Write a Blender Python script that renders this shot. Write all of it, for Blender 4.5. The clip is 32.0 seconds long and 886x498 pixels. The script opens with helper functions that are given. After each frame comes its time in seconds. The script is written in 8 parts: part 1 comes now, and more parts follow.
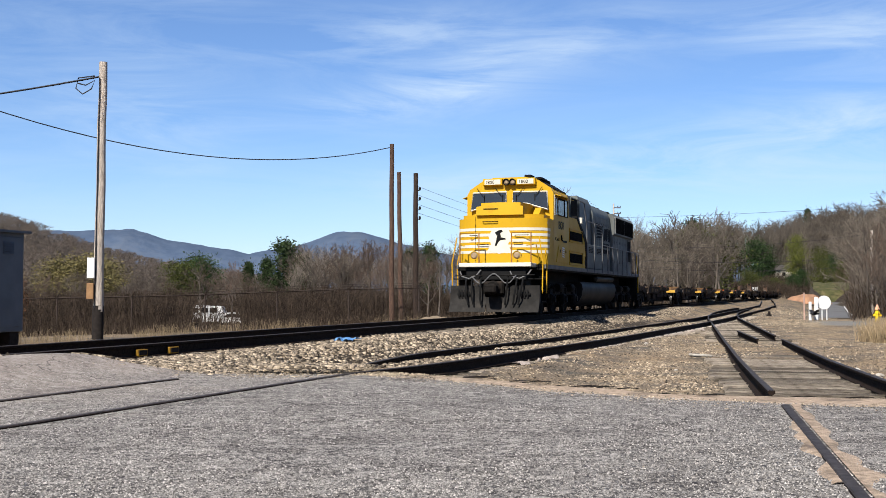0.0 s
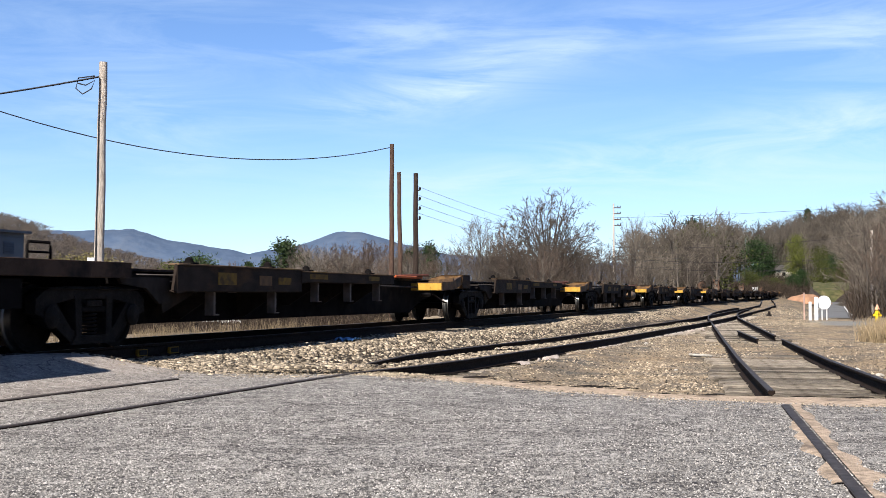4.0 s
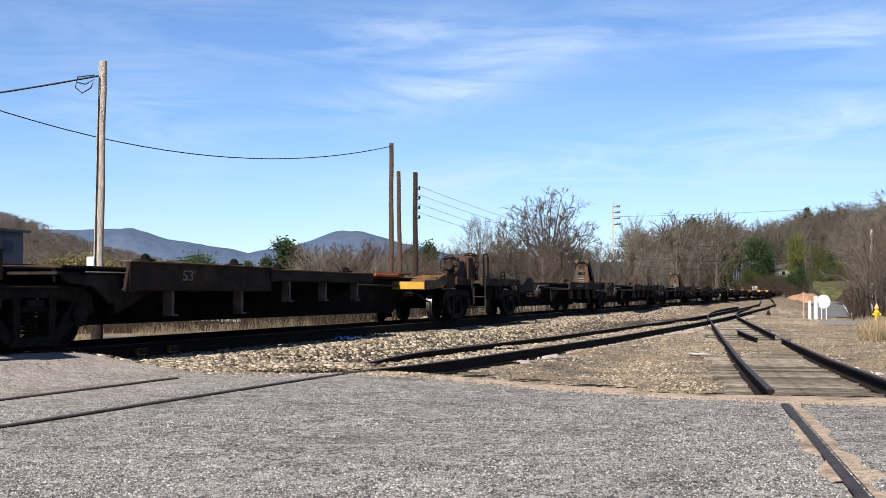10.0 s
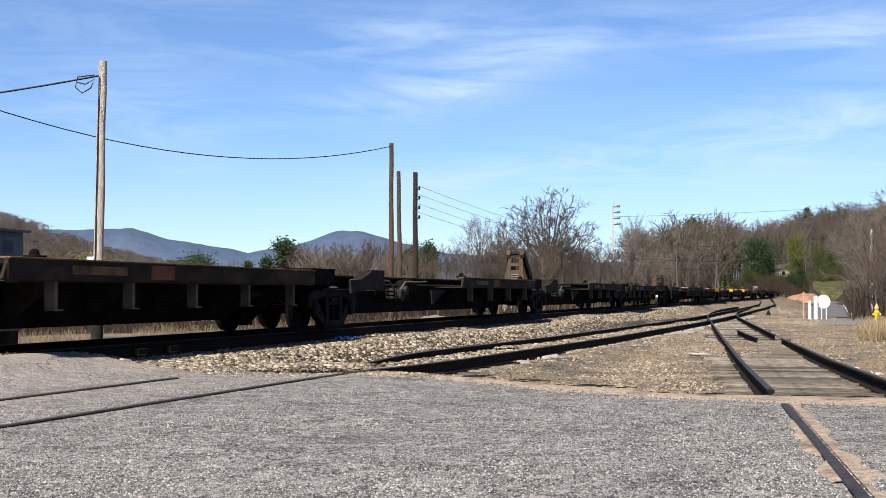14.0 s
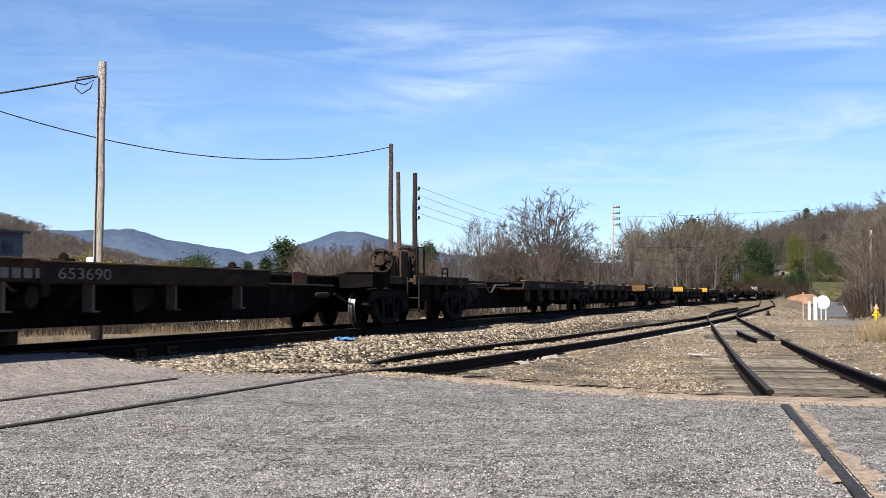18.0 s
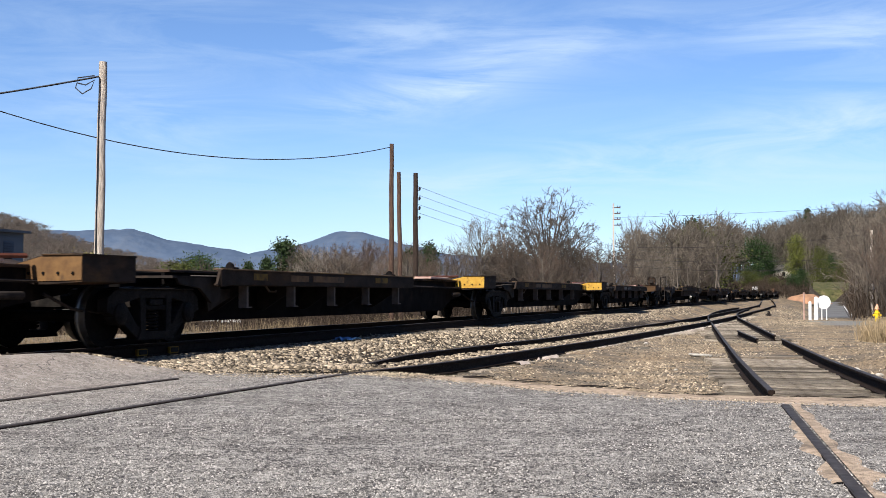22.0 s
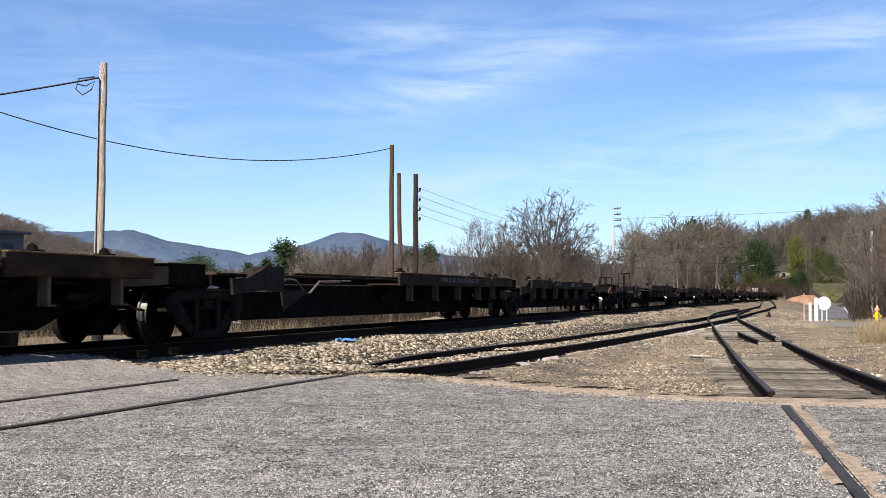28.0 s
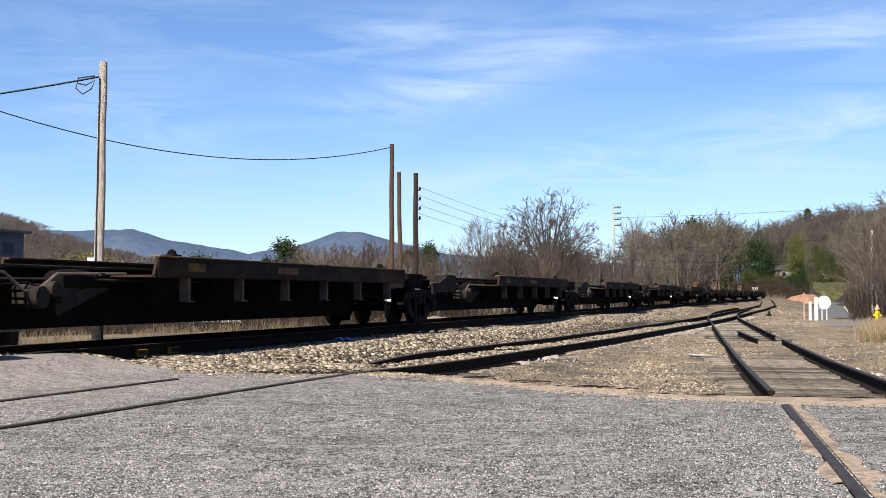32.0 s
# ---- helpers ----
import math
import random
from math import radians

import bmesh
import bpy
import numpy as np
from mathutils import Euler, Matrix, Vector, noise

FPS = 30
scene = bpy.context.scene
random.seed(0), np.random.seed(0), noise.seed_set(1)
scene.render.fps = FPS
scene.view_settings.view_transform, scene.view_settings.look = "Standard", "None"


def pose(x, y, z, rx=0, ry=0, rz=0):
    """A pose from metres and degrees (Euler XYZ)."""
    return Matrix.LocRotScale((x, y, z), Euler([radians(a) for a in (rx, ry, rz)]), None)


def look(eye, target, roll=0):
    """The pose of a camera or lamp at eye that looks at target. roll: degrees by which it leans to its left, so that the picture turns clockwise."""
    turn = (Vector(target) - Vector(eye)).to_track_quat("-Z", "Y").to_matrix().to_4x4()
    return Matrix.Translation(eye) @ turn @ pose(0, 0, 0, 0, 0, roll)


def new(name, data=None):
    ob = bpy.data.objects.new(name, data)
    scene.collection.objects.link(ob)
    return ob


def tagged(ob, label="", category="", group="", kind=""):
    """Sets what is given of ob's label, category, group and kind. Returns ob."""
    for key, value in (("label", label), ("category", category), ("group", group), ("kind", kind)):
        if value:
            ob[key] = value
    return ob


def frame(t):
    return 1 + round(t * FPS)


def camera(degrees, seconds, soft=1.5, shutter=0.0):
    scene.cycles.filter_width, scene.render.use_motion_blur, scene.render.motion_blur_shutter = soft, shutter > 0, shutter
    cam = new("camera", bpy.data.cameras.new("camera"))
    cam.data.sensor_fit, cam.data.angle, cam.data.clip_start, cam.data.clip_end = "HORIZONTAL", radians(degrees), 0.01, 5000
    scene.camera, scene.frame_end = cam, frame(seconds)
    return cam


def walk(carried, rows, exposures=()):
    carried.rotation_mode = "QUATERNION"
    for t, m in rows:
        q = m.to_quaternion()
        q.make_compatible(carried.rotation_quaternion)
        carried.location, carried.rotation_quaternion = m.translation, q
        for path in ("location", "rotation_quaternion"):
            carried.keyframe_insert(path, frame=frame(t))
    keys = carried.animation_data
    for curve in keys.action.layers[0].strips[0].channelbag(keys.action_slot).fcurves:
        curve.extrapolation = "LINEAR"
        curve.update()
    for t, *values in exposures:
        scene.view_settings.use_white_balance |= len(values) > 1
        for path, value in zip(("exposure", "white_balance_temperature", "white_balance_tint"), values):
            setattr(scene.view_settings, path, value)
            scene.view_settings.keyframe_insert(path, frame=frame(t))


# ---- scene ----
from collections import defaultdict

cam = camera(41.404, 32.0, soft=0.7, shutter=0.08)
EYE = (0.0, 0.0, 1.0)


def aim(dx=0.0, dy=0.0):
    """The steady view with a small sway."""
    return pose(*EYE, 90 + 2.206 + dy, 0, dx)


walk(cam, [(0, aim()), (5.0, aim()), (6.3, aim(-0.022, -0.045)), (14.5, aim(-0.022, -0.045)), (16.5, aim(-0.02, -0.01)),
           (19.2, aim(-0.055, -0.03)), (20, aim(-0.055, -0.04)), (21.5, aim(-0.02, -0.02)), (23.5, aim()), (25.5, aim()),
           (27.5, aim(0, 0.03)), (29, aim(-0.01, 0.055)), (30, aim(0, 0.03)), (31, aim()), (32, aim())],
     exposures=[(0, 1.15), (1.0, 1.18), (2.0, 1.23), (2.5, 1.36), (3.0, 1.44), (3.6, 1.43), (5.2, 1.28), (6.0, 1.26), (32, 1.26)])

# ---- light ----
SUN_EL, SUN_AZ = radians(46), math.atan2(-0.434, -0.900)   # azimuth measured from +y towards +x
sun_way = Vector((math.cos(SUN_EL) * math.sin(SUN_AZ), math.cos(SUN_EL) * math.cos(SUN_AZ), math.sin(SUN_EL)))
sun = new("sun", bpy.data.lights.new("sun", "SUN"))
sun.data.energy, sun.data.angle, sun.data.color = 5.0, radians(0.53), (1.0, 0.94, 0.84)
sun.matrix_world = look(sun_way * 50, (0, 0, 0))
scene.view_settings.exposure = 1.26

world = bpy.data.worlds.new("sky")
scene.world = world
world.use_nodes = True
wn, wl = world.node_tree.nodes, world.node_tree.links
wn.clear()
w_out, w_bg, w_sky = wn.new("ShaderNodeOutputWorld"), wn.new("ShaderNodeBackground"), wn.new("ShaderNodeTexSky")
w_sky.sky_type, w_sky.sun_disc = "NISHITA", False
w_sky.sun_elevation, w_sky.sun_rotation = SUN_EL, SUN_AZ
w_sky.altitude, w_sky.air_density, w_sky.dust_density, w_sky.ozone_density = 900, 1.0, 0.0, 2.2
w_bg.inputs["Strength"].default_value = 0.050
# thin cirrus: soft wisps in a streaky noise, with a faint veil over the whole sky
def wnode(kind, op="", **fixed):
    nd = wn.new("ShaderNode" + kind)
    if op:
        nd.operation = op
    for key, val in fixed.items():
        nd.inputs[int(key[1:])].default_value = val
    return nd


w_tc, w_map, w_n1, w_n2 = wnode("TexCoord"), wnode("Mapping"), wnode("TexNoise"), wnode("TexNoise")
w_map.inputs["Rotation"].default_value = (0, radians(-12), 0)
w_map.inputs["Scale"].default_value = (2.6, 2.6, 15.0)
w_n1.inputs["Scale"].default_value, w_n1.inputs["Detail"].default_value, w_n1.inputs["Roughness"].default_value = 2.1, 8, 0.64
w_n1.inputs["Distortion"].default_value = 0.7
w_n2.inputs["Scale"].default_value, w_n2.inputs["Detail"].default_value = 2.4, 2
wl.new(w_tc.outputs["Generated"], w_map.inputs["Vector"])
wl.new(w_map.outputs[0], w_n1.inputs["Vector"])
wl.new(w_tc.outputs["Generated"], w_n2.inputs["Vector"])
w_xyz = wnode("SeparateXYZ")
wl.new(w_tc.outputs["Generated"], w_xyz.inputs[0])
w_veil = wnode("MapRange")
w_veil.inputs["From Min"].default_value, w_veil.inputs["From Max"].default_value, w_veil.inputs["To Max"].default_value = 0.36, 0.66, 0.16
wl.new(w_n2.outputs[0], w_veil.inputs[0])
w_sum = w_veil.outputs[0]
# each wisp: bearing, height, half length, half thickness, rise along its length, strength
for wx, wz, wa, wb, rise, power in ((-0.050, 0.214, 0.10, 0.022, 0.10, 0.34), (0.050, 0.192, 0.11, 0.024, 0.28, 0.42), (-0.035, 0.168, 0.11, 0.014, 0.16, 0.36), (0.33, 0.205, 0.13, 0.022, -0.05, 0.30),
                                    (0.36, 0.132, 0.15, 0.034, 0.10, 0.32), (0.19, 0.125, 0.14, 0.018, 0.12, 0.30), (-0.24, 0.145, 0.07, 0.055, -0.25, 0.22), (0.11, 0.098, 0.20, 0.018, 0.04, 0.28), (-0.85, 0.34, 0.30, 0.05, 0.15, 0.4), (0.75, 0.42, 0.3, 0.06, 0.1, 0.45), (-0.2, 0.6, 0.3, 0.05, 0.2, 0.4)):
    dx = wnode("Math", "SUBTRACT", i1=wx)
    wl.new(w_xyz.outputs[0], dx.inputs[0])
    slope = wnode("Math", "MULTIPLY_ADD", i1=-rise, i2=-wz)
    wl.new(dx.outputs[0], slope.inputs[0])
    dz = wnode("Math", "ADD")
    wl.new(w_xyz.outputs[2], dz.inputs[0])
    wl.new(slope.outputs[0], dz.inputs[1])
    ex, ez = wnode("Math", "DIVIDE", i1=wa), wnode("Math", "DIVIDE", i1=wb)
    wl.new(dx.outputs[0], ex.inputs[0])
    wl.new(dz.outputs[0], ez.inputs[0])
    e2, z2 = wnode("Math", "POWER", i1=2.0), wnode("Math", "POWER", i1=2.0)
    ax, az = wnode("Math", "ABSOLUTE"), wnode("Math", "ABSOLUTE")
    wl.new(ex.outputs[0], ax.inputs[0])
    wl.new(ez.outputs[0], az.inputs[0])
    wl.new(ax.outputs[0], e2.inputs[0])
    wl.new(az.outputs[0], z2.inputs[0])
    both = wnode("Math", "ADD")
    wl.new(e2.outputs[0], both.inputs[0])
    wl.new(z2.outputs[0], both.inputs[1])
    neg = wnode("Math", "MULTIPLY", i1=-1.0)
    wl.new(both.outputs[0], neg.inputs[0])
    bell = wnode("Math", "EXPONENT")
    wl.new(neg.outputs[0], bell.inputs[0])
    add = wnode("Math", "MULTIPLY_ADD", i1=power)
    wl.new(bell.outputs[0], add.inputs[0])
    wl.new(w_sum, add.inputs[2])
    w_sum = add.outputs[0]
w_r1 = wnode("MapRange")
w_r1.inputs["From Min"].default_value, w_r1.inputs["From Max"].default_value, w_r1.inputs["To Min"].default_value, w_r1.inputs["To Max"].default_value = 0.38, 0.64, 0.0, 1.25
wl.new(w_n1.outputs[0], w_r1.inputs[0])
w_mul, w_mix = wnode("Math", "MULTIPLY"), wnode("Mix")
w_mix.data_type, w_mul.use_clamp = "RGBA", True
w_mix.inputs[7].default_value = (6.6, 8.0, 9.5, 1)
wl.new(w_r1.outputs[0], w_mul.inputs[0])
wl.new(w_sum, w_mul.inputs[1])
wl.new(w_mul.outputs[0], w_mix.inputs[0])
w_tint = wn.new("ShaderNodeMix")
w_tint.data_type, w_tint.blend_type = "RGBA", "MULTIPLY"
w_tint.inputs[0].default_value, w_tint.inputs[7].default_value = 1.0, (0.80, 0.965, 1.24, 1)
wl.new(w_sky.outputs[0], w_tint.inputs[6])
wl.new(w_tint.outputs[2], w_mix.inputs[6])
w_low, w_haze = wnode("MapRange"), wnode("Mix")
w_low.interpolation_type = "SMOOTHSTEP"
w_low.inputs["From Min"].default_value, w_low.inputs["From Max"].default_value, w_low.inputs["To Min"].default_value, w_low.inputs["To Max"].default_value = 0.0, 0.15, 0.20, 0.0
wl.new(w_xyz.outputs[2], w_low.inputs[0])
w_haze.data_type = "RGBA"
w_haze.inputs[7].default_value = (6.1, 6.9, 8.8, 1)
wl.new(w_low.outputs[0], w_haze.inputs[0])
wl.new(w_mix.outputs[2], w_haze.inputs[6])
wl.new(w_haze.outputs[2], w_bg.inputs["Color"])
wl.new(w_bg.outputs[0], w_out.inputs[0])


# ---- materials ----
TONE = 0.862     # one scale for all surface tones, set against the sun


def mat(name, c1, c2=None, rough=0.7, scale=4.0, bump=0.0, bscale=60.0, metal=0.0, c3=None, scale3=0.6, vary=0.0, island=False, spec=0.12, amount3=0.5, stretch=(1, 1, 1), span=0.14):
    """A surface of two tones in a fine grain (c1, c2), patches of a third tone c3, relief, and a per-object or per-island shift."""
    c1, c2, c3 = [tuple(v * TONE for v in c) if c else None for c in (c1, c2, c3)]
    m = bpy.data.materials.new(name)
    m.use_nodes = True
    nt = m.node_tree
    b = nt.nodes["Principled BSDF"]
    b.inputs["Roughness"].default_value, b.inputs["Metallic"].default_value = rough, metal
    b.inputs["Specular IOR Level"].default_value = spec
    tc, mp = nt.nodes.new("ShaderNodeTexCoord"), nt.nodes.new("ShaderNodeMapping")
    mp.inputs["Scale"].default_value = stretch
    nt.links.new(tc.outputs["Object"], mp.inputs[0])
    col = None
    n1 = nt.nodes.new("ShaderNodeTexNoise")
    n1.inputs["Scale"].default_value, n1.inputs["Detail"].default_value, n1.inputs["Roughness"].default_value = scale, 6, 0.6
    nt.links.new(mp.outputs[0], n1.inputs["Vector"])
    r1 = nt.nodes.new("ShaderNodeMapRange")
    r1.inputs["From Min"].default_value, r1.inputs["From Max"].default_value = 0.5 - span, 0.5 + span
    nt.links.new(n1.outputs[0], r1.inputs[0])
    mx = nt.nodes.new("ShaderNodeMix")
    mx.data_type = "RGBA"
    mx.inputs[6].default_value, mx.inputs[7].default_value = (*c1, 1), (*(c2 or [v * 0.75 for v in c1]), 1)
    nt.links.new(r1.outputs[0], mx.inputs[0])
    col = mx.outputs[2]
    if c3:
        n3 = nt.nodes.new("ShaderNodeTexNoise")
        n3.inputs["Scale"].default_value, n3.inputs["Detail"].default_value, n3.inputs["Roughness"].default_value = scale3, 5, 0.65
        nt.links.new(mp.outputs[0], n3.inputs["Vector"])
        r3 = nt.nodes.new("ShaderNodeMapRange")
        edge = 0.75 - 0.4 * amount3
        r3.inputs["From Min"].default_value, r3.inputs["From Max"].default_value = edge - 0.07, edge + 0.07
        nt.links.new(n3.outputs[0], r3.inputs[0])
        m3 = nt.nodes.new("ShaderNodeMix")
        m3.data_type = "RGBA"
        m3.inputs[7].default_value = (*c3, 1)
        nt.links.new(r3.outputs[0], m3.inputs[0])
        nt.links.new(col, m3.inputs[6])
        col = m3.outputs[2]
    if vary:
        src = nt.nodes.new("ShaderNodeNewGeometry").outputs["Random Per Island"] if island else nt.nodes.new("ShaderNodeObjectInfo").outputs["Random"]
        rv = nt.nodes.new("ShaderNodeMapRange")
        rv.inputs["To Min"].default_value, rv.inputs["To Max"].default_value = 1 - vary, 1 + vary
        nt.links.new(src, rv.inputs[0])
        hsv = nt.nodes.new("ShaderNodeHueSaturation")
        nt.links.new(rv.outputs[0], hsv.inputs["Value"])
        nt.links.new(col, hsv.inputs["Color"])
        col = hsv.outputs[0]
    nt.links.new(col, b.inputs["Base Color"])
    rr = nt.nodes.new("ShaderNodeMapRange")
    rr.inputs["To Min"].default_value, rr.inputs["To Max"].default_value = max(rough - 0.12, 0.03), min(rough + 0.12, 1)
    nt.links.new(n1.outputs[0], rr.inputs[0])
    nt.links.new(rr.outputs[0], b.inputs["Roughness"])
    if bump:
        nb, bp = nt.nodes.new("ShaderNodeTexNoise"), nt.nodes.new("ShaderNodeBump")
        nb.inputs["Scale"].default_value, nb.inputs["Detail"].default_value = bscale, 4
        bp.inputs["Strength"].default_value, bp.inputs["Distance"].default_value = bump, 1.5 / bscale
        nt.links.new(mp.outputs[0], nb.inputs["Vector"])
        nt.links.new(nb.outputs[0], bp.inputs["Height"])
        nt.links.new(bp.outputs[0], b.inputs["Normal"])
    return m


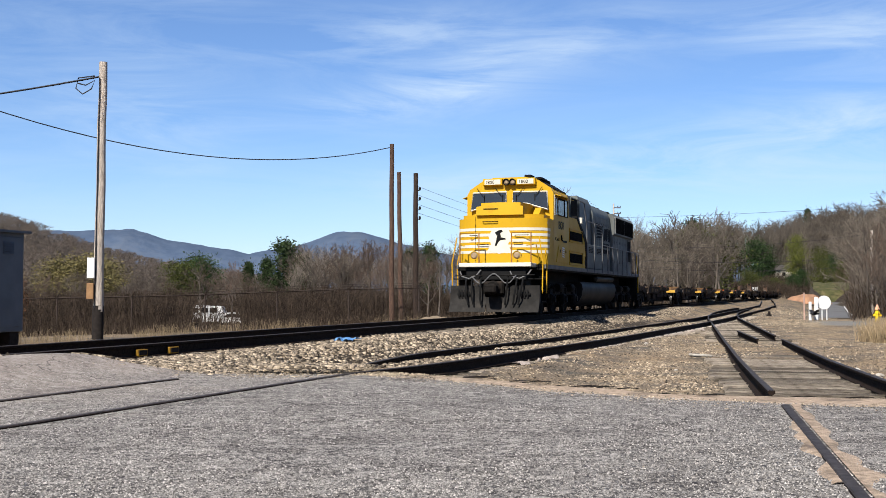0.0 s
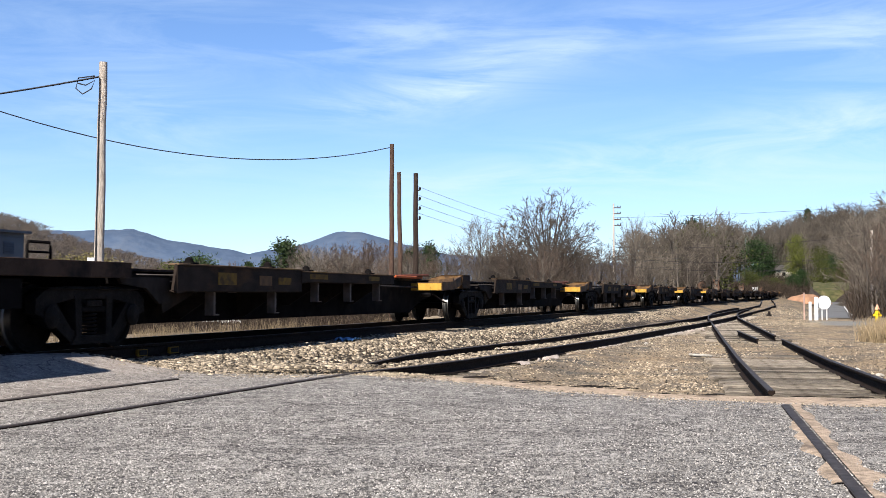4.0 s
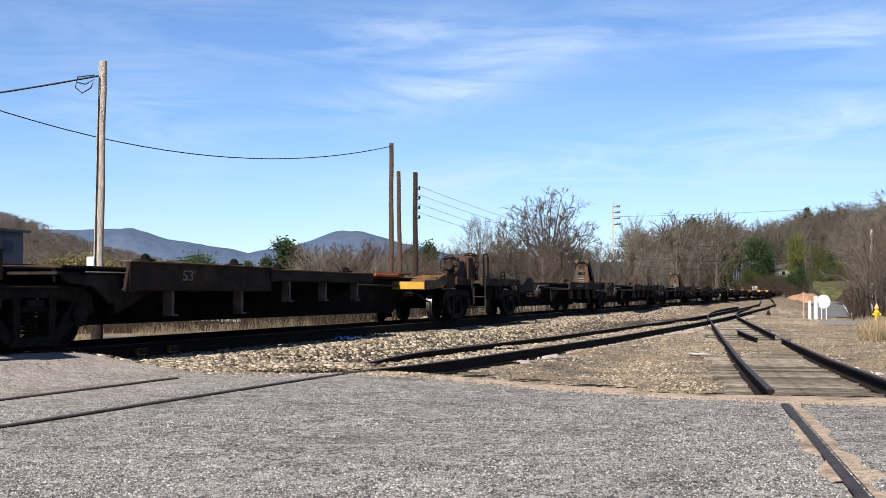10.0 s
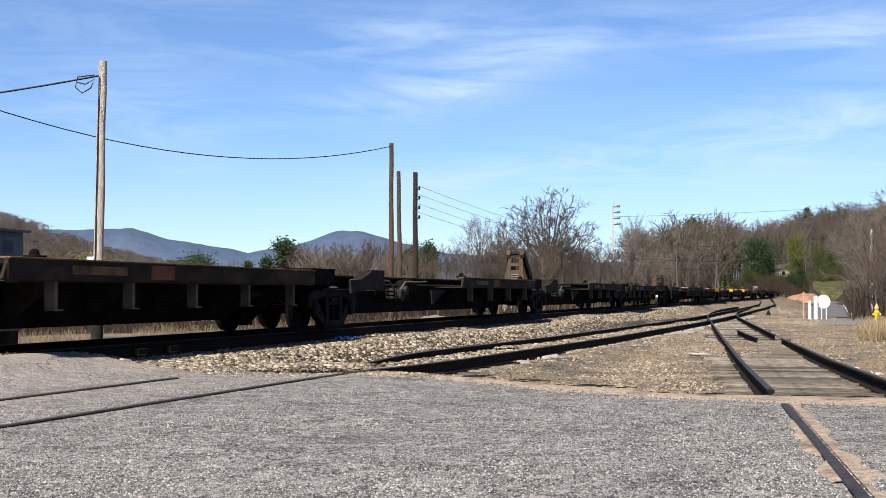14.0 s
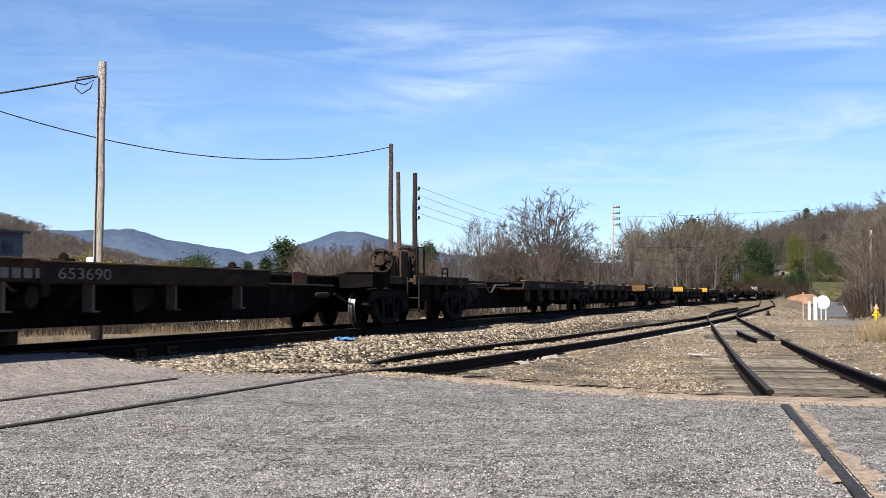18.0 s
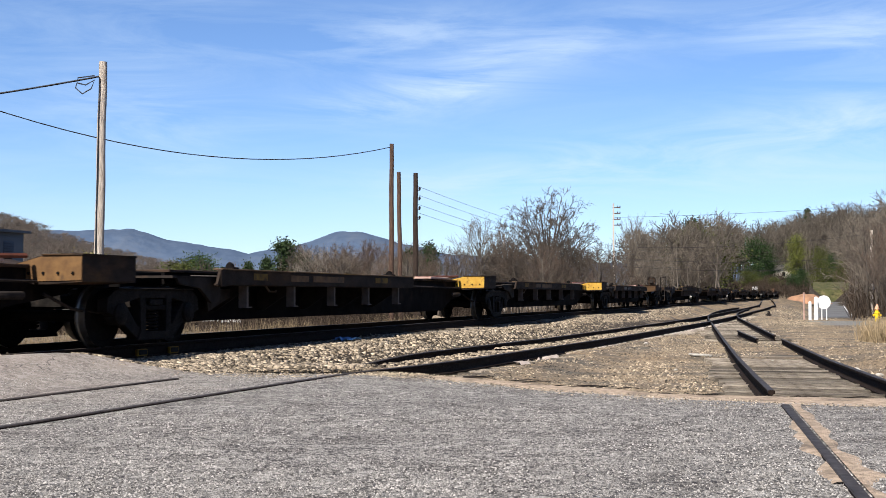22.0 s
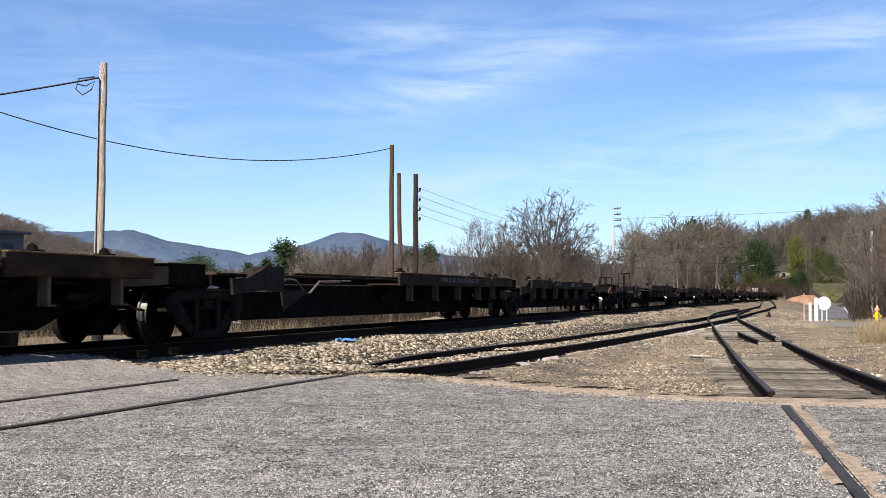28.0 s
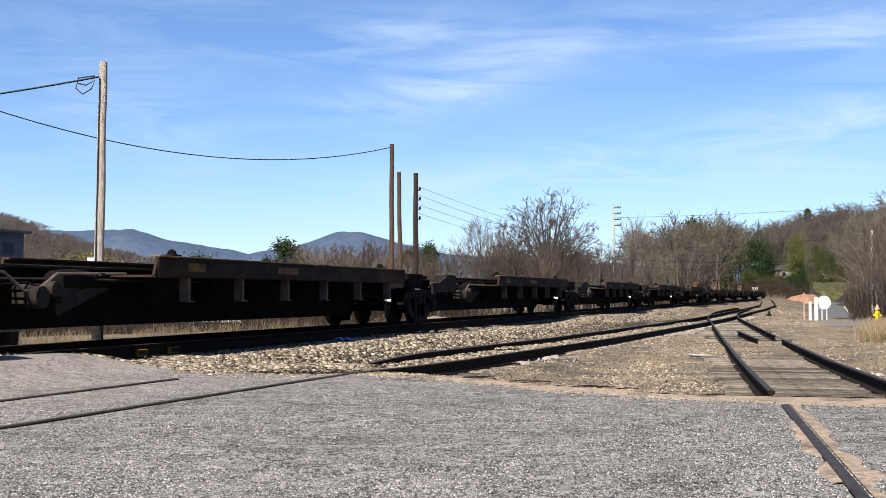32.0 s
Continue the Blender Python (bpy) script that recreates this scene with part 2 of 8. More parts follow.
M = {
    "chip": mat("asphalt_aggregate", (0.27, 0.255, 0.243), (0.13, 0.122, 0.118), 0.9, 30, vary=0.75, island=True, spec=0.1),
    "soil": mat("soil", (0.246, 0.197, 0.139), (0.164, 0.131, 0.0943), 0.95, 3.0, 0.8, 18, c3=(0.197, 0.168, 0.131), scale3=0.35),
    "sand": mat("sand", (0.37, 0.285, 0.215), (0.20, 0.155, 0.118), 0.95, 14, 0.8, 60, c3=(0.125, 0.098, 0.078), scale3=2.4, amount3=0.42),
    "stone": mat("ballast_stone", (0.31, 0.255, 0.19), (0.085, 0.068, 0.054), 0.9, 14, 0.4, 40, vary=0.85, island=True, spec=0.1),
    "stone_white": mat("white_stone", (0.40, 0.375, 0.335), (0.26, 0.24, 0.21), 0.85, 12, 0.4, 40),
    "steel_rust": mat("rusty_rail_steel", (0.020, 0.0135, 0.0105), (0.009, 0.0065, 0.0055), 0.85, 25, 0.3, 90, spec=0.06),
    "railhead": mat("worn_rail_head", (0.040, 0.032, 0.027), (0.020, 0.016, 0.014), 0.6, 12, spec=0.15),
    "tie": mat("weathered_tie_timber", (0.33, 0.285, 0.235), (0.105, 0.088, 0.072), 0.95, 4, 0.9, 30, vary=0.6, stretch=(9, 1, 9), c3=(0.04, 0.032, 0.027), scale3=1.6, amount3=0.35, spec=0.05),
    "pole_grey": mat("weathered_grey_pole_timber", (0.60, 0.53, 0.465), (0.34, 0.29, 0.25), 0.95, 5, 0.8, 26, stretch=(7, 7, 0.7), c3=(0.20, 0.165, 0.135), scale3=2.2, amount3=0.2),
    "pole_brown": mat("brown_pole_timber", (0.120, 0.074, 0.055), (0.045, 0.029, 0.023), 0.95, 4, 0.7, 20, stretch=(9, 9, 0.7)),
    "pole_dark": mat("dark_pole_timber", (0.055, 0.038, 0.030), (0.022, 0.016, 0.014), 0.95, 4, 0.7, 20, stretch=(9, 9, 0.7)),
    "pole_base": mat("tarred_timber", (0.0205, 0.0164, 0.0148), (0.0115, 0.00984, 0.00902), 0.9, 8),
    "wire": mat("black_cable", (0.0246, 0.0246, 0.0287), None, 0.6, 8),
    "bark": mat("grey_bark", (0.107, 0.0902, 0.0754), (0.0615, 0.0517, 0.0443), 0.95, 6, vary=0.25),
    "twig": mat("bare_twigs", (0.0861, 0.0697, 0.0574), (0.0574, 0.0467, 0.0394), 0.95, 2, vary=0.3),
    "twig_red": mat("budding_twigs", (0.102, 0.0722, 0.0558), (0.0697, 0.0492, 0.0385), 0.95, 2, vary=0.3),
    "brush": mat("brown_brush", (0.056, 0.041, 0.031), (0.026, 0.020, 0.0155), 0.95, 1.5, vary=0.7, spec=0.05, island=True),
    "grass_dry": mat("dry_grass", (0.225, 0.172, 0.108), (0.120, 0.092, 0.060), 0.9, 2, vary=0.4, island=True),
    "grass_pale": mat("pale_straw", (0.38, 0.29, 0.18), (0.22, 0.165, 0.10), 0.9, 2, vary=0.35, island=True),
    "needle": mat("evergreen_needles", (0.0287, 0.0451, 0.0164), (0.0148, 0.0262, 0.00984), 0.85, 3, vary=0.4, island=True),
    "leaf_new": mat("young_spring_leaves", (0.107, 0.115, 0.0246), (0.0615, 0.0722, 0.0164), 0.8, 3, vary=0.4, island=True),
    "grass": mat("green_verge_grass", (0.062, 0.064, 0.026), (0.040, 0.043, 0.019), 0.95, 0.8, 0.5, 2, c3=(0.10, 0.085, 0.042), scale3=0.5),
    # forest tone shifted to blue: the distance haze sits in the colour
    "mountain": mat("haze_blue_mountain", (0.066, 0.092, 0.142), (0.052, 0.076, 0.124), 1.0, 0.03, 0.12, 0.02, spec=0.0, c3=(0.078, 0.100, 0.142), scale3=0.005, amount3=0.5, stretch=(1, 1, 0.5)),
    "yellow": mat("yellow_paint", (0.44, 0.262, 0.0125), (0.41, 0.236, 0.0115), 0.5, 1.3, spec=0.08, c3=(0.33, 0.180, 0.0125), scale3=0.8, amount3=0.3),
    "cream": mat("cream_white_paint", (0.541, 0.517, 0.451), (0.476, 0.451, 0.385), 0.5, 3),
    "loco_grey": mat("grey_paint", (0.128, 0.140, 0.136), (0.102, 0.112, 0.109), 0.55, 1.5, c3=(0.080, 0.084, 0.082), scale3=0.7, amount3=0.4, spec=0.06),
    "dark": mat("dark_underframe_paint", (0.0080, 0.0078, 0.0078), (0.0045, 0.0045, 0.0048), 0.75, 5, c3=(0.0150, 0.0125, 0.0108), scale3=1.5, amount3=0.4, spec=0.06),
    "black": mat("black_enamel", (0.007, 0.007, 0.0075), None, 0.6, 4, spec=0.08),
    "grille": mat("black_grille", (0.0082, 0.00779, 0.00779), (0.00492, 0.00492, 0.00492), 0.8, 6, spec=0.03),
    "glass": mat("dark_cab_glass", (0.0082, 0.00984, 0.0115), None, 0.05, 2, spec=0.22),
    "brownsteel": mat("brown_weathered_steel", (0.0574, 0.0353, 0.0238), (0.0262, 0.0172, 0.0131), 0.8, 2.2, 0.25, 40, c3=(0.0131, 0.00984, 0.00861), scale3=1.1, amount3=0.45, spec=0.08),
    # spine and wheel steels near black: the deep undercar shade is in the colour
    "sill": mat("shaded_spine_steel", (0.0085, 0.007, 0.0068), (0.004, 0.0036, 0.0036), 0.85, 2.5, c3=(0.024, 0.016, 0.012), scale3=0.9, amount3=0.25, spec=0.03),
    "wheel": mat("shaded_wheel_steel", (0.0085, 0.0068, 0.0062), (0.0045, 0.004, 0.0038), 0.8, 9, spec=0.05),
    "orange": mat("orange_paint", (0.426, 0.107, 0.0328), (0.312, 0.0697, 0.023), 0.6, 4),
    "carmark": mat("pale_car_marking", (0.22, 0.208, 0.185), (0.11, 0.103, 0.092), 0.7, 9),
    "caryellow": mat("worn_yellow_paint", (0.43, 0.262, 0.045), (0.35, 0.195, 0.032), 0.65, 5, c3=(0.10, 0.052, 0.022), scale3=4.5, amount3=0.36),
    "cabinet": mat("grey_cabinet_paint", (0.105, 0.120, 0.140), (0.088, 0.099, 0.115), 0.5, 2),
    "white": mat("white_paint", (0.574, 0.574, 0.574), (0.508, 0.508, 0.508), 0.6, 4, spec=0.2),
    "hydrant": mat("yellow_hydrant_paint", (0.697, 0.492, 0.0164), (0.615, 0.41, 0.0164), 0.45, 8),
    "pink": mat("faded_cone", (0.656, 0.344, 0.213), (0.533, 0.279, 0.18), 0.6, 5),
    "blue": mat("blue_plastic", (0.041, 0.131, 0.344), (0.131, 0.279, 0.508), 0.5, 12),
    "roadgrey": mat("worn_road", (0.123, 0.123, 0.127), (0.0902, 0.0902, 0.0943), 0.9, 5, 0.5, 30, c3=(0.0697, 0.0697, 0.0738), scale3=0.25),
    "redsoil": mat("red_clay", (0.30, 0.165, 0.10), (0.17, 0.098, 0.064), 0.95, 0.6),
    "brick": mat("house_wall", (0.344, 0.32, 0.271), (0.279, 0.254, 0.221), 0.85, 3),
    "roof": mat("house_roof", (0.131, 0.115, 0.107), (0.082, 0.0738, 0.0697), 0.85, 3),
    "crow": mat("black_plumage", (0.0123, 0.0123, 0.0148), None, 0.5, 9),
    "silver": mat("bright_metal", (0.508, 0.508, 0.508), (0.41, 0.41, 0.41), 0.4, 9, metal=0.6),
    "twig_hill": mat("hazy_hillside_twigs", (0.135, 0.110, 0.095), (0.095, 0.078, 0.068), 0.95, 0.05, vary=0.25, island=True),
    "twig_far": mat("far_bare_twigs", (0.128, 0.108, 0.088), (0.066, 0.056, 0.046), 0.95, 0.05, vary=0.35, island=True),
    "twig_pale": mat("pale_twigs", (0.197, 0.168, 0.139), (0.131, 0.111, 0.0902), 0.95, 2, vary=0.25),
    "needle_mid": mat("dark_green_foliage", (0.0287, 0.0508, 0.0164), (0.0164, 0.0312, 0.0107), 0.85, 3, vary=0.45, island=True),
    "leaf_tan": mat("budding_olive_tan_leaves", (0.150, 0.128, 0.050), (0.085, 0.074, 0.032), 0.85, 3, vary=0.35, island=True),
    "leaf_olive": mat("olive_foliage", (0.0615, 0.0697, 0.018), (0.0344, 0.041, 0.0115), 0.85, 3, vary=0.45, island=True),
    "stone_mix": mat("mixed_gravel", (0.36, 0.290, 0.205), (0.11, 0.089, 0.069), 0.9, 14, 0.3, 40, vary=0.85, island=True, c3=(0.085, 0.072, 0.058), scale3=0.55, amount3=0.52),
    "stone_pale": mat("pale_gravel", (0.295, 0.275, 0.246), (0.18, 0.168, 0.152), 0.9, 14, vary=0.45, island=True),
    "stone_flat": mat("heaped_gravel", (0.295, 0.23, 0.156), (0.139, 0.111, 0.082), 0.95, 22, 1.0, 16),
    "rustpost": mat("rusted_fence_steel", (0.045, 0.033, 0.028), (0.026, 0.020, 0.017), 0.85, 9),
    "leaf_brown": mat("dead_brown_leaves", (0.10, 0.048, 0.025), (0.055, 0.028, 0.016), 0.85, 3, vary=0.4, island=True),
    "drive": mat("grey_drive_gravel", (0.20, 0.195, 0.19), (0.10, 0.098, 0.096), 0.95, 9, 1.0, 30, c3=(0.16, 0.15, 0.135), scale3=0.5, amount3=0.4, spec=0.1),
    "tie_gap": mat("shaded_track_dirt", (0.105, 0.082, 0.060), (0.045, 0.036, 0.028), 0.95, 9, 0.8, 30, c3=(0.19, 0.15, 0.11), scale3=1.3, amount3=0.4),
    # dark tone in place of the shade in the gaps between ballast stones
    "gap_shade": mat("ballast_fines", (0.055, 0.043, 0.032), (0.025, 0.02, 0.016), 0.95, 12, 0.8, 30),
    # gusset tone made paler, with the flanges' bounce light in the colour
    "flange": mat("bounce_lit_flange_paint", (0.145, 0.122, 0.108), (0.09, 0.074, 0.064), 0.75, 5, spec=0.08),
    # clamp yellow, darkened in its colour for the passing train's shade
    "clamp": mat("shade_dimmed_yellow", (0.25, 0.145, 0.012), (0.13, 0.07, 0.012), 0.7, 9),
    "tanbox": mat("tan_box_paint", (0.27, 0.16, 0.08), (0.2, 0.115, 0.058), 0.7, 6),
    "lens": mat("lamp_glass", (0.30, 0.22, 0.14), (0.20, 0.15, 0.10), 0.15, 9, spec=0.4),
}


def ground_material():
    """Tan soil with brown and grey patches near the tracks, giving way to the brown of the woods far off."""
    m = mat("soil", (0.285, 0.212, 0.138), (0.085, 0.064, 0.046), 0.95, 16.0, 1.0, 26, c3=(0.080, 0.071, 0.061), scale3=0.5, amount3=0.55, span=0.12)
    nt = m.node_tree
    b = nt.nodes["Principled BSDF"]
    b.inputs["Specular IOR Level"].default_value = 0.1
    near = b.inputs["Base Color"].links[0].from_socket
    tc, ln, rg = nt.nodes.new("ShaderNodeTexCoord"), nt.nodes.new("ShaderNodeVectorMath"), nt.nodes.new("ShaderNodeMapRange")
    ln.operation = "LENGTH"
    rg.inputs["From Min"].default_value, rg.inputs["From Max"].default_value = 200, 290
    nt.links.new(tc.outputs["Object"], ln.inputs[0])
    nt.links.new(ln.outputs["Value"], rg.inputs[0])
    nz, far, mx = nt.nodes.new("ShaderNodeTexNoise"), nt.nodes.new("ShaderNodeValToRGB"), nt.nodes.new("ShaderNodeMix")
    nz.inputs["Scale"].default_value, nz.inputs["Detail"].default_value, nz.inputs["Roughness"].default_value = 0.16, 10, 0.8
    nt.links.new(tc.outputs["Object"], nz.inputs["Vector"])
    far.color_ramp.elements[0].position, far.color_ramp.elements[0].color = 0.40, (0.022, 0.018, 0.013, 1)
    far.color_ramp.elements[1].position, far.color_ramp.elements[1].color = 0.62, (0.058, 0.045, 0.036, 1)
    nt.links.new(nz.outputs[0], far.inputs[0])
    mx.data_type = "RGBA"
    nt.links.new(rg.outputs[0], mx.inputs[0])
    nt.links.new(near, mx.inputs[6])
    nt.links.new(far.outputs[0], mx.inputs[7])
    nt.links.new(mx.outputs[2], b.inputs["Base Color"])
    return m


M["ground"] = ground_material()


def asphalt_material():
    """Worn asphalt: pale aggregate in dark binder, broad worn and oily patches, cracks, and tan dust towards the crossing."""
    m = mat("asphalt", (0.330, 0.310, 0.292), (0.050, 0.047, 0.046), 0.95, 75, 1.0, 80, c3=(0.050, 0.047, 0.050), scale3=26, amount3=0.52, span=0.11, spec=0.06, stretch=(1, 0.55, 1))
    nt = m.node_tree
    b = nt.nodes["Principled BSDF"]
    col = b.inputs["Base Color"].links[0].from_socket
    tc = nt.nodes.new("ShaderNodeTexCoord")

    def layer(scale, detail, lo, hi, tone, share, kind="MIX", squash=(1, 1, 1), rough=0.6):
        nonlocal col
        mp, nz, rg, mx = nt.nodes.new("ShaderNodeMapping"), nt.nodes.new("ShaderNodeTexNoise"), nt.nodes.new("ShaderNodeMapRange"), nt.nodes.new("ShaderNodeMix")
        mp.inputs["Scale"].default_value = squash
        nz.inputs["Scale"].default_value, nz.inputs["Detail"].default_value, nz.inputs["Roughness"].default_value = scale, detail, rough
        rg.inputs["From Min"].default_value, rg.inputs["From Max"].default_value, rg.inputs["To Max"].default_value = lo, hi, share
        mx.data_type, mx.blend_type = "RGBA", kind
        mx.inputs[7].default_value = (*tone, 1)
        nt.links.new(tc.outputs["Object"], mp.inputs[0])
        nt.links.new(mp.outputs[0], nz.inputs["Vector"])
        nt.links.new(nz.outputs[0], rg.inputs[0])
        nt.links.new(rg.outputs[0], mx.inputs[0])
        nt.links.new(col, mx.inputs[6])
        nt.links.new(mx.outputs[2], b.inputs["Base Color"])
        col = mx.outputs[2]
        return rg, nz

    layer(2.3, 7, 0.47, 0.62, (0.42, 0.405, 0.41), 0.66, "MULTIPLY", (0.8, 1, 1), 0.72)
    layer(0.45, 5, 0.50, 0.66, (0.58, 0.565, 0.575), 0.62, "MULTIPLY", (0.7, 1, 1))
    layer(5.5, 5, 0.54, 0.66, (0.31, 0.295, 0.28), 0.50)
    # dust carried off the crossing
    rg, nz = layer(0.9, 6, 0.0, 1.0, (0.30, 0.252, 0.224), 1.0)
    sx, px, mu, mn = nt.nodes.new("ShaderNodeSeparateXYZ"), nt.nodes.new("ShaderNodeMapRange"), nt.nodes.new("ShaderNodeMath"), nt.nodes.new("ShaderNodeMath")
    nt.links.new(tc.outputs["Object"], sx.inputs[0])
    px.inputs["From Min"].default_value, px.inputs["From Max"].default_value = 0.55, 1.35
    mn.operation, mn.inputs[1].default_value, mn.inputs[2].default_value = "MULTIPLY_ADD", 1.15, 0.0
    mu.operation = "MULTIPLY_ADD"
    # nearness to the main line: rises with y and towards -x
    mu.inputs[1].default_value = -0.165
    nt.links.new(sx.outputs[0], mu.inputs[0])
    ma = nt.nodes.new("ShaderNodeMath")
    ma.operation, ma.inputs[1].default_value, ma.inputs[2].default_value = "MULTIPLY_ADD", 0.058, -1.05
    nt.links.new(sx.outputs[1], ma.inputs[0])
    nt.links.new(ma.outputs[0], mu.inputs[2])
    nt.links.new(nz.outputs[0], mn.inputs[0])
    ad = nt.nodes.new("ShaderNodeMath")
    nt.links.new(mu.outputs[0], ad.inputs[0])
    nt.links.new(mn.outputs[0], ad.inputs[1])
    nt.links.new(ad.outputs[0], px.inputs[0])
    px.inputs["To Max"].default_value = 0.55
    for lk in list(nt.links):
        if lk.from_node == rg:
            to = lk.to_socket
            nt.links.remove(lk)
            nt.links.new(px.outputs[0], to)
    # fine cracks
    vo, rc_, cx, wob, vadd = nt.nodes.new("ShaderNodeTexVoronoi"), nt.nodes.new("ShaderNodeMapRange"), nt.nodes.new("ShaderNodeMix"), nt.nodes.new("ShaderNodeTexNoise"), nt.nodes.new("ShaderNodeVectorMath")
    wob.inputs["Scale"].default_value, wob.inputs["Detail"].default_value = 2.2, 5
    nt.links.new(tc.outputs["Object"], wob.inputs["Vector"])
    vadd.operation = "ADD"
    nt.links.new(tc.outputs["Object"], vadd.inputs[0])
    nt.links.new(wob.outputs["Color"], vadd.inputs[1])
    vo.feature, vo.inputs["Scale"].default_value = "DISTANCE_TO_EDGE", 0.42
    nt.links.new(vadd.outputs[0], vo.inputs["Vector"])
    rc_.inputs["From Min"].default_value, rc_.inputs["From Max"].default_value, rc_.inputs["To Min"].default_value, rc_.inputs["To Max"].default_value = 0.002, 0.007, 0.8, 0.0
    nt.links.new(vo.outputs["Distance"], rc_.inputs[0])
    cx.data_type = "RGBA"
    cx.inputs[7].default_value = (0.03, 0.028, 0.028, 1)
    nt.links.new(rc_.outputs[0], cx.inputs[0])
    nt.links.new(col, cx.inputs[6])
    nt.links.new(cx.outputs[2], b.inputs["Base Color"])
    return m


M["asphalt"] = asphalt_material()


# ---- mesh helpers ----
def box(bm, x0, x1, y0, y1, z0, z1, bevel=0.0):
    v = [bm.verts.new((x, y, z)) for z in (z0, z1) for x, y in ((x0, y0), (x1, y0), (x1, y1), (x0, y1))]
    fs = [bm.faces.new([v[i] for i in q]) for q in ((3, 2, 1, 0), (4, 5, 6, 7), (0, 1, 5, 4), (1, 2, 6, 5), (2, 3, 7, 6), (3, 0, 4, 7))]
    if bevel:
        es = list({e for f in fs for e in f.edges})
        bmesh.ops.bevel(bm, geom=es, offset=bevel, segments=1, affect="EDGES")
    return bm


def prism(bm, pts, a, b, axis="y"):
    """A closed outline pushed from a to b along an axis. Outline points are (x, z) for y, (y, z) for x, (x, y) for z."""
    put = {"y": lambda p, k: (p[0], k, p[1]), "x": lambda p, k: (k, p[0], p[1]), "z": lambda p, k: (p[0], p[1], k)}[axis]
    v0, v1 = [bm.verts.new(put(p, a)) for p in pts], [bm.verts.new(put(p, b)) for p in pts]
    bm.faces.new(v0), bm.faces.new(v1[::-1])
    for i in range(len(pts)):
        j = (i + 1) % len(pts)
        bm.faces.new((v0[j], v0[i], v1[i], v1[j]))
    return bm


def turned(bm, profile, p, axis="z", segs=20):
    """A body of revolution: profile of (radius, along), about an axis through p."""
    rings = []
    for r, h in profile:
        ring = []
        for k in range(segs):
            a = 2 * math.pi * k / segs
            u, w = r * math.cos(a), r * math.sin(a)
            q = {"z": (u, w, h), "y": (u, h, w), "x": (h, u, w)}[axis]
            ring.append(bm.verts.new((p[0] + q[0], p[1] + q[1], p[2] + q[2])))
        rings.append(ring)
    for r0, r1 in zip(rings, rings[1:]):
        for k in range(segs):
            bm.faces.new((r0[k], r0[(k + 1) % segs], r1[(k + 1) % segs], r1[k]))
    bm.faces.new(rings[0][::-1]), bm.faces.new(rings[-1])
    return bm


def tube(bm, pts, r, sides=6, closed=False):
    """A round bar along points; r a radius or one for each point."""
    pts = [Vector(p) for p in pts]
    rs = r if isinstance(r, (list, tuple)) else [r] * len(pts)
    rings, count = [], len(pts)
    for i, p in enumerate(pts):
        if closed:
            t = pts[(i + 1) % count] - pts[i - 1]
        else:
            t = pts[min(i + 1, count - 1)] - pts[max(i - 1, 0)]
        t.normalize()
        a = t.orthogonal() if abs(t.z) > 0.9 else t.cross(Vector((0, 0, 1)))
        a.normalize()
        b = t.cross(a)
        rings.append([bm.verts.new(p + (a * math.cos(2 * math.pi * k / sides) + b * math.sin(2 * math.pi * k / sides)) * rs[i]) for k in range(sides)])
    pairs = list(zip(rings, rings[1:])) + ([(rings[-1], rings[0])] if closed else [])
    for r0, r1 in pairs:
        for k in range(sides):
            bm.faces.new((r0[k], r0[(k + 1) % sides], r1[(k + 1) % sides], r1[k]))
    if not closed:
        bm.faces.new(rings[0][::-1]), bm.faces.new(rings[-1])
    return bm


def mesh_of(name, bm, material):
    bmesh.ops.recalc_face_normals(bm, faces=bm.faces)
    me = bpy.data.meshes.new(name)
    bm.to_mesh(me)
    bm.free()
    me.materials.append(material)
    me.shade_smooth()
    me.set_sharp_from_angle(angle=radians(33))
    return me


def part(name, bm, material, parent=None, label=""):
    """Links a bmesh (or mesh) as one object under a thing or part."""
    me = bm if isinstance(bm, bpy.types.Mesh) else mesh_of(name, bm, material)
    ob = new(name, me)
    if parent is not None:
        ob.parent = parent
    return tagged(ob, label)


def thing(name, label, category, group="", kind="", at=None):
    ob = new(name)
    ob.empty_display_size = 0.3
    if at is not None:
        ob.matrix_basis = at
    return tagged(ob, label, category, group, kind)


def sheet(name, verts, faces, material, smooth=False):
    me = bpy.data.meshes.new(name)
    me.from_pydata([tuple(v) for v in verts], [], [tuple(f) for f in faces])
    me.materials.append(material)
    if smooth:
        me.shade_smooth()
    me.update()
    return me


def mesh_np(name, verts, faces, material):
    """A mesh straight from arrays: verts (n, 3), faces (m, corners)."""
    verts, faces = np.ascontiguousarray(verts, dtype=np.float32), np.ascontiguousarray(faces, dtype=np.int32)
    me = bpy.data.meshes.new(name)
    me.vertices.add(len(verts))
    me.vertices.foreach_set("co", verts.ravel())
    me.loops.add(faces.size)
    me.loops.foreach_set("vertex_index", faces.ravel())
    me.polygons.add(len(faces))
    me.polygons.foreach_set("loop_start", np.arange(len(faces), dtype=np.int32) * faces.shape[1])
    me.materials.append(material)
    me.update(calc_edges=True)
    return me


# ---- the plan: the main line is straight; s runs along it away from the eye, o across it towards the eye ----
ANG = 0.3102
D, N = Vector((math.sin(ANG), math.cos(ANG))), Vector((math.cos(ANG), -math.sin(ANG)))
C0 = N * -10.048
RAIL_Z = 0.282          # head of the main line's rails


HEADING0 = math.degrees(math.atan2(-D.y, -D.x))


def on(s, o, z=0.0):
    p = C0 + D * s + N * o
    return Vector((p.x, p.y, z))


def so(x, y):
    p = Vector((x, y)) - C0
    return p.dot(D), p.dot(N)


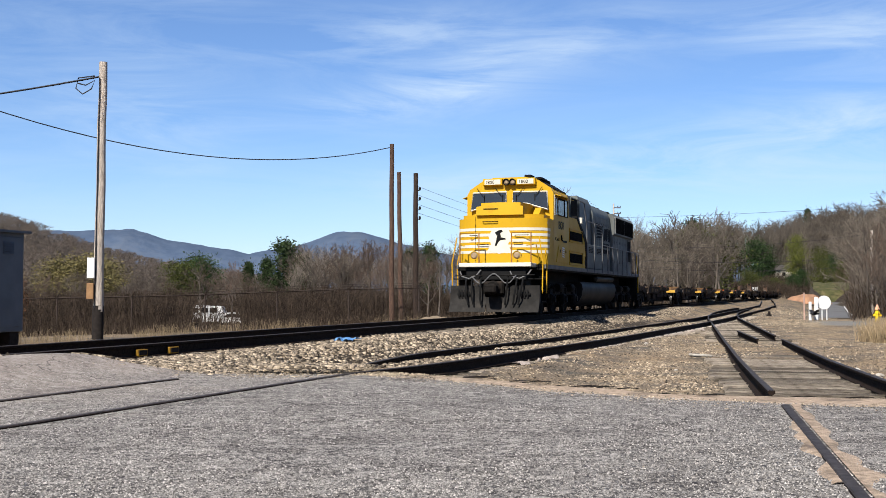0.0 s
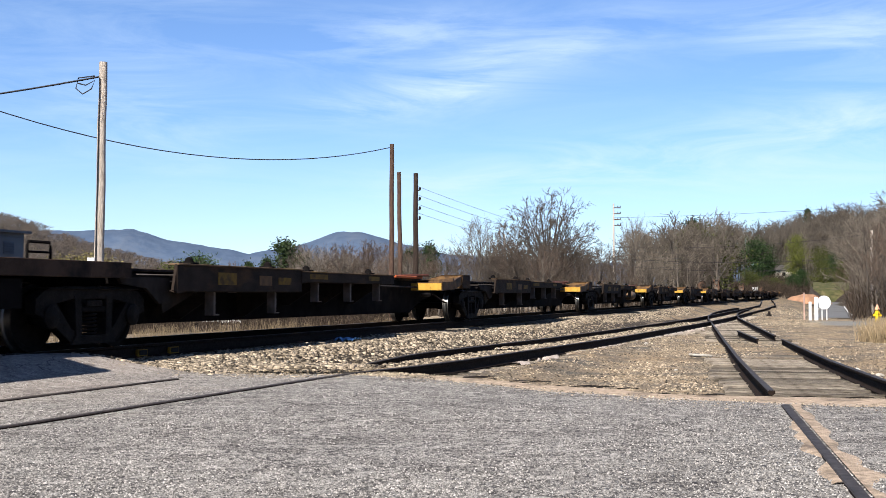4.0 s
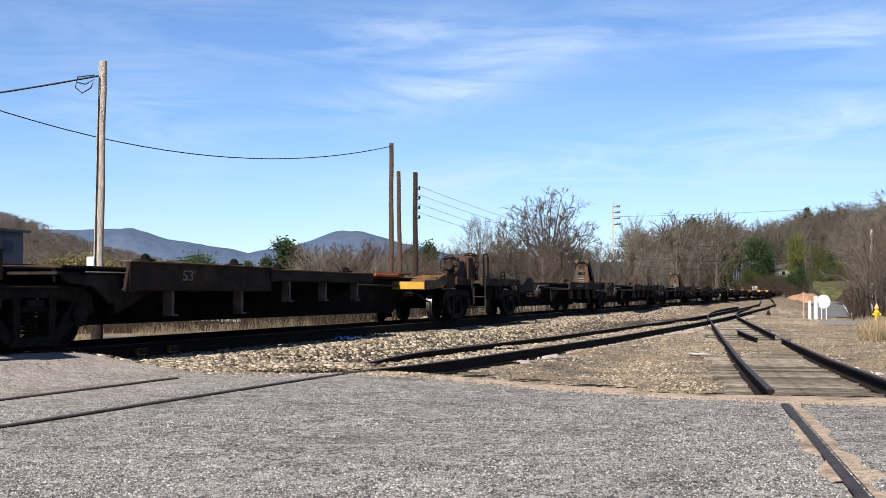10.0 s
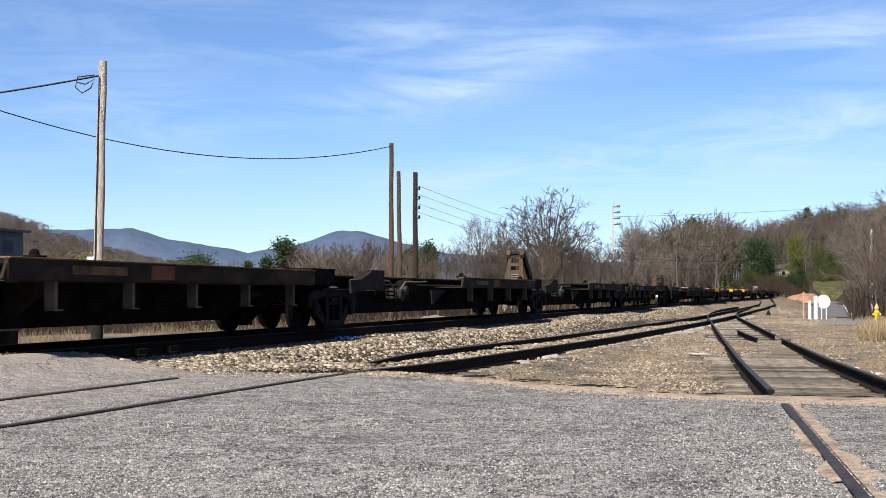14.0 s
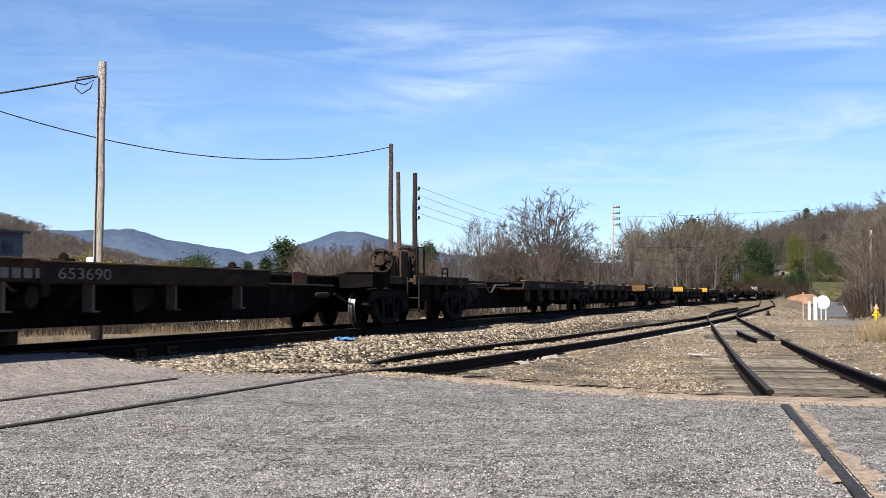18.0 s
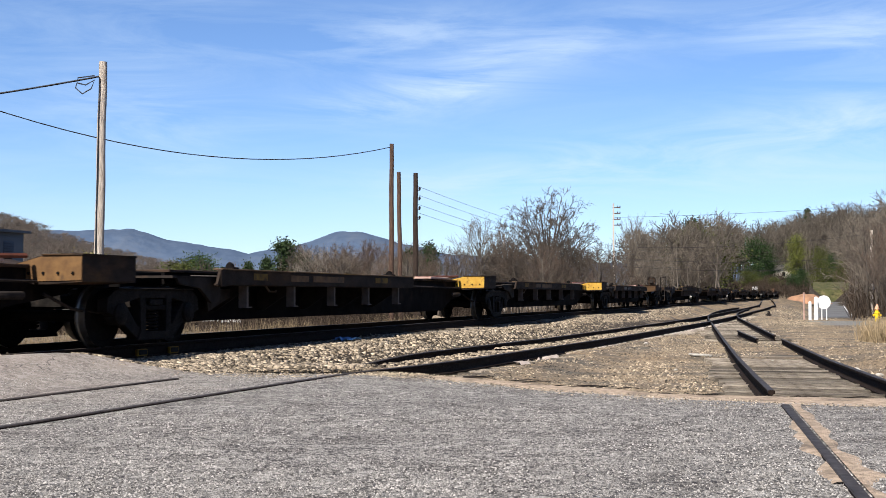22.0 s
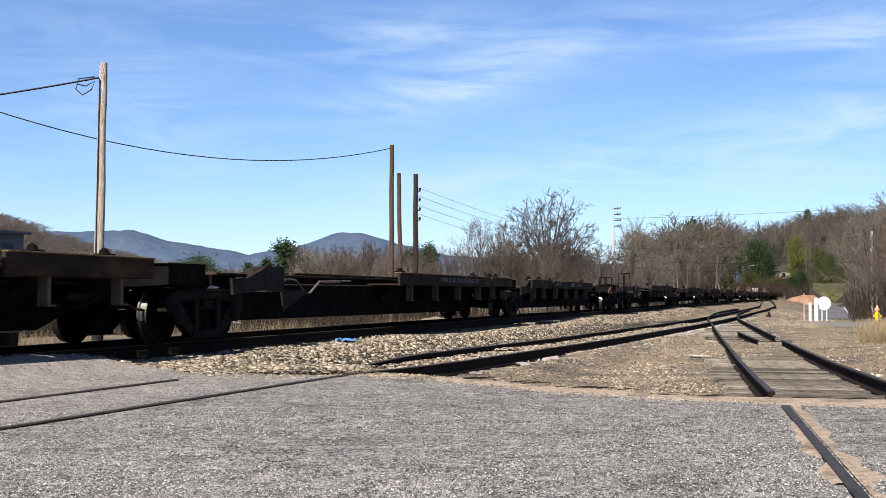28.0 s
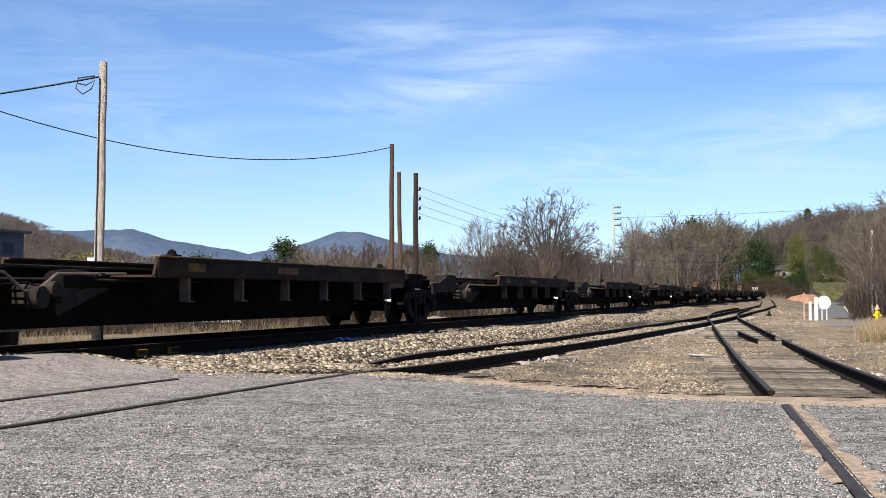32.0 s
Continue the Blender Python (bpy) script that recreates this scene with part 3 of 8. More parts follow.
def step(a, b, x):
    k = min(max((x - a) / (b - a), 0.0), 1.0)
    return k * k * (3 - 2 * k)


def interp(x, rows):
    for (a, u), (b, v) in zip(rows, rows[1:]):
        if x <= b:
            return u + (v - u) * min(max((x - a) / (b - a), 0), 1)
    return rows[-1][1]


def siding_o(s):
    """Offset of the siding's centre from the main line."""
    return interp(s, [(-20, 3.3), (5, 3.45), (20, 3.9), (50, 4.9), (90, 5.4), (115, 5.4), (160, 3.6), (210, 1.2), (260, 0.0)])


def siding_z(s):
    return interp(s, [(-20, 0.020), (13.6, 0.022), (17, -0.045), (30, -0.12), (60, -0.16), (260, RAIL_Z)])


# the spur runs straight from the asphalt, then bends into the siding at the turnout
def spur_x(y):
    return 1.594 + 0.212 * y + 0.0020 * max(y - 57, 0) ** 2


def spur_z(y):
    return interp(y, [(-5, 0.022), (11, 0.022), (12, 0.0), (15.3, -0.06), (20.6, -0.13), (30, -0.17), (55, -0.19), (95, -0.10)])


def asphalt_edge(x):
    """How far the asphalt reaches, along y."""
    return interp(x, [(-40, 15.0), (-9, 14.6), (-3.9, 15.4), (-3.0, 15.0), (-1.3, 15.0), (-0.3, 14.4), (1.0, 12.6), (2.5, 11.3), (3.9, 10.75), (9, 10.6), (40, 10.6)])


def road_z(y):
    """Height of the road that runs off beyond the yard."""
    return interp(y, [(110, -1.30), (130, -1.44), (173, -1.67), (260, -1.4), (400, -0.35), (600, 0.7)])


def ground_z(x, y):
    s, o = so(x, y)
    far = step(0, 1, (y - asphalt_edge(x)) / 5.0)
    z = -0.02 - 0.36 * far
    # crossing: the asphalt climbs to the main line
    left = step(-1.0, -5.2, x)
    up = step(2.45, 1.15, o) * left * step(14.5, 12.6, s)
    z = z + (RAIL_Z - 0.02 - z) * up
    # main line embankment
    if o > -9:
        bank = 0.075
        side = step(3.0 if o > 0 else 4.6, 1.7, abs(o))
        fade = step(420, 260, s)
        keep = z
        z = z + (bank - z) * side if (o < 0.86 or s > 14.5 or x > -3) else max(z, z + (bank - z) * side)
        z = keep + (z - keep) * fade
    # siding bed
    so_, sz = siding_o(s), siding_z(s) - 0.21
    if s > 12 and s < 240:
        k = step(2.2, 1.35, abs(o - so_)) * step(12, 16, s)
        z = z + (max(sz, z) - z) * k
    if 11.5 < y < 82 and abs(x - spur_x(y)) < 2.4:
        z += (spur_z(y) - 0.25 - z) * step(2.4, 1.5, abs(x - spur_x(y))) * step(11.5, 13.0, y)
    if o < -2.5:
        z = min(z, 0.05) - 0.45 * step(-2.5, -7, o) - 0.6 * step(-10, -40, o)
    # far land
    dist = math.hypot(x, y)
    kx = x / max(y, 1)
    z += 8 * step(240, 440, dist) * step(0.20, 0.36, kx) + 3.0 * step(190, 320, dist) * step(-0.05, 0.2, kx)
    z += step(260, 620, dist) * interp(kx, [(-0.42, 42), (-0.356, 34), (-0.33, 29), (-0.28, 20), (-0.233, 14), (-0.16, 8), (-0.05, 4), (0.1, 0)])
    z += 11 * step(400, 520, dist) * step(0.22, 0.33, kx)
    z -= 0.85 * step(62, 95, y) * step(0.29, 0.32, kx) * step(0.42, 0.37, kx) * step(420, 250, dist)
    # unseen rise behind the eye, added to block the low sky's light
    z += 15 * step(-28, -70, y)
    # the road lies in a shallow cut
    if dist > 80 and 0.30 < kx < 0.36:
        cut = step(0.308, 0.320, kx) * step(0.356, 0.346, kx) * step(80, 115, dist) * step(430, 405, dist)
        z += (min(z, road_z(y) - 0.35) - z) * cut
    if 25 < dist < 110 or dist > 110 and not 0.30 < kx < 0.36:
        z += 0.18 * (noise.noise(Vector((x * 0.11, y * 0.11, 0.3))))
    return z


# ---- ground ----
def spaced(lo, hi, near, count, mid):
    """Positions from lo to hi, close together round mid."""
    k = np.linspace(-1, 1, count)
    w = np.sign(k) * np.sinh(np.abs(k) * near) / math.sinh(near)
    return [mid + (hi - mid) * v if v > 0 else mid + (mid - lo) * v for v in w]


def build_ground():
    xs, ys = spaced(-4600, 4600, 8.2, 240, 0.0), spaced(-300, 4700, 7.2, 330, 13.0)
    verts = [(x, y, ground_z(x, y)) for y in ys for x in xs]
    w = len(xs)
    faces = [(j * w + i, j * w + i + 1, (j + 1) * w + i + 1, (j + 1) * w + i) for j in range(len(ys) - 1) for i in range(w - 1)]
    ob = new("ground", sheet("ground", verts, faces, M["ground"], True))
    tagged(ob, "brown trackside soil and gravel ground running to the hills", "ground", kind="structure")


build_ground()


def build_asphalt():
    """The asphalt apron before the tracks, climbing to the crossing; a thick sheet with a crumbled edge."""
    xs = [-40, -30, -22, -16, -13] + [-11 + 0.25 * i for i in range(85)] + [11, 13, 16, 22, 40]
    cols = 46
    verts, faces = [], []
    for x in xs:
        edge = asphalt_edge(x) + 0.22 * noise.noise(Vector((x * 1.3, 0, 0))) + 0.1 * noise.noise(Vector((x * 5, 3, 0)))
        if x < -3.9:
            edge = min(edge + 40, (10.048 + 0.9523 * x - 0.86) / 0.3053 if x > -8.2 else 6.5)
            edge = max(edge, 5.0)
            if x > -5.9:
                edge = min(edge, 14.2 + (x + 5.9) * 0.62)
        for k in range(cols):
            y = -25 + (edge + 25) * (k / (cols - 1)) ** 0.45
            last = k == cols - 1
            verts.append((x, y, ground_z(x, y) + (0.022 if not last else -0.03) + 0.004 * noise.noise(Vector((x * 0.7, y * 0.7, 5)))))
    faces = [(i * cols + k, (i + 1) * cols + k, (i + 1) * cols + k + 1, i * cols + k + 1) for i in range(len(xs) - 1) for k in range(cols - 1)]
    ob = new("pavement", sheet("pavement", verts, faces, M["asphalt"], True))
    tagged(ob, "worn grey asphalt apron with coarse pale aggregate", "asphalt", kind="structure")


build_asphalt()


def sand_width(x):
    return 0.55 + 0.30 * noise.noise(Vector((x * 0.6, 9, 0))) + 0.95 * step(-0.6, 1.2, x) + 0.25 * noise.noise(Vector((x * 2.1, 2, 0)))


def build_sand():
    """A strip of washed sand and grit along the crumbled asphalt edge."""
    verts, cols = [], 9
    xs = [-3.2 + 0.2 * i for i in range(110)]
    for x in xs:
        w = sand_width(x)
        for k in range(cols):
            f = k / (cols - 1)
            y = asphalt_edge(x) - 0.35 * w - 0.15 * noise.noise(Vector((x * 1.7, 4, 0))) + w * 1.35 * f
            verts.append((x, y, ground_z(x, y) + (0.036 - 0.050 * abs(2 * f - 0.8) ** 1.6 - 0.05 * step(0.2, -0.9, x)) + 0.006 * noise.noise(Vector((x * 4, y * 4, 0)))))
    faces = [(i * cols + k, (i + 1) * cols + k, (i + 1) * cols + k + 1, i * cols + k + 1) for i in range(len(xs) - 1) for k in range(cols - 1)]
    tagged(new("sand_verge", sheet("sand_verge", verts, faces, M["sand"], True)), "tan sand and grit washed along the asphalt edge", "sand", kind="structure")


build_sand()

# ---- tracks ----
RAIL_OUT = [(-0.070, -0.185), (0.070, -0.185), (0.070, -0.172), (0.014, -0.150), (0.010, -0.050), (0.036, -0.036), (0.036, -0.008), (0.028, 0.0),
            (-0.028, 0.0), (-0.036, -0.008), (-0.036, -0.036), (-0.010, -0.050), (-0.014, -0.150), (-0.070, -0.172)]


def sweep(path, outline=RAIL_OUT):
    """A rail's outline carried along a path of points at the head's height."""
    verts, faces, k = [], [], len(outline)
    for i, p in enumerate(path):
        t = (path[min(i + 1, len(path) - 1)] - path[max(i - 1, 0)])
        side = Vector((t.y, -t.x, 0)).normalized()
        verts += [p + side * a + Vector((0, 0, b)) for a, b in outline]
    for i in range(len(path) - 1):
        faces += [(i * k + j, i * k + (j + 1) % k, (i + 1) * k + (j + 1) % k, (i + 1) * k + j) for j in range(k)]
    faces += [tuple(range(k))[::-1], tuple((len(path) - 1) * k + j for j in range(k))]
    return verts, faces


def rail(parent, path, label=""):
    v, f = sweep(path)
    me = sheet("rail", v, f, M["steel_rust"])
    me.materials.append(M["railhead"])
    k = len(RAIL_OUT)
    for i, p in enumerate(me.polygons):
        if i < (len(path) - 1) * k and i % k in (6, 7, 8):
            p.material_index = 1
    ob = new("rail", me)
    ob.parent = parent
    return tagged(ob, label)


def tie_mesh():
    bm = bmesh.new()
    box(bm, -0.115, 0.115, -1.30, 1.30, -0.17, 0.0, 0.018)
    return mesh_of("tie", bm, M["tie"])


TIE = tie_mesh()


def lay_ties(parent, spots):
    for x, y, z, turn in spots:
        ob = new("tie", TIE)
        ob.parent = parent
        ob.matrix_basis = pose(x, y, z + random.uniform(-0.02, 0.008), random.uniform(-0.8, 0.8), random.uniform(-1.5, 1.5), turn + random.uniform(-2.2, 2.2)) @ Matrix.Diagonal((random.uniform(0.6, 1.0), random.uniform(0.80, 1.02), 1, 1))


ALONG = math.degrees(math.atan2(D.y, D.x))
main_line = thing("railway_track", "straight main railway line with dark rusty rails on gravel ballast", "railway track", kind="structure")
for o in (0.7525, -0.7525):
    rail(main_line, [on(s, o, RAIL_Z) for s in (-40, 0, 40, 120, 250, 420)])
lay_ties(main_line, [(*on(-6 + 0.54 * i, 0)[:2], RAIL_Z - 0.19, ALONG) for i in range(150)])

siding = thing("railway_track", "siding set in the asphalt and running out beside the main line", "railway track", kind="structure")
s_path = [-20 + 2.0 * i for i in range(141)]
rail(siding, [on(s, siding_o(s) + 0.7525, siding_z(s)) for s in s_path])
# the far rail is buried under loose ballast where the asphalt ends
rail(siding, [on(s, siding_o(s) - 0.7525, siding_z(s)) for s in [-20 + 2.0 * i for i in range(16)] + [11.2, 12.1]], "worn rail set flush in the asphalt")
rail(siding, [on(s, siding_o(s) - 0.7525, siding_z(s) - 0.15 * step(20.5, 14.6, s)) for s in [14.6, 15.5, 16.5, 17.5, 18.5, 19.5] + [20.5 + 2.0 * i for i in range(120)]])
lay_ties(siding, [(*on(s, siding_o(s))[:2], siding_z(s) - 0.19, ALONG + 2) for s in [13.2 + 0.56 * i for i in range(110)]])


def spur_path(off, lo, hi, n=24):
    return [Vector((spur_x(y) + 0.978 * off, y - 0.207 * off, spur_z(y))) for y in [lo + (hi - lo) * i / (n - 1) for i in range(n)]]


spur = thing("railway_track", "old spur with worn rails on rotten ties", "railway track", kind="structure")
rail(spur, spur_path(-0.7525, 2.5, 10.3), "worn rail set flush in the asphalt")
rail(spur, spur_path(-0.7525, 12.1, 96.0, 60))
rail(spur, spur_path(0.7525, 12.0, 30.9))
rail(spur, spur_path(0.7525, 33.6, 88.0, 40))
rail(spur, [Vector((9.65, 38.4, -0.19)), Vector((9.1, 35.4, -0.19)), Vector((8.35, 31.2, -0.18))], "short guard rail")
lay_ties(spur, [(p.x, p.y, p.z - 0.170, 78) for p in spur_path(0, 12.7, 80, 130)])


def tie_bed(lo, hi):
    """Dirt between the spur's ties, its tone darkened for the shade in the gaps."""
    ys, verts = [lo + (hi - lo) * i / 120 for i in range(121)], []
    for y in ys:
        for k in range(6):
            off = -1.32 + 2.64 * k / 5 + (0.12 * noise.noise(Vector((y * 1.4, k, 0))) if k in (0, 5) else 0)
            verts.append((spur_x(y) + 0.978 * off, y - 0.207 * off, spur_z(y) - 0.212 + 0.012 * noise.noise(Vector((y * 3, k * 1.7, 2))) - (0.06 if k in (0, 5) else 0)))
    faces = [(i * 6 + k, i * 6 + k + 1, (i + 1) * 6 + k + 1, (i + 1) * 6 + k) for i in range(120) for k in range(5)]
    tagged(new("track_dirt", sheet("track_dirt", verts, faces, M["tie_gap"], True)), "dirt between the old spur's ties, darkened for the shade in the gaps", "dirt", kind="structure")


tie_bed(12.9, 72.0)

# ---- poles and wires ----
def pole(name, x, y, base, top, r0, r1, material, label, lean=0.0, group=""):
    th = thing(name, label, "utility pole", group, at=pose(x, y, base, 0, lean, 0))
    bm = bmesh.new()
    pts = [(0.012 * math.sin(i * 1.7), 0.012 * math.cos(i * 2.3), (top - base) * i / 9) for i in range(10)]
    tube(bm, pts, [r0 + (r1 - r0) * i / 9 for i in range(10)], 12)
    part("shaft", bm, material, th)
    return th


near_pole = pole("utility_pole", -10.0, 34.0, -0.31, 7.77, 0.15, 0.115, M["pole_grey"], "weathered grey wooden utility pole beside the railway", 0.55)
far_pole = pole("utility_pole", -2.85, 65, -0.9, 9.35, 0.16, 0.12, M["pole_brown"], "brown wooden utility pole behind the railway")
pole("utility_pole", -2.5, 70, -0.9, 8.3, 0.15, 0.12, M["pole_brown"], "leaning brown wooden utility pole", -0.9)
pole("utility_pole", -1.75, 75, -0.9, 8.75, 0.19, 0.15, M["pole_dark"], "dark wooden pole with side insulators")

# ---- mountains ----
def ridge(name, label, dist, rows, material, depth):
    verts, faces = [], []
    xs = [-700 + 12 * i for i in range(260)]
    for px in xs:
        h = interp(px, rows) + 3.0 * noise.noise(Vector((px * 0.025, 1.3, 0))) + 1.2 * noise.noise(Vector((px * 0.11, 7.3, 0)))
        x, z = (px - 784) / 2074.5 * dist, 1 + h / 2074.5 * dist
        verts += [(x, dist - depth, -25), (x, dist - depth * 0.45, z * 0.55), (x, dist, z), (x, dist + depth, -25)]
    faces = [(i * 4 + k, (i + 1) * 4 + k, (i + 1) * 4 + k + 1, i * 4 + k + 1) for i in range(len(xs) - 1) for k in range(3)]
    tagged(new(name, sheet(name, verts, faces, material, True)), label, "mountain", kind="structure")


ridge("mountain", "wooded mountain ridge on the horizon, blue haze put into its colour", 4300, [(-700, 60), (-200, 120), (60, 113), (150, 112), (233, 117), (300, 95), (400, 80), (440, 73), (520, 85), (600, 112), (640, 108), (700, 92), (800, 70), (1000, 55), (1400, 50), (2000, 70), (2500, 40)], M["mountain"], 500)


# ---- the train ----
M["dust"] = mat("pale_dust", (0.44, 0.375, 0.335), (0.29, 0.24, 0.21), 0.95, 9, 0.6, 40)
M["tread"] = mat("polished_wheel_tread", (0.20, 0.195, 0.19), (0.13, 0.125, 0.12), 0.42, 8, metal=0.9)
# cast tone lowered likewise, with the trucks' shade put into it
M["cast"] = mat("shaded_grimy_cast_steel", (0.011, 0.0094, 0.0086), (0.0055, 0.0048, 0.0045), 0.8, 7, 0.4, 40, c3=(0.022, 0.0165, 0.0135), scale3=3, amount3=0.3, spec=0.08)
M["gusset"] = mat("grey_brown_plate", (0.030, 0.0245, 0.0215), (0.017, 0.014, 0.0128), 0.75, 5, c3=(0.048, 0.032, 0.024), scale3=2, amount3=0.3, spec=0.06)
M["panface"] = mat("grimy_brown_pan_steel", (0.034, 0.0235, 0.018), (0.017, 0.0125, 0.0105), 0.75, 1.6, 0.2, 30, c3=(0.072, 0.040, 0.020), scale3=0.55, amount3=0.34, spec=0.06, stretch=(1, 1, 2.2))
M["panlip"] = mat("worn_ochre_edge", (0.150, 0.098, 0.058), (0.070, 0.047, 0.032), 0.75, 3.0, c3=(0.22, 0.135, 0.045), scale3=0.7, amount3=0.4, spec=0.06)
M["dullyellow"] = mat("faded_yellow_reflector", (0.17, 0.098, 0.012), (0.085, 0.05, 0.014), 0.7, 6, c3=(0.045, 0.028, 0.017), scale3=3, amount3=0.4)
M["brass"] = mat("tan_tank_paint", (0.17, 0.108, 0.058), (0.10, 0.064, 0.036), 0.6, 4)
M["brownarm"] = mat("ochre_brown_paint", (0.155, 0.085, 0.034), (0.085, 0.046, 0.022), 0.65, 4, c3=(0.045, 0.028, 0.018), scale3=2.2, amount3=0.45)
M["pinkpaint"] = mat("pale_faded_paint", (0.41, 0.279, 0.23), (0.312, 0.205, 0.172), 0.65, 4)
M["rustpatch"] = mat("rust_patch", (0.189, 0.0738, 0.041), (0.115, 0.0492, 0.0287), 0.8, 6)
M["rustplate"] = mat("rusted_hitch_plate", (0.085, 0.046, 0.028), (0.045, 0.027, 0.018), 0.75, 4, c3=(0.045, 0.0369, 0.0287), scale3=2)
M["redsteel"] = mat("red_oxide_steel", (0.16, 0.052, 0.030), (0.085, 0.032, 0.021), 0.7, 5)
M["windscreen"] = mat("reflecting_windscreen_glass", (0.022, 0.026, 0.028), None, 0.04, 2, spec=0.75)
M["emblem"] = mat("dark_emblem_paint", (0.016, 0.017, 0.020), None, 0.8, 3, spec=0.03)
M["palesill"] = mat("pale_sill_paint", (0.15, 0.15, 0.15), (0.10, 0.10, 0.10), 0.7, 2)
M["pilotgrey"] = mat("road_grimed_plough", (0.021, 0.0195, 0.0185), (0.011, 0.0105, 0.01), 0.8, 3, c3=(0.036, 0.032, 0.029), scale3=1.4, amount3=0.35)
M["rustrail"] = mat("rusty_railing", (0.369, 0.18, 0.041), (0.18, 0.082, 0.0328), 0.7, 9)
M["railgrey"] = mat("worn_grey_railing", (0.115, 0.115, 0.119), (0.0738, 0.0738, 0.0779), 0.5, 5)
M["tank"] = mat("dusty_tank_paint", (0.012, 0.0115, 0.0115), (0.008, 0.0078, 0.0078), 0.6, 1.2, c3=(0.018, 0.017, 0.016), scale3=0.6, amount3=0.5, spec=0.12)
# local space of each vehicle: x forward (the way it runs), y towards the eye, z up from the rail heads
def lettering(parent, text, x, y, z, size, material, normal="y", depth=0.004, width=None, name="lettering", label=""):
    """Flat raised letters with the built-in font: on a side wall (normal y) or on a front wall (normal x)."""
    cu = bpy.data.curves.new(name, "FONT")
    cu.body, cu.size, cu.extrude, cu.align_x = text, size, depth, "LEFT"
    cu.materials.append(material)
    ob = new(name, cu)
    ob.parent = parent
    ob.matrix_basis = pose(x, y, z, 90, 0, 180 if normal == "y" else 90)
    if width:
        ob.scale = (width, 1, 1)
    return tagged(ob, label)


def plate(bm, pts, y0, y1):
    """A flat plate on a side wall: outline in (x, z)."""
    return prism(bm, pts, y0, y1, "y")


def wheel_profile(r):
    return [(0.09, -0.05), (r * 0.82, -0.045), (r * 0.86, -0.065), (r, -0.065), (r + 0.004, 0.03), (r + 0.028, 0.045), (r + 0.028, 0.07), (r * 0.86, 0.07), (r * 0.8, 0.03), (r * 0.3, 0.02), (0.11, 0.05)]


def wheelset_mesh(r):
    bm = bmesh.new()
    turned(bm, [(a, -b) for a, b in wheel_profile(r)][::-1], (0, 0.745, 0), "y", 28)
    turned(bm, wheel_profile(r), (0, -0.745, 0), "y", 28)
    tube(bm, [(0, -1.05, 0), (0, 1.05, 0)], 0.085, 10)
    for y in (-1.07, 1.07):
        turned(bm, [(0.11, y - 0.03), (0.11, y + 0.03)], (0, 0, 0), "y", 12)
        for k in range(3):
            a = 2 * math.pi * k / 3
            box(bm, 0.06 * math.cos(a) - 0.015, 0.06 * math.cos(a) + 0.015, y - 0.05, y + 0.05, 0.06 * math.sin(a) - 0.015, 0.06 * math.sin(a) + 0.015)
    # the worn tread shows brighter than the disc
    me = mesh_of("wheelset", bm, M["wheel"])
    me.materials.append(M["tread"])
    for p in me.polygons:
        c = p.center
        rad = math.hypot(c.x, c.z)
        if rad > r * 0.97 and 0.55 < abs(c.y) < 0.82:
            p.material_index = 1
    return me


CAR_WHEELSET, LOCO_WHEELSET = wheelset_mesh(0.42), wheelset_mesh(0.53)


def frame_mesh():
    """A cast side frame of a freight truck, with its windows and spring seat."""
    bm = bmesh.new()
    prism(bm, [(-1.20, 0.48), (-1.18, 0.66), (-1.02, 0.76), (-0.55, 0.82), (0.55, 0.82), (1.02, 0.76), (1.18, 0.66), (1.20, 0.48), (1.02, 0.42), (0.90, 0.58), (0.45, 0.66), (-0.45, 0.66), (-0.90, 0.58), (-1.02, 0.42)], 0.93, 1.08)
    box(bm, -1.0, 1.0, 0.90, 1.12, 0.775, 0.80, 0.01)
    for sgn in (1, -1):
        prism(bm, [(sgn * 0.78, 0.62), (sgn * 1.02, 0.44), (sgn * 0.96, 0.34), (sgn * 0.80, 0.32), (sgn * 0.46, 0.10), (sgn * 0.30, 0.10), (sgn * 0.30, 0.22), (sgn * 0.46, 0.28)], 0.94, 1.07)
        prism(bm, [(sgn * 0.26, 0.14), (sgn * 0.38, 0.14), (sgn * 0.42, 0.70), (sgn * 0.27, 0.70)], 0.92, 1.09)
        turned(bm, [(0.15, 0.93), (0.15, 1.10), (0.10, 1.13)], (sgn * 0.89, 0, 0.44), "y", 14)
    prism(bm, [(-0.48, 0.08), (0.48, 0.08), (0.40, 0.19), (-0.40, 0.19)], 0.89, 1.10)
    box(bm, -0.17, 0.17, 1.06, 1.10, 0.56, 0.64, 0.01)
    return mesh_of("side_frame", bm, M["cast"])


def spring_mesh():
    bm = bmesh.new()
    # one coil spring seen between the frame's columns
    tube(bm, [(0.13 * math.cos(a), 1.0 + 0.07 * math.sin(a), 0.20 + 0.29 * a / (2 * math.pi * 6)) for a in [2 * math.pi * j / 10 for j in range(61)]], 0.017, 5)
    box(bm, -0.26, 0.26, 0.9, 1.09, 0.485, 0.56, 0.015)
    return mesh_of("spring_nest", bm, M["wheel"])


SIDEFRAME, SPRING = frame_mesh(), spring_mesh()


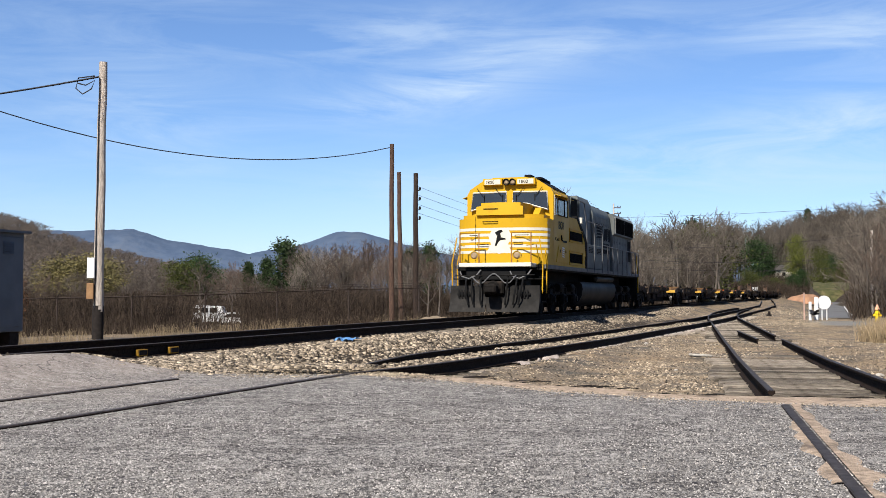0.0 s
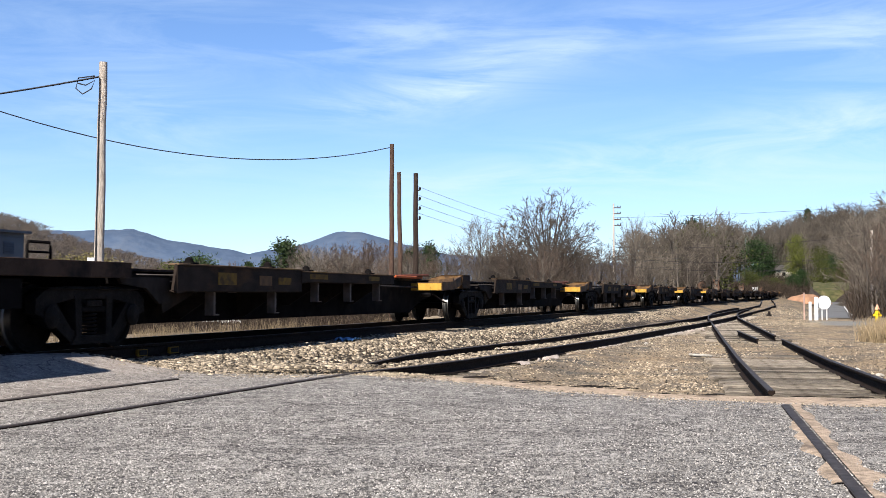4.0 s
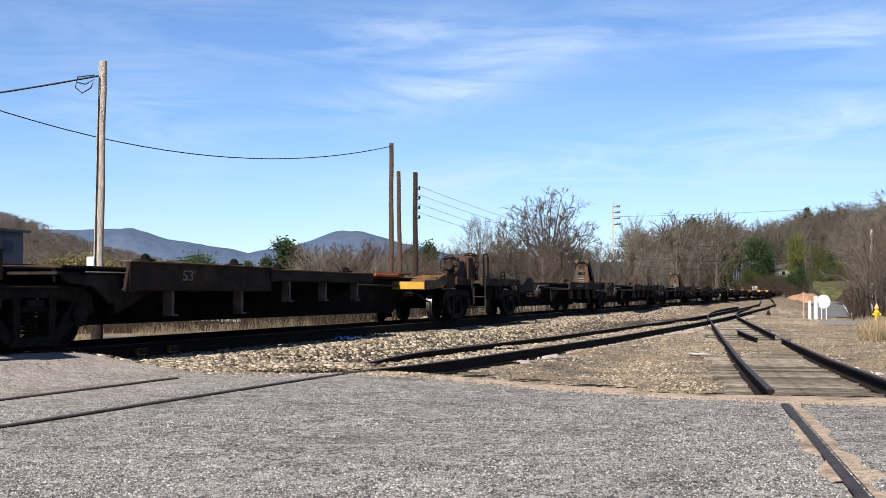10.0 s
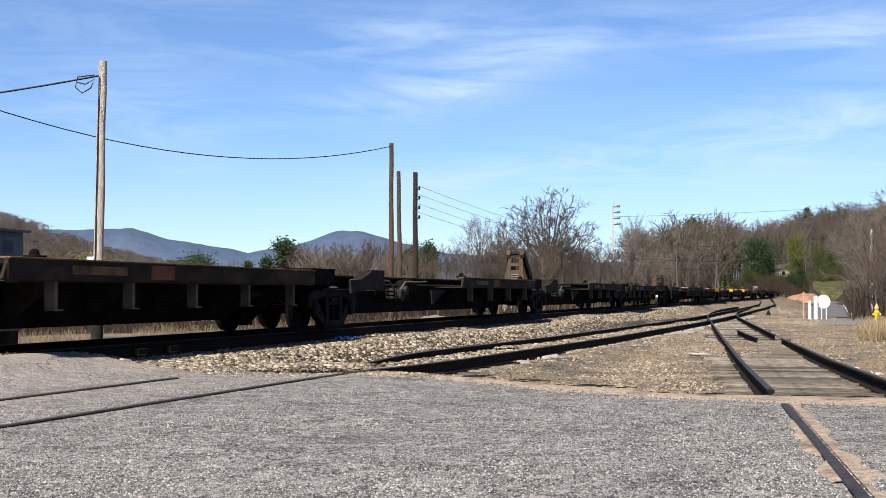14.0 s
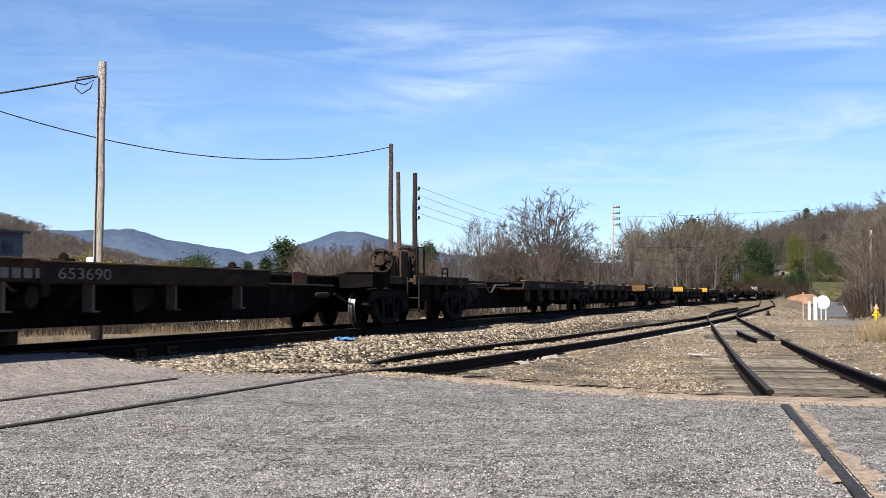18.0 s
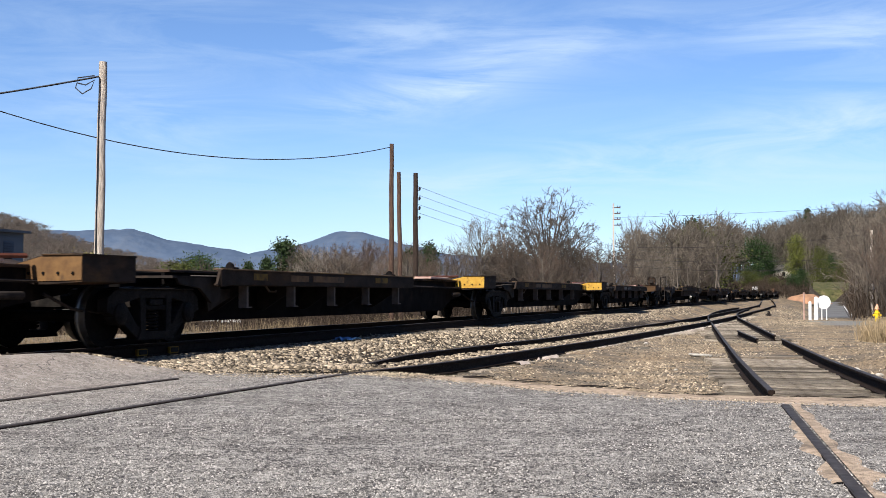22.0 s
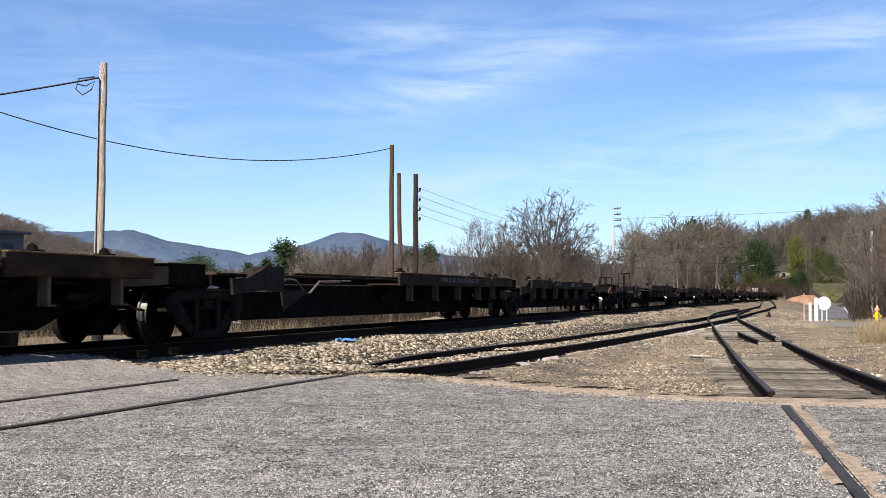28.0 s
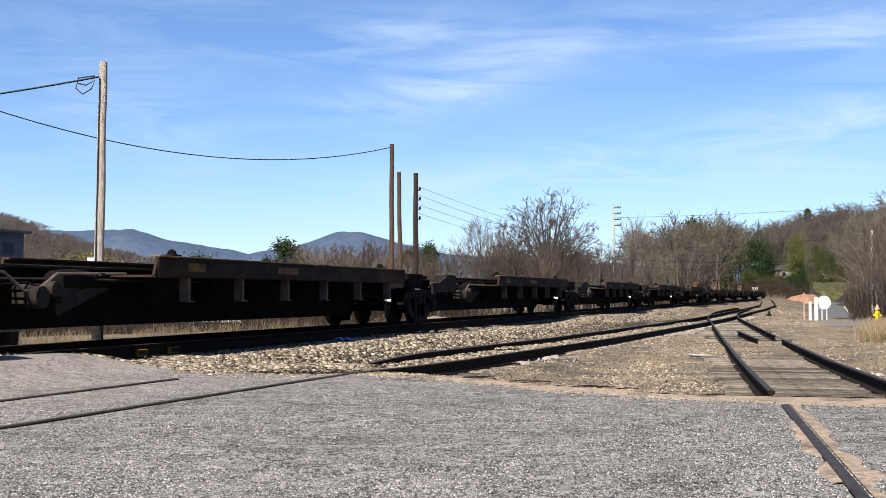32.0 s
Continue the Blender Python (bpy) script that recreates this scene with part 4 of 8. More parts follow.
def truck(parent, x):
    """A two-axle freight truck centred at x: a part with its side frames, springs and wheelsets."""
    bm = bmesh.new()
    box(bm, -0.19, 0.19, -1.0, 1.0, 0.50, 0.72, 0.03)
    turned(bm, [(0.3, 0.70), (0.3, 0.78)], (0, 0, 0), "z", 16)
    tr = part("truck", bm, M["cast"], parent)
    tr.matrix_basis = pose(x, 0, 0)
    for flip in (0, 180):
        sf = part("side_frame", SIDEFRAME, None, tr)
        sf.matrix_basis = pose(0, 0, 0, 0, 0, flip)
        sp = part("spring_nest", SPRING, None, tr)
        sp.matrix_basis = pose(0, 0, 0, 0, 0, flip)
    for dx in (0.89, -0.89):
        ws = part("wheelset", CAR_WHEELSET, None, tr)
        ws.matrix_basis = pose(dx, 0, 0.42)
    return tr


def unit_car(kind, length, name_label, front_truck=False, yellow_arm=0, number=(), own_pans=None, reservoir=False):
    """One platform of an articulated spine car. Its rear truck is at -length; its front rests on the truck ahead, or on its own."""
    th = thing("spine_car_platform", name_label, "freight car", "intermodal spine cars")
    L = length
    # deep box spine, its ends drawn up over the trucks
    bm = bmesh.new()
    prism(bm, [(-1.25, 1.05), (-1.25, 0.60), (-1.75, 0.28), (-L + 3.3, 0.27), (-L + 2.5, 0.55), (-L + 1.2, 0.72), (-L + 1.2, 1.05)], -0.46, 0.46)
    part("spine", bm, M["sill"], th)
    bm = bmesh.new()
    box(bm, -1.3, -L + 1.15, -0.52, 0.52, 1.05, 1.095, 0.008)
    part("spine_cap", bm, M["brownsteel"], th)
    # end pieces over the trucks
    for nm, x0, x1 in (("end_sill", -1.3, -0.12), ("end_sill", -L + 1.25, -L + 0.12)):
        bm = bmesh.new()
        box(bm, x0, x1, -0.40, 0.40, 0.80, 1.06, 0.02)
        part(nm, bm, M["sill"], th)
    # the side pans
    pans = {"a": [(-1.7, -5.95, 0.76, 1.15), (-5.95, -10.7, 0.94, 1.12)], "b": [(-8.0, -L + 1.4, 0.87, 1.13)], "c": [(-1.5, -11.6, 0.88, 1.10)],
            "d": [(-1.0, -6.4, 0.92, 1.20), (-6.5, -L + 1.6, 0.95, 1.22)], "e": [(-6.4, -L + 1.7, 0.97, 1.25)]}[kind]
    pans = own_pans or pans
    for x0, x1, z0, z1 in pans:
        bm = bmesh.new()
        # an upturned channel: sloping end, lip at the top
        prism(bm, [(x0, z1), (x0 + 0.10, z0 + 0.02), (x0 + 0.16, z0), (x1, z0), (x1, z1)] if kind != "d" else [(x0, z1), (x0, z0), (x1, z0), (x1, z1)], 1.26, 1.30)
        box(bm, x1, x0, 0.5, 1.27, z0 - 0.012, z0 + 0.02)
        pan = part("side_pan", bm, M["panface"], th)
        bm = bmesh.new()
        box(bm, x1, x0, 1.16, 1.325, z1 - 0.012, z1 + 0.010, 0.004)
        part("pan_lip", bm, M["panlip"], pan, "worn ochre top edge of the pan")
        bm = bmesh.new()
        box(bm, x0 - 0.16, x0 + 0.02, 1.255, 1.312, z0 - 0.03, z1 - 0.012, 0.006)
        part("end_stiffener", bm, M["panface"], pan)
        bm = bmesh.new()
        prism(bm, [(x0, z1), (x0 + 0.12, z0), (x1, z0), (x1, z1)], -1.30, -1.26)
        box(bm, x1, x0, -1.32, -1.18, z1 - 0.03, z1 + 0.006, 0.006)
        box(bm, x1, x0, -1.27, -0.5, z0 - 0.012, z0 + 0.02)
        part("side_pan", bm, M["brownsteel"], th)
        # gussets that carry it
        n = max(2, int(round((x0 - x1) / 1.85)))
        for k in range(n):
            x = x0 - (k + 0.6) * (x0 - x1) / n
            for sy in (1, -1):
                bm = bmesh.new()
                prism(bm, [(sy * 0.46, z0), (sy * 1.2, z0), (sy * 1.15, z0 - 0.08), (sy * 0.62, z0 - 0.42), (sy * 0.46, z0 - 0.44)], x - 0.012, x + 0.012, "x")
                part("gusset", bm, M["gusset"], th)
                bm = bmesh.new()
                prism(bm, [(sy * 1.20, z0 + 0.01), (sy * 1.05, z0 + 0.01), (sy * 1.05, z0 - 0.35), (sy * 1.12, z0 - 0.37), (sy * 1.20, z0 - 0.35)], x - 0.03, x + 0.03, "x")
                box(bm, x - 0.15, x + 0.03, min(sy * 1.05, sy * 1.2), max(sy * 1.05, sy * 1.2), z0 - 0.37, z0 - 0.35)
                part("gusset_flange", bm, M["flange"], th)
        # rivet-like posts for container corners
        for x in (x0 - 0.9, x1 + 0.7):
            bm = bmesh.new()
            box(bm, x - 0.11, x + 0.11, 0.86, 1.08, z1, z1 + 0.05, 0.01)
            turned(bm, [(0.075, z1 + 0.05), (0.06, z1 + 0.10), (0.02, z1 + 0.13)], (x, 0.97, 0), "z", 10)
            part("container_cone", bm, M["sill"], th)
    # front bracket arm over the truck
    for sy in (1, -1):
        bm = bmesh.new()
        if kind in "bde":
            prism(bm, [(-0.55, 0.98), (-1.1, 1.0), (-1.7, 1.17), (-2.4, 1.19), (-2.4, 0.77), (-1.7, 0.80), (-0.6, 0.72)], sy * 1.16, sy * 1.21)
            box(bm, -2.44, -2.38, min(sy * 0.45, sy * 1.21), max(sy * 0.45, sy * 1.21), 0.77, 1.19)
            box(bm, -2.4, -1.7, min(sy * 0.95, sy * 1.21), max(sy * 0.95, sy * 1.21), 1.17, 1.20)
        else:
            prism(bm, [(-0.4, 0.98), (-1.72, 0.98), (-1.72, 0.62), (-1.45, 0.58), (-1.1, 0.80), (-0.5, 0.86)], sy * 1.12, sy * 1.17)
            box(bm, -1.7, -0.3, min(sy * 0.45, sy * 1.17), max(sy * 0.45, sy * 1.17), 0.95, 0.985)
        part("bracket", bm, M["gusset"], th)
    # web plates and brake gear on the spine
    bm = bmesh.new()
    wx = {"a": -1.9, "b": -6.6, "c": -1.75, "d": -3.0, "e": -4.6}[kind]
    prism(bm, [(wx, 0.80), (wx - 1.25, 0.80), (wx - 0.1, 0.44)], 0.86, 0.89)
    part("web_plate", bm, M["gusset"], th)
    if kind in "be":
        bm = bmesh.new()
        turned(bm, [(0.05, -0.42), (0.17, -0.36), (0.19, 0.0), (0.17, 0.36), (0.05, 0.42)], (-5.2, 0.72, 0.86), "x", 14)
        part("air_reservoir", bm, M["sill"], th)
        bm = bmesh.new()
        box(bm, -4.55, -4.2, 0.55, 0.85, 0.55, 0.85, 0.05)
        turned(bm, [(0.14, 0.0), (0.14, 0.12)], (-4.3, 0.85, 0.68), "y", 12)
        turned(bm, [(0.10, 0.0), (0.10, 0.14)], (-4.55, 0.85, 0.78), "y", 12)
        part("brake_valve", bm, M["gusset"], th)
        bm = bmesh.new()
        for k in range(3):
            tube(bm, [(-3.2, 0.7, 0.80 - 0.05 * k), (-4.2, 0.78, 0.86 - 0.1 * k), (-4.7, 0.9, 0.74 - 0.06 * k), (-5.4, 0.72, 0.6 - 0.03 * k)], 0.018, 5)
        part("brake_pipe", bm, M["sill"], th)
    bm = bmesh.new()
    tube(bm, [(-2.0, 0.62, 0.90), (-L * 0.5, 0.60, 0.92), (-L + 2.0, 0.62, 0.88)], 0.022, 5)
    part("train_line", bm, M["gusset"], th)
    bm = bmesh.new()
    tube(bm, [(-1.3, 0.9, 0.99), (-3.4, 0.92, 1.0), (-3.7, 0.86, 0.98), (-4.1, 0.84, 0.76), (-4.35, 0.84, 0.76), (-4.7, 0.88, 0.98), (-6.2, 0.9, 1.0)], 0.020, 6)
    part("brake_rod", bm, M["flange"], th)
    for x in (-3.2, -5.6):
        bm = bmesh.new()
        box(bm, x - 0.05, x + 0.05, 0.46, 0.95, 0.96, 1.0)
        part("pipe_bracket", bm, M["gusset"], th)
    # knuckle hoses and slack adjuster by the rear truck
    bm = bmesh.new()
    tube(bm, [(-L + 1.9, 0.6, 0.72), (-L + 1.5, 0.75, 0.52), (-L + 0.9, 0.8, 0.46), (-L + 0.3, 0.72, 0.58)], 0.022, 6)
    part("brake_hose", bm, M["gusset"], th)
    bm = bmesh.new()
    turned(bm, [(0.03, -0.34), (0.055, -0.3), (0.055, 0.2), (0.03, 0.3)], (-L + 2.7, 0.66, 0.70), "x", 10)
    part("slack_adjuster", bm, M["gusset"], th)
    # rear bolster: its front face tapers towards the middle; yellow or ochre on the older cars
    front, back, top = {"a": (-L + 1.55, -L + 0.85, 1.20), "c": (-L + 2.05, -L + 0.85, 1.21)}.get(kind, (-L + 1.5, -L + 0.45, 1.16))
    for sy in (1, -1):
        bm = bmesh.new()
        prism(bm, [(sy * 1.29, 0.87), (sy * 1.29, top), (sy * 0.72, top), (sy * 0.20, 1.08), (sy * 0.20, 0.84), (sy * 0.8, 0.84)], back, front, "x")
        box(bm, back, front + 0.03, min(sy * 0.7, sy * 1.31), max(sy * 0.7, sy * 1.31), top - 0.004, top + 0.014)
        bo = part("bolster", bm, M["panface"] if kind in "ac" else M["sill"], th)
        paint = {"a": "brownarm", "c": ("", "brownarm", "caryellow")[yellow_arm]}.get(kind, "")
        if paint:
            bm = bmesh.new()
            prism(bm, [(sy * 1.285, 0.89), (sy * 1.285, top - 0.01), (sy * 0.72, top - 0.01), (sy * 0.20, 1.07), (sy * 0.20, 0.87)], front, front + 0.012, "x")
            part("bolster_face", bm, M[paint], bo, "worn yellow-painted front face" if paint == "caryellow" else "worn ochre-painted front face")
            for q in range(4):
                bm = bmesh.new()
                turned(bm, [(0.022, 0.0), (0.016, 0.02)], (front + 0.012, sy * (0.5 + 0.22 * q), 0.98), "x", 8)
                part("bolt", bm, M["sill"], bo)
    if kind == "a":
        for sy in (1, -1):
            bm = bmesh.new()
            prism(bm, [(-L + 3.2, 0.80), (-L + 3.2, 1.02), (-L + 2.3, 1.04), (-L + 1.55, 1.20), (-L + 1.55, 0.95), (-L + 2.2, 0.84)], sy * 1.20, sy * 1.27)
            part("rear_arm", bm, M["brownarm"], th)
            bm = bmesh.new()
            box(bm, -L + 3.1, -L + 3.2, min(sy * 0.42, sy * 1.27), max(sy * 0.42, sy * 1.27), 0.80, 1.0, 0.01)
            blk = part("crossbeam", bm, M["brownarm"], th)
            bm = bmesh.new()
            box(bm, -L + 3.2, -L + 3.212, min(sy * 0.45, sy * 1.25), max(sy * 0.45, sy * 1.25), 0.815, 0.985)
            part("yellow_panel", bm, M["caryellow"], blk, "bright yellow front panel")
            bm = bmesh.new()
            prism(bm, [(sy * 1.26, 0.95), (sy * 0.6, 0.95), (sy * 0.6, 1.06), (sy * 1.26, 1.12)], -L + 2.2, -L + 2.3, "x")
            part("arm_web", bm, M["brownarm"], th, "ochre sloping web plate")
    if reservoir:
        bm = bmesh.new()
        turned(bm, [(0.05, -0.72), (0.17, -0.68), (0.22, -0.58), (0.22, 0.58), (0.17, 0.68), (0.05, 0.72)], (-L + 6.6, 0.88, 0.64), "x", 18)
        part("air_reservoir", bm, M["brass"], th, "tan air reservoir")
    if kind in "ac":
        bm = bmesh.new()
        box(bm, -L + 3.2, -L + 4.7, 0.15, 0.62, 1.10, 1.16, 0.012)
        box(bm, -L + 2.6, -L + 3.2, 0.22, 0.56, 1.10, 1.19, 0.02)
        part("folded_hitch", bm, M["orange"] if kind == "a" else M["pinkpaint"], th, "folded trailer hitch in faded paint")
        bm = bmesh.new()
        tube(bm, [(-L + 4.6, 0.2, 1.14), (-L + 2.2, 0.2, 1.20)], 0.035, 6)
        tube(bm, [(-L + 4.6, 0.56, 1.14), (-L + 2.2, 0.56, 1.20)], 0.035, 6)
        part("hitch_strut", bm, M["redsteel"], th)
    # stencilled marks as plain bars, yellow conspicuity panels
    marks = {"a": [("y", -2.9, -3.5, 0.86, 1.05), ("m", -4.3, -4.75, 0.86, 1.02), ("y", -5.0, -5.5, 0.88, 1.0), ("y", -6.3, -7.1, 0.99, 1.08), ("y", -9.2, -9.8, 0.99, 1.08)],
             "b": [("m", -9.2, -10.4, 0.95, 1.06), ("r", -11.0, -11.6, 0.9, 1.1)], "c": [("y", -2.6, -3.1, 0.94, 1.05), ("m", -4.0, -4.75, 0.93, 1.04), ("m", -4.95, -6.4, 0.93, 1.04), ("y", -8.1, -8.8, 0.94, 1.05)],
             "d": [("y", -3.6, -4.2, 1.0, 1.1), ("m", -7.0, -7.95, 1.0, 1.15), ("y", -8.35, -8.95, 1.0, 1.12)], "e": [("y", -7.2, -7.7, 1.05, 1.17), ("m", -10.2, -11.0, 1.06, 1.17)]}[kind]
    if number:
        # short bars stand for the owner's letters, the number follows them
        x0 = number[0][1]
        marks = [m_ for m_ in marks if m_[0] == "r"] + ([("m", x0 + 1.05, x0 + 0.2, number[0][2], number[0][2] + 0.12)] if number[0][0].isdigit() else [])
        for text, x0, z0, size, wide in number:
            lettering(th, text, x0, 1.303, z0, size, M["carmark"], width=wide)
    if not number:
        marks = [("o" if c == "m" else c, x0, x1, z0, z1) for c, x0, x1, z0, z1 in marks]
    for c, x0, x1, z0, z1 in marks:
        n = 1 if c != "m" else 4
        for k in range(n):
            bm = bmesh.new()
            w = (x0 - x1) / n
            a = x0 - k * w
            box(bm, a - w * (0.68 if n > 1 else 1), a, 1.30, 1.306, z0, z1)
            part("marking", bm, {"y": M["dullyellow"], "m": M["carmark"], "o": M["brownarm"]}.get(c, M["rustpatch"]), th)
    truck(th, -L)
    if front_truck:
        truck(th, 0)
    return th




def brake_wheel(parent, x, y, z, r=0.36):
    """A spoked hand-brake wheel facing forward on its stand."""
    bm = bmesh.new()
    tube(bm, [(x, y + r * math.cos(a), z + r * math.sin(a)) for a in [2 * math.pi * k / 20 for k in range(20)]], 0.022, 6, True)
    w = part("brake_wheel", bm, M["gusset"], parent, "spoked steel hand-brake wheel")
    for k in range(6):
        a = 2 * math.pi * k / 6 + 0.3
        bm = bmesh.new()
        tube(bm, [(x + 0.03, y, z), (x, y + r * math.cos(a), z + r * math.sin(a))], 0.016, 5)
        part("spoke", bm, M["gusset"], w)
    bm = bmesh.new()
    turned(bm, [(0.11, -0.03), (0.11, 0.05)], (x + 0.03, y, z), "x", 12)
    part("hub", bm, M["gusset"], w)
    bm = bmesh.new()
    box(bm, x - 0.22, x - 0.05, y - 0.2, y + 0.2, 1.1, z + 0.22, 0.02)
    part("brake_stand", bm, M["brownsteel"], parent)


def grab_frame(parent, x, y, z0, z1, along, w=0.22):
    """A bent-bar hand hold."""
    bm = bmesh.new()
    p = lambda k, z: (x + k * w, y, z) if along else (x, y + k * w, z)
    tube(bm, [p(-1, z0), p(-1, z1 - 0.05), p(-0.9, z1), p(0.9, z1), p(1, z1 - 0.05), p(1, z0)], 0.02, 6)
    tube(bm, [p(-1, z0 + 0.22), p(1, z0 + 0.22)], 0.016, 6)
    part("grab_iron", bm, M["sill"], parent)


def hitch(parent, x):
    """A raised trailer hitch: a tapered rusty frame with an opening, a jawed head, and heavy struts behind."""
    bm = bmesh.new()
    lean = lambda z: x + 0.22 - 0.20 * (z - 1.08)
    for y0, y1, y2, y3 in ((0.36, 0.17, 0.24, 0.13), (-0.36, -0.17, -0.24, -0.13)):
        v = [bm.verts.new((lean(z) + dx, y, z)) for dx in (0.0, -0.10) for y, z in ((y0, 1.08), (y1, 1.08), (y3, 2.02), (y2, 2.02))]
        for q in ((0, 1, 2, 3), (7, 6, 5, 4), (0, 4, 5, 1), (1, 5, 6, 2), (2, 6, 7, 3), (3, 7, 4, 0)):
            bm.faces.new([v[i] for i in q])
    for z0, z1, half in ((1.08, 1.52, 0.30), (1.66, 1.78, 0.24)):
        v = [bm.verts.new((lean(z) + dx, y, z)) for dx in (-0.01, -0.08) for y, z in ((-half, z0), (half, z0), (half * 0.9, z1), (-half * 0.9, z1))]
        for q in ((0, 1, 2, 3), (7, 6, 5, 4), (0, 4, 5, 1), (1, 5, 6, 2), (2, 6, 7, 3), (3, 7, 4, 0)):
            bm.faces.new([v[i] for i in q])
    h = part("hitch", bm, M["rustplate"], parent, "raised rust-brown trailer hitch")
    for k in range(3):
        bm = bmesh.new()
        box(bm, lean(1.3) + 0.022, lean(1.3) + 0.026, 0.0 - 0.12, 0.12, 1.20 + 0.08 * k, 1.225 + 0.08 * k)
        part("stencil_bar", bm, M["carmark"], h)
    for sy in (1, -1):
        bm = bmesh.new()
        prism(bm, [(x - 0.30, 2.20), (x + 0.02, 2.22), (x + 0.14, 2.06), (x + 0.08, 1.96), (x - 0.05, 2.04), (x - 0.24, 2.02)], sy * 0.24 - 0.07, sy * 0.24 + 0.07)
        part("hitch_jaw", bm, M["rustplate"], h)
        bm = bmesh.new()
        prism(bm, [(x - 0.02, 2.06), (x - 0.30, 2.02), (x - 1.42, 1.14), (x - 1.42, 1.06), (x - 1.05, 1.06), (x - 0.06, 1.86)], sy * 0.27 - 0.05, sy * 0.27 + 0.05)
        part("strut", bm, M["black"], h)
    bm = bmesh.new()
    tube(bm, [(x - 0.04, -0.36, 2.10), (x - 0.04, 0.36, 2.10)], 0.06, 8)
    part("cross_pin", bm, M["black"], h)
    bm = bmesh.new()
    prism(bm, [(x - 0.35, 1.75), (x - 1.15, 1.10), (x - 0.1, 1.10)], -0.05, 0.05)
    part("web_plate", bm, M["black"], h)


def end_gear(parent, x, side, tall):
    """Platform, brake gear, coupler, ladder and grab irons on the outer end of a spine car; side: +1 the long front end, -1 the short rear end."""
    reach = 3.7 if side > 0 else 0.75
    lo, hi = min(x - side * 0.6, x + side * reach), max(x - side * 0.6, x + side * reach)
    bm = bmesh.new()
    box(bm, lo, hi, -0.30, 0.30, 0.66, 1.02, 0.02)
    part("end_beam", bm, M["sill"], parent)
    bm = bmesh.new()
    box(bm, lo, hi, -1.25, 1.25, 0.99, 1.03)
    part("end_platform", bm, M["brownsteel"], parent)
    for sy in (1, -1):
        bm = bmesh.new()
        box(bm, lo, hi, min(sy * 1.2, sy * 1.26), max(sy * 1.2, sy * 1.26), 0.93, 1.14 if side > 0 else 1.10, 0.006)
        part("platform_side", bm, M["brownsteel"], parent)
    end = x + side * reach
    bm = bmesh.new()
    box(bm, min(end, end + side * 0.75), max(end, end + side * 0.75), -0.09, 0.09, 0.70, 0.88, 0.02)
    box(bm, min(end + side * 0.5, end + side * 0.85), max(end + side * 0.5, end + side * 0.85), -0.2, 0.17, 0.66, 0.93, 0.05)
    part("coupler", bm, M["cast"], parent)
    bm = bmesh.new()
    tube(bm, [(end - side * 0.1, 0.4, 0.66), (end + side * 0.1, 0.42, 0.45), (end + side * 0.4, 0.3, 0.34), (end + side * 0.7, 0.15, 0.5)], 0.025, 6)
    part("air_hose", bm, M["black"], parent)
    bm = bmesh.new()
    lx = end - side * 0.12
    for yy in (0.98, 1.3):
        tube(bm, [(lx, yy, 0.30), (lx, yy, 1.10)], 0.02, 5)
    for z in (0.34, 0.62, 0.9):
        tube(bm, [(lx, 0.98, z), (lx, 1.3, z)], 0.018, 5)
    part("ladder", bm, M["gusset"], parent)
    if side > 0:
        # louvred step plates hung below the platform edge
        for k in range(2):
            bm = bmesh.new()
            box(bm, x + 1.6 + 0.9 * k, x + 2.2 + 0.9 * k, 1.15, 1.2, 0.55, 0.90)
            part("step_plate", bm, M["sill"], parent)
    if tall:
        if side > 0:
            frames = ((x + 2.9, 1.14, 1.03, 1.72), (x + 1.55, 1.18, 1.03, 1.76))
        else:
            frames = ((x + 0.72, 1.0, 0.98, 1.50), (x + 2.15, 1.0, 0.98, 1.50))
            for sy in (1, -1):
                bm = bmesh.new()
                prism(bm, [(x + 2.2, 0.92), (x + 1.75, 1.06), (x - 1.2, 1.06), (x - 1.2, 0.88), (x + 1.7, 0.78), (x + 2.2, 0.80)], sy * 1.24, sy * 1.29)
                part("end_arm", bm, M["brownarm"], parent, "dirty ochre end arm")
            for xx in (x + 0.9, x - 0.5):
                bm = bmesh.new()
                box(bm, xx - 0.12, xx + 0.12, 0.8, 1.04, 1.03, 1.10, 0.01)
                turned(bm, [(0.08, 1.10), (0.065, 1.2), (0.02, 1.24)], (xx, 0.92, 0), "z", 10)
                part("container_cone", bm, M["sill"], parent)
        for xx, yy, za, zb in frames:
            grab_frame(parent, xx, yy, za, zb, False, 0.155)
    else:
        if side < 0:
            brake_wheel(parent, x - 0.50, 0.72, 1.46, 0.26)
        else:
            for nm, x0, x1, y0, y1, zt in (("brake_housing", 2.85, 3.62, 0.08, 0.50, 1.64), ("brake_housing", 2.18, 2.84, 0.06, 0.56, 1.76), ("housing_post", 1.95, 2.10, 0.30, 0.46, 1.80)):
                bm = bmesh.new()
                box(bm, x + x0, x + x1, y0, y1, 1.03, zt, 0.025)
                if nm == "brake_housing":
                    box(bm, x + x0 + 0.02, x + x0 + 0.08, y1, y1 + 0.03, 1.03, zt - 0.03)
                    box(bm, x + x1 - 0.08, x + x1 - 0.02, y1, y1 + 0.03, 1.03, zt - 0.03)
                part(nm, bm, M["rustplate"], parent)
            brake_wheel(parent, x + 1.80, 0.34, 1.64, 0.25)
            grab_frame(parent, x + 3.15, 1.2, 0.96, 1.80, True)
            grab_frame(parent, x + 1.3, 1.2, 1.0, 1.34, True)


# positions of the truck centres along the line, at the start of the clip
TRAIN_START = 37.94
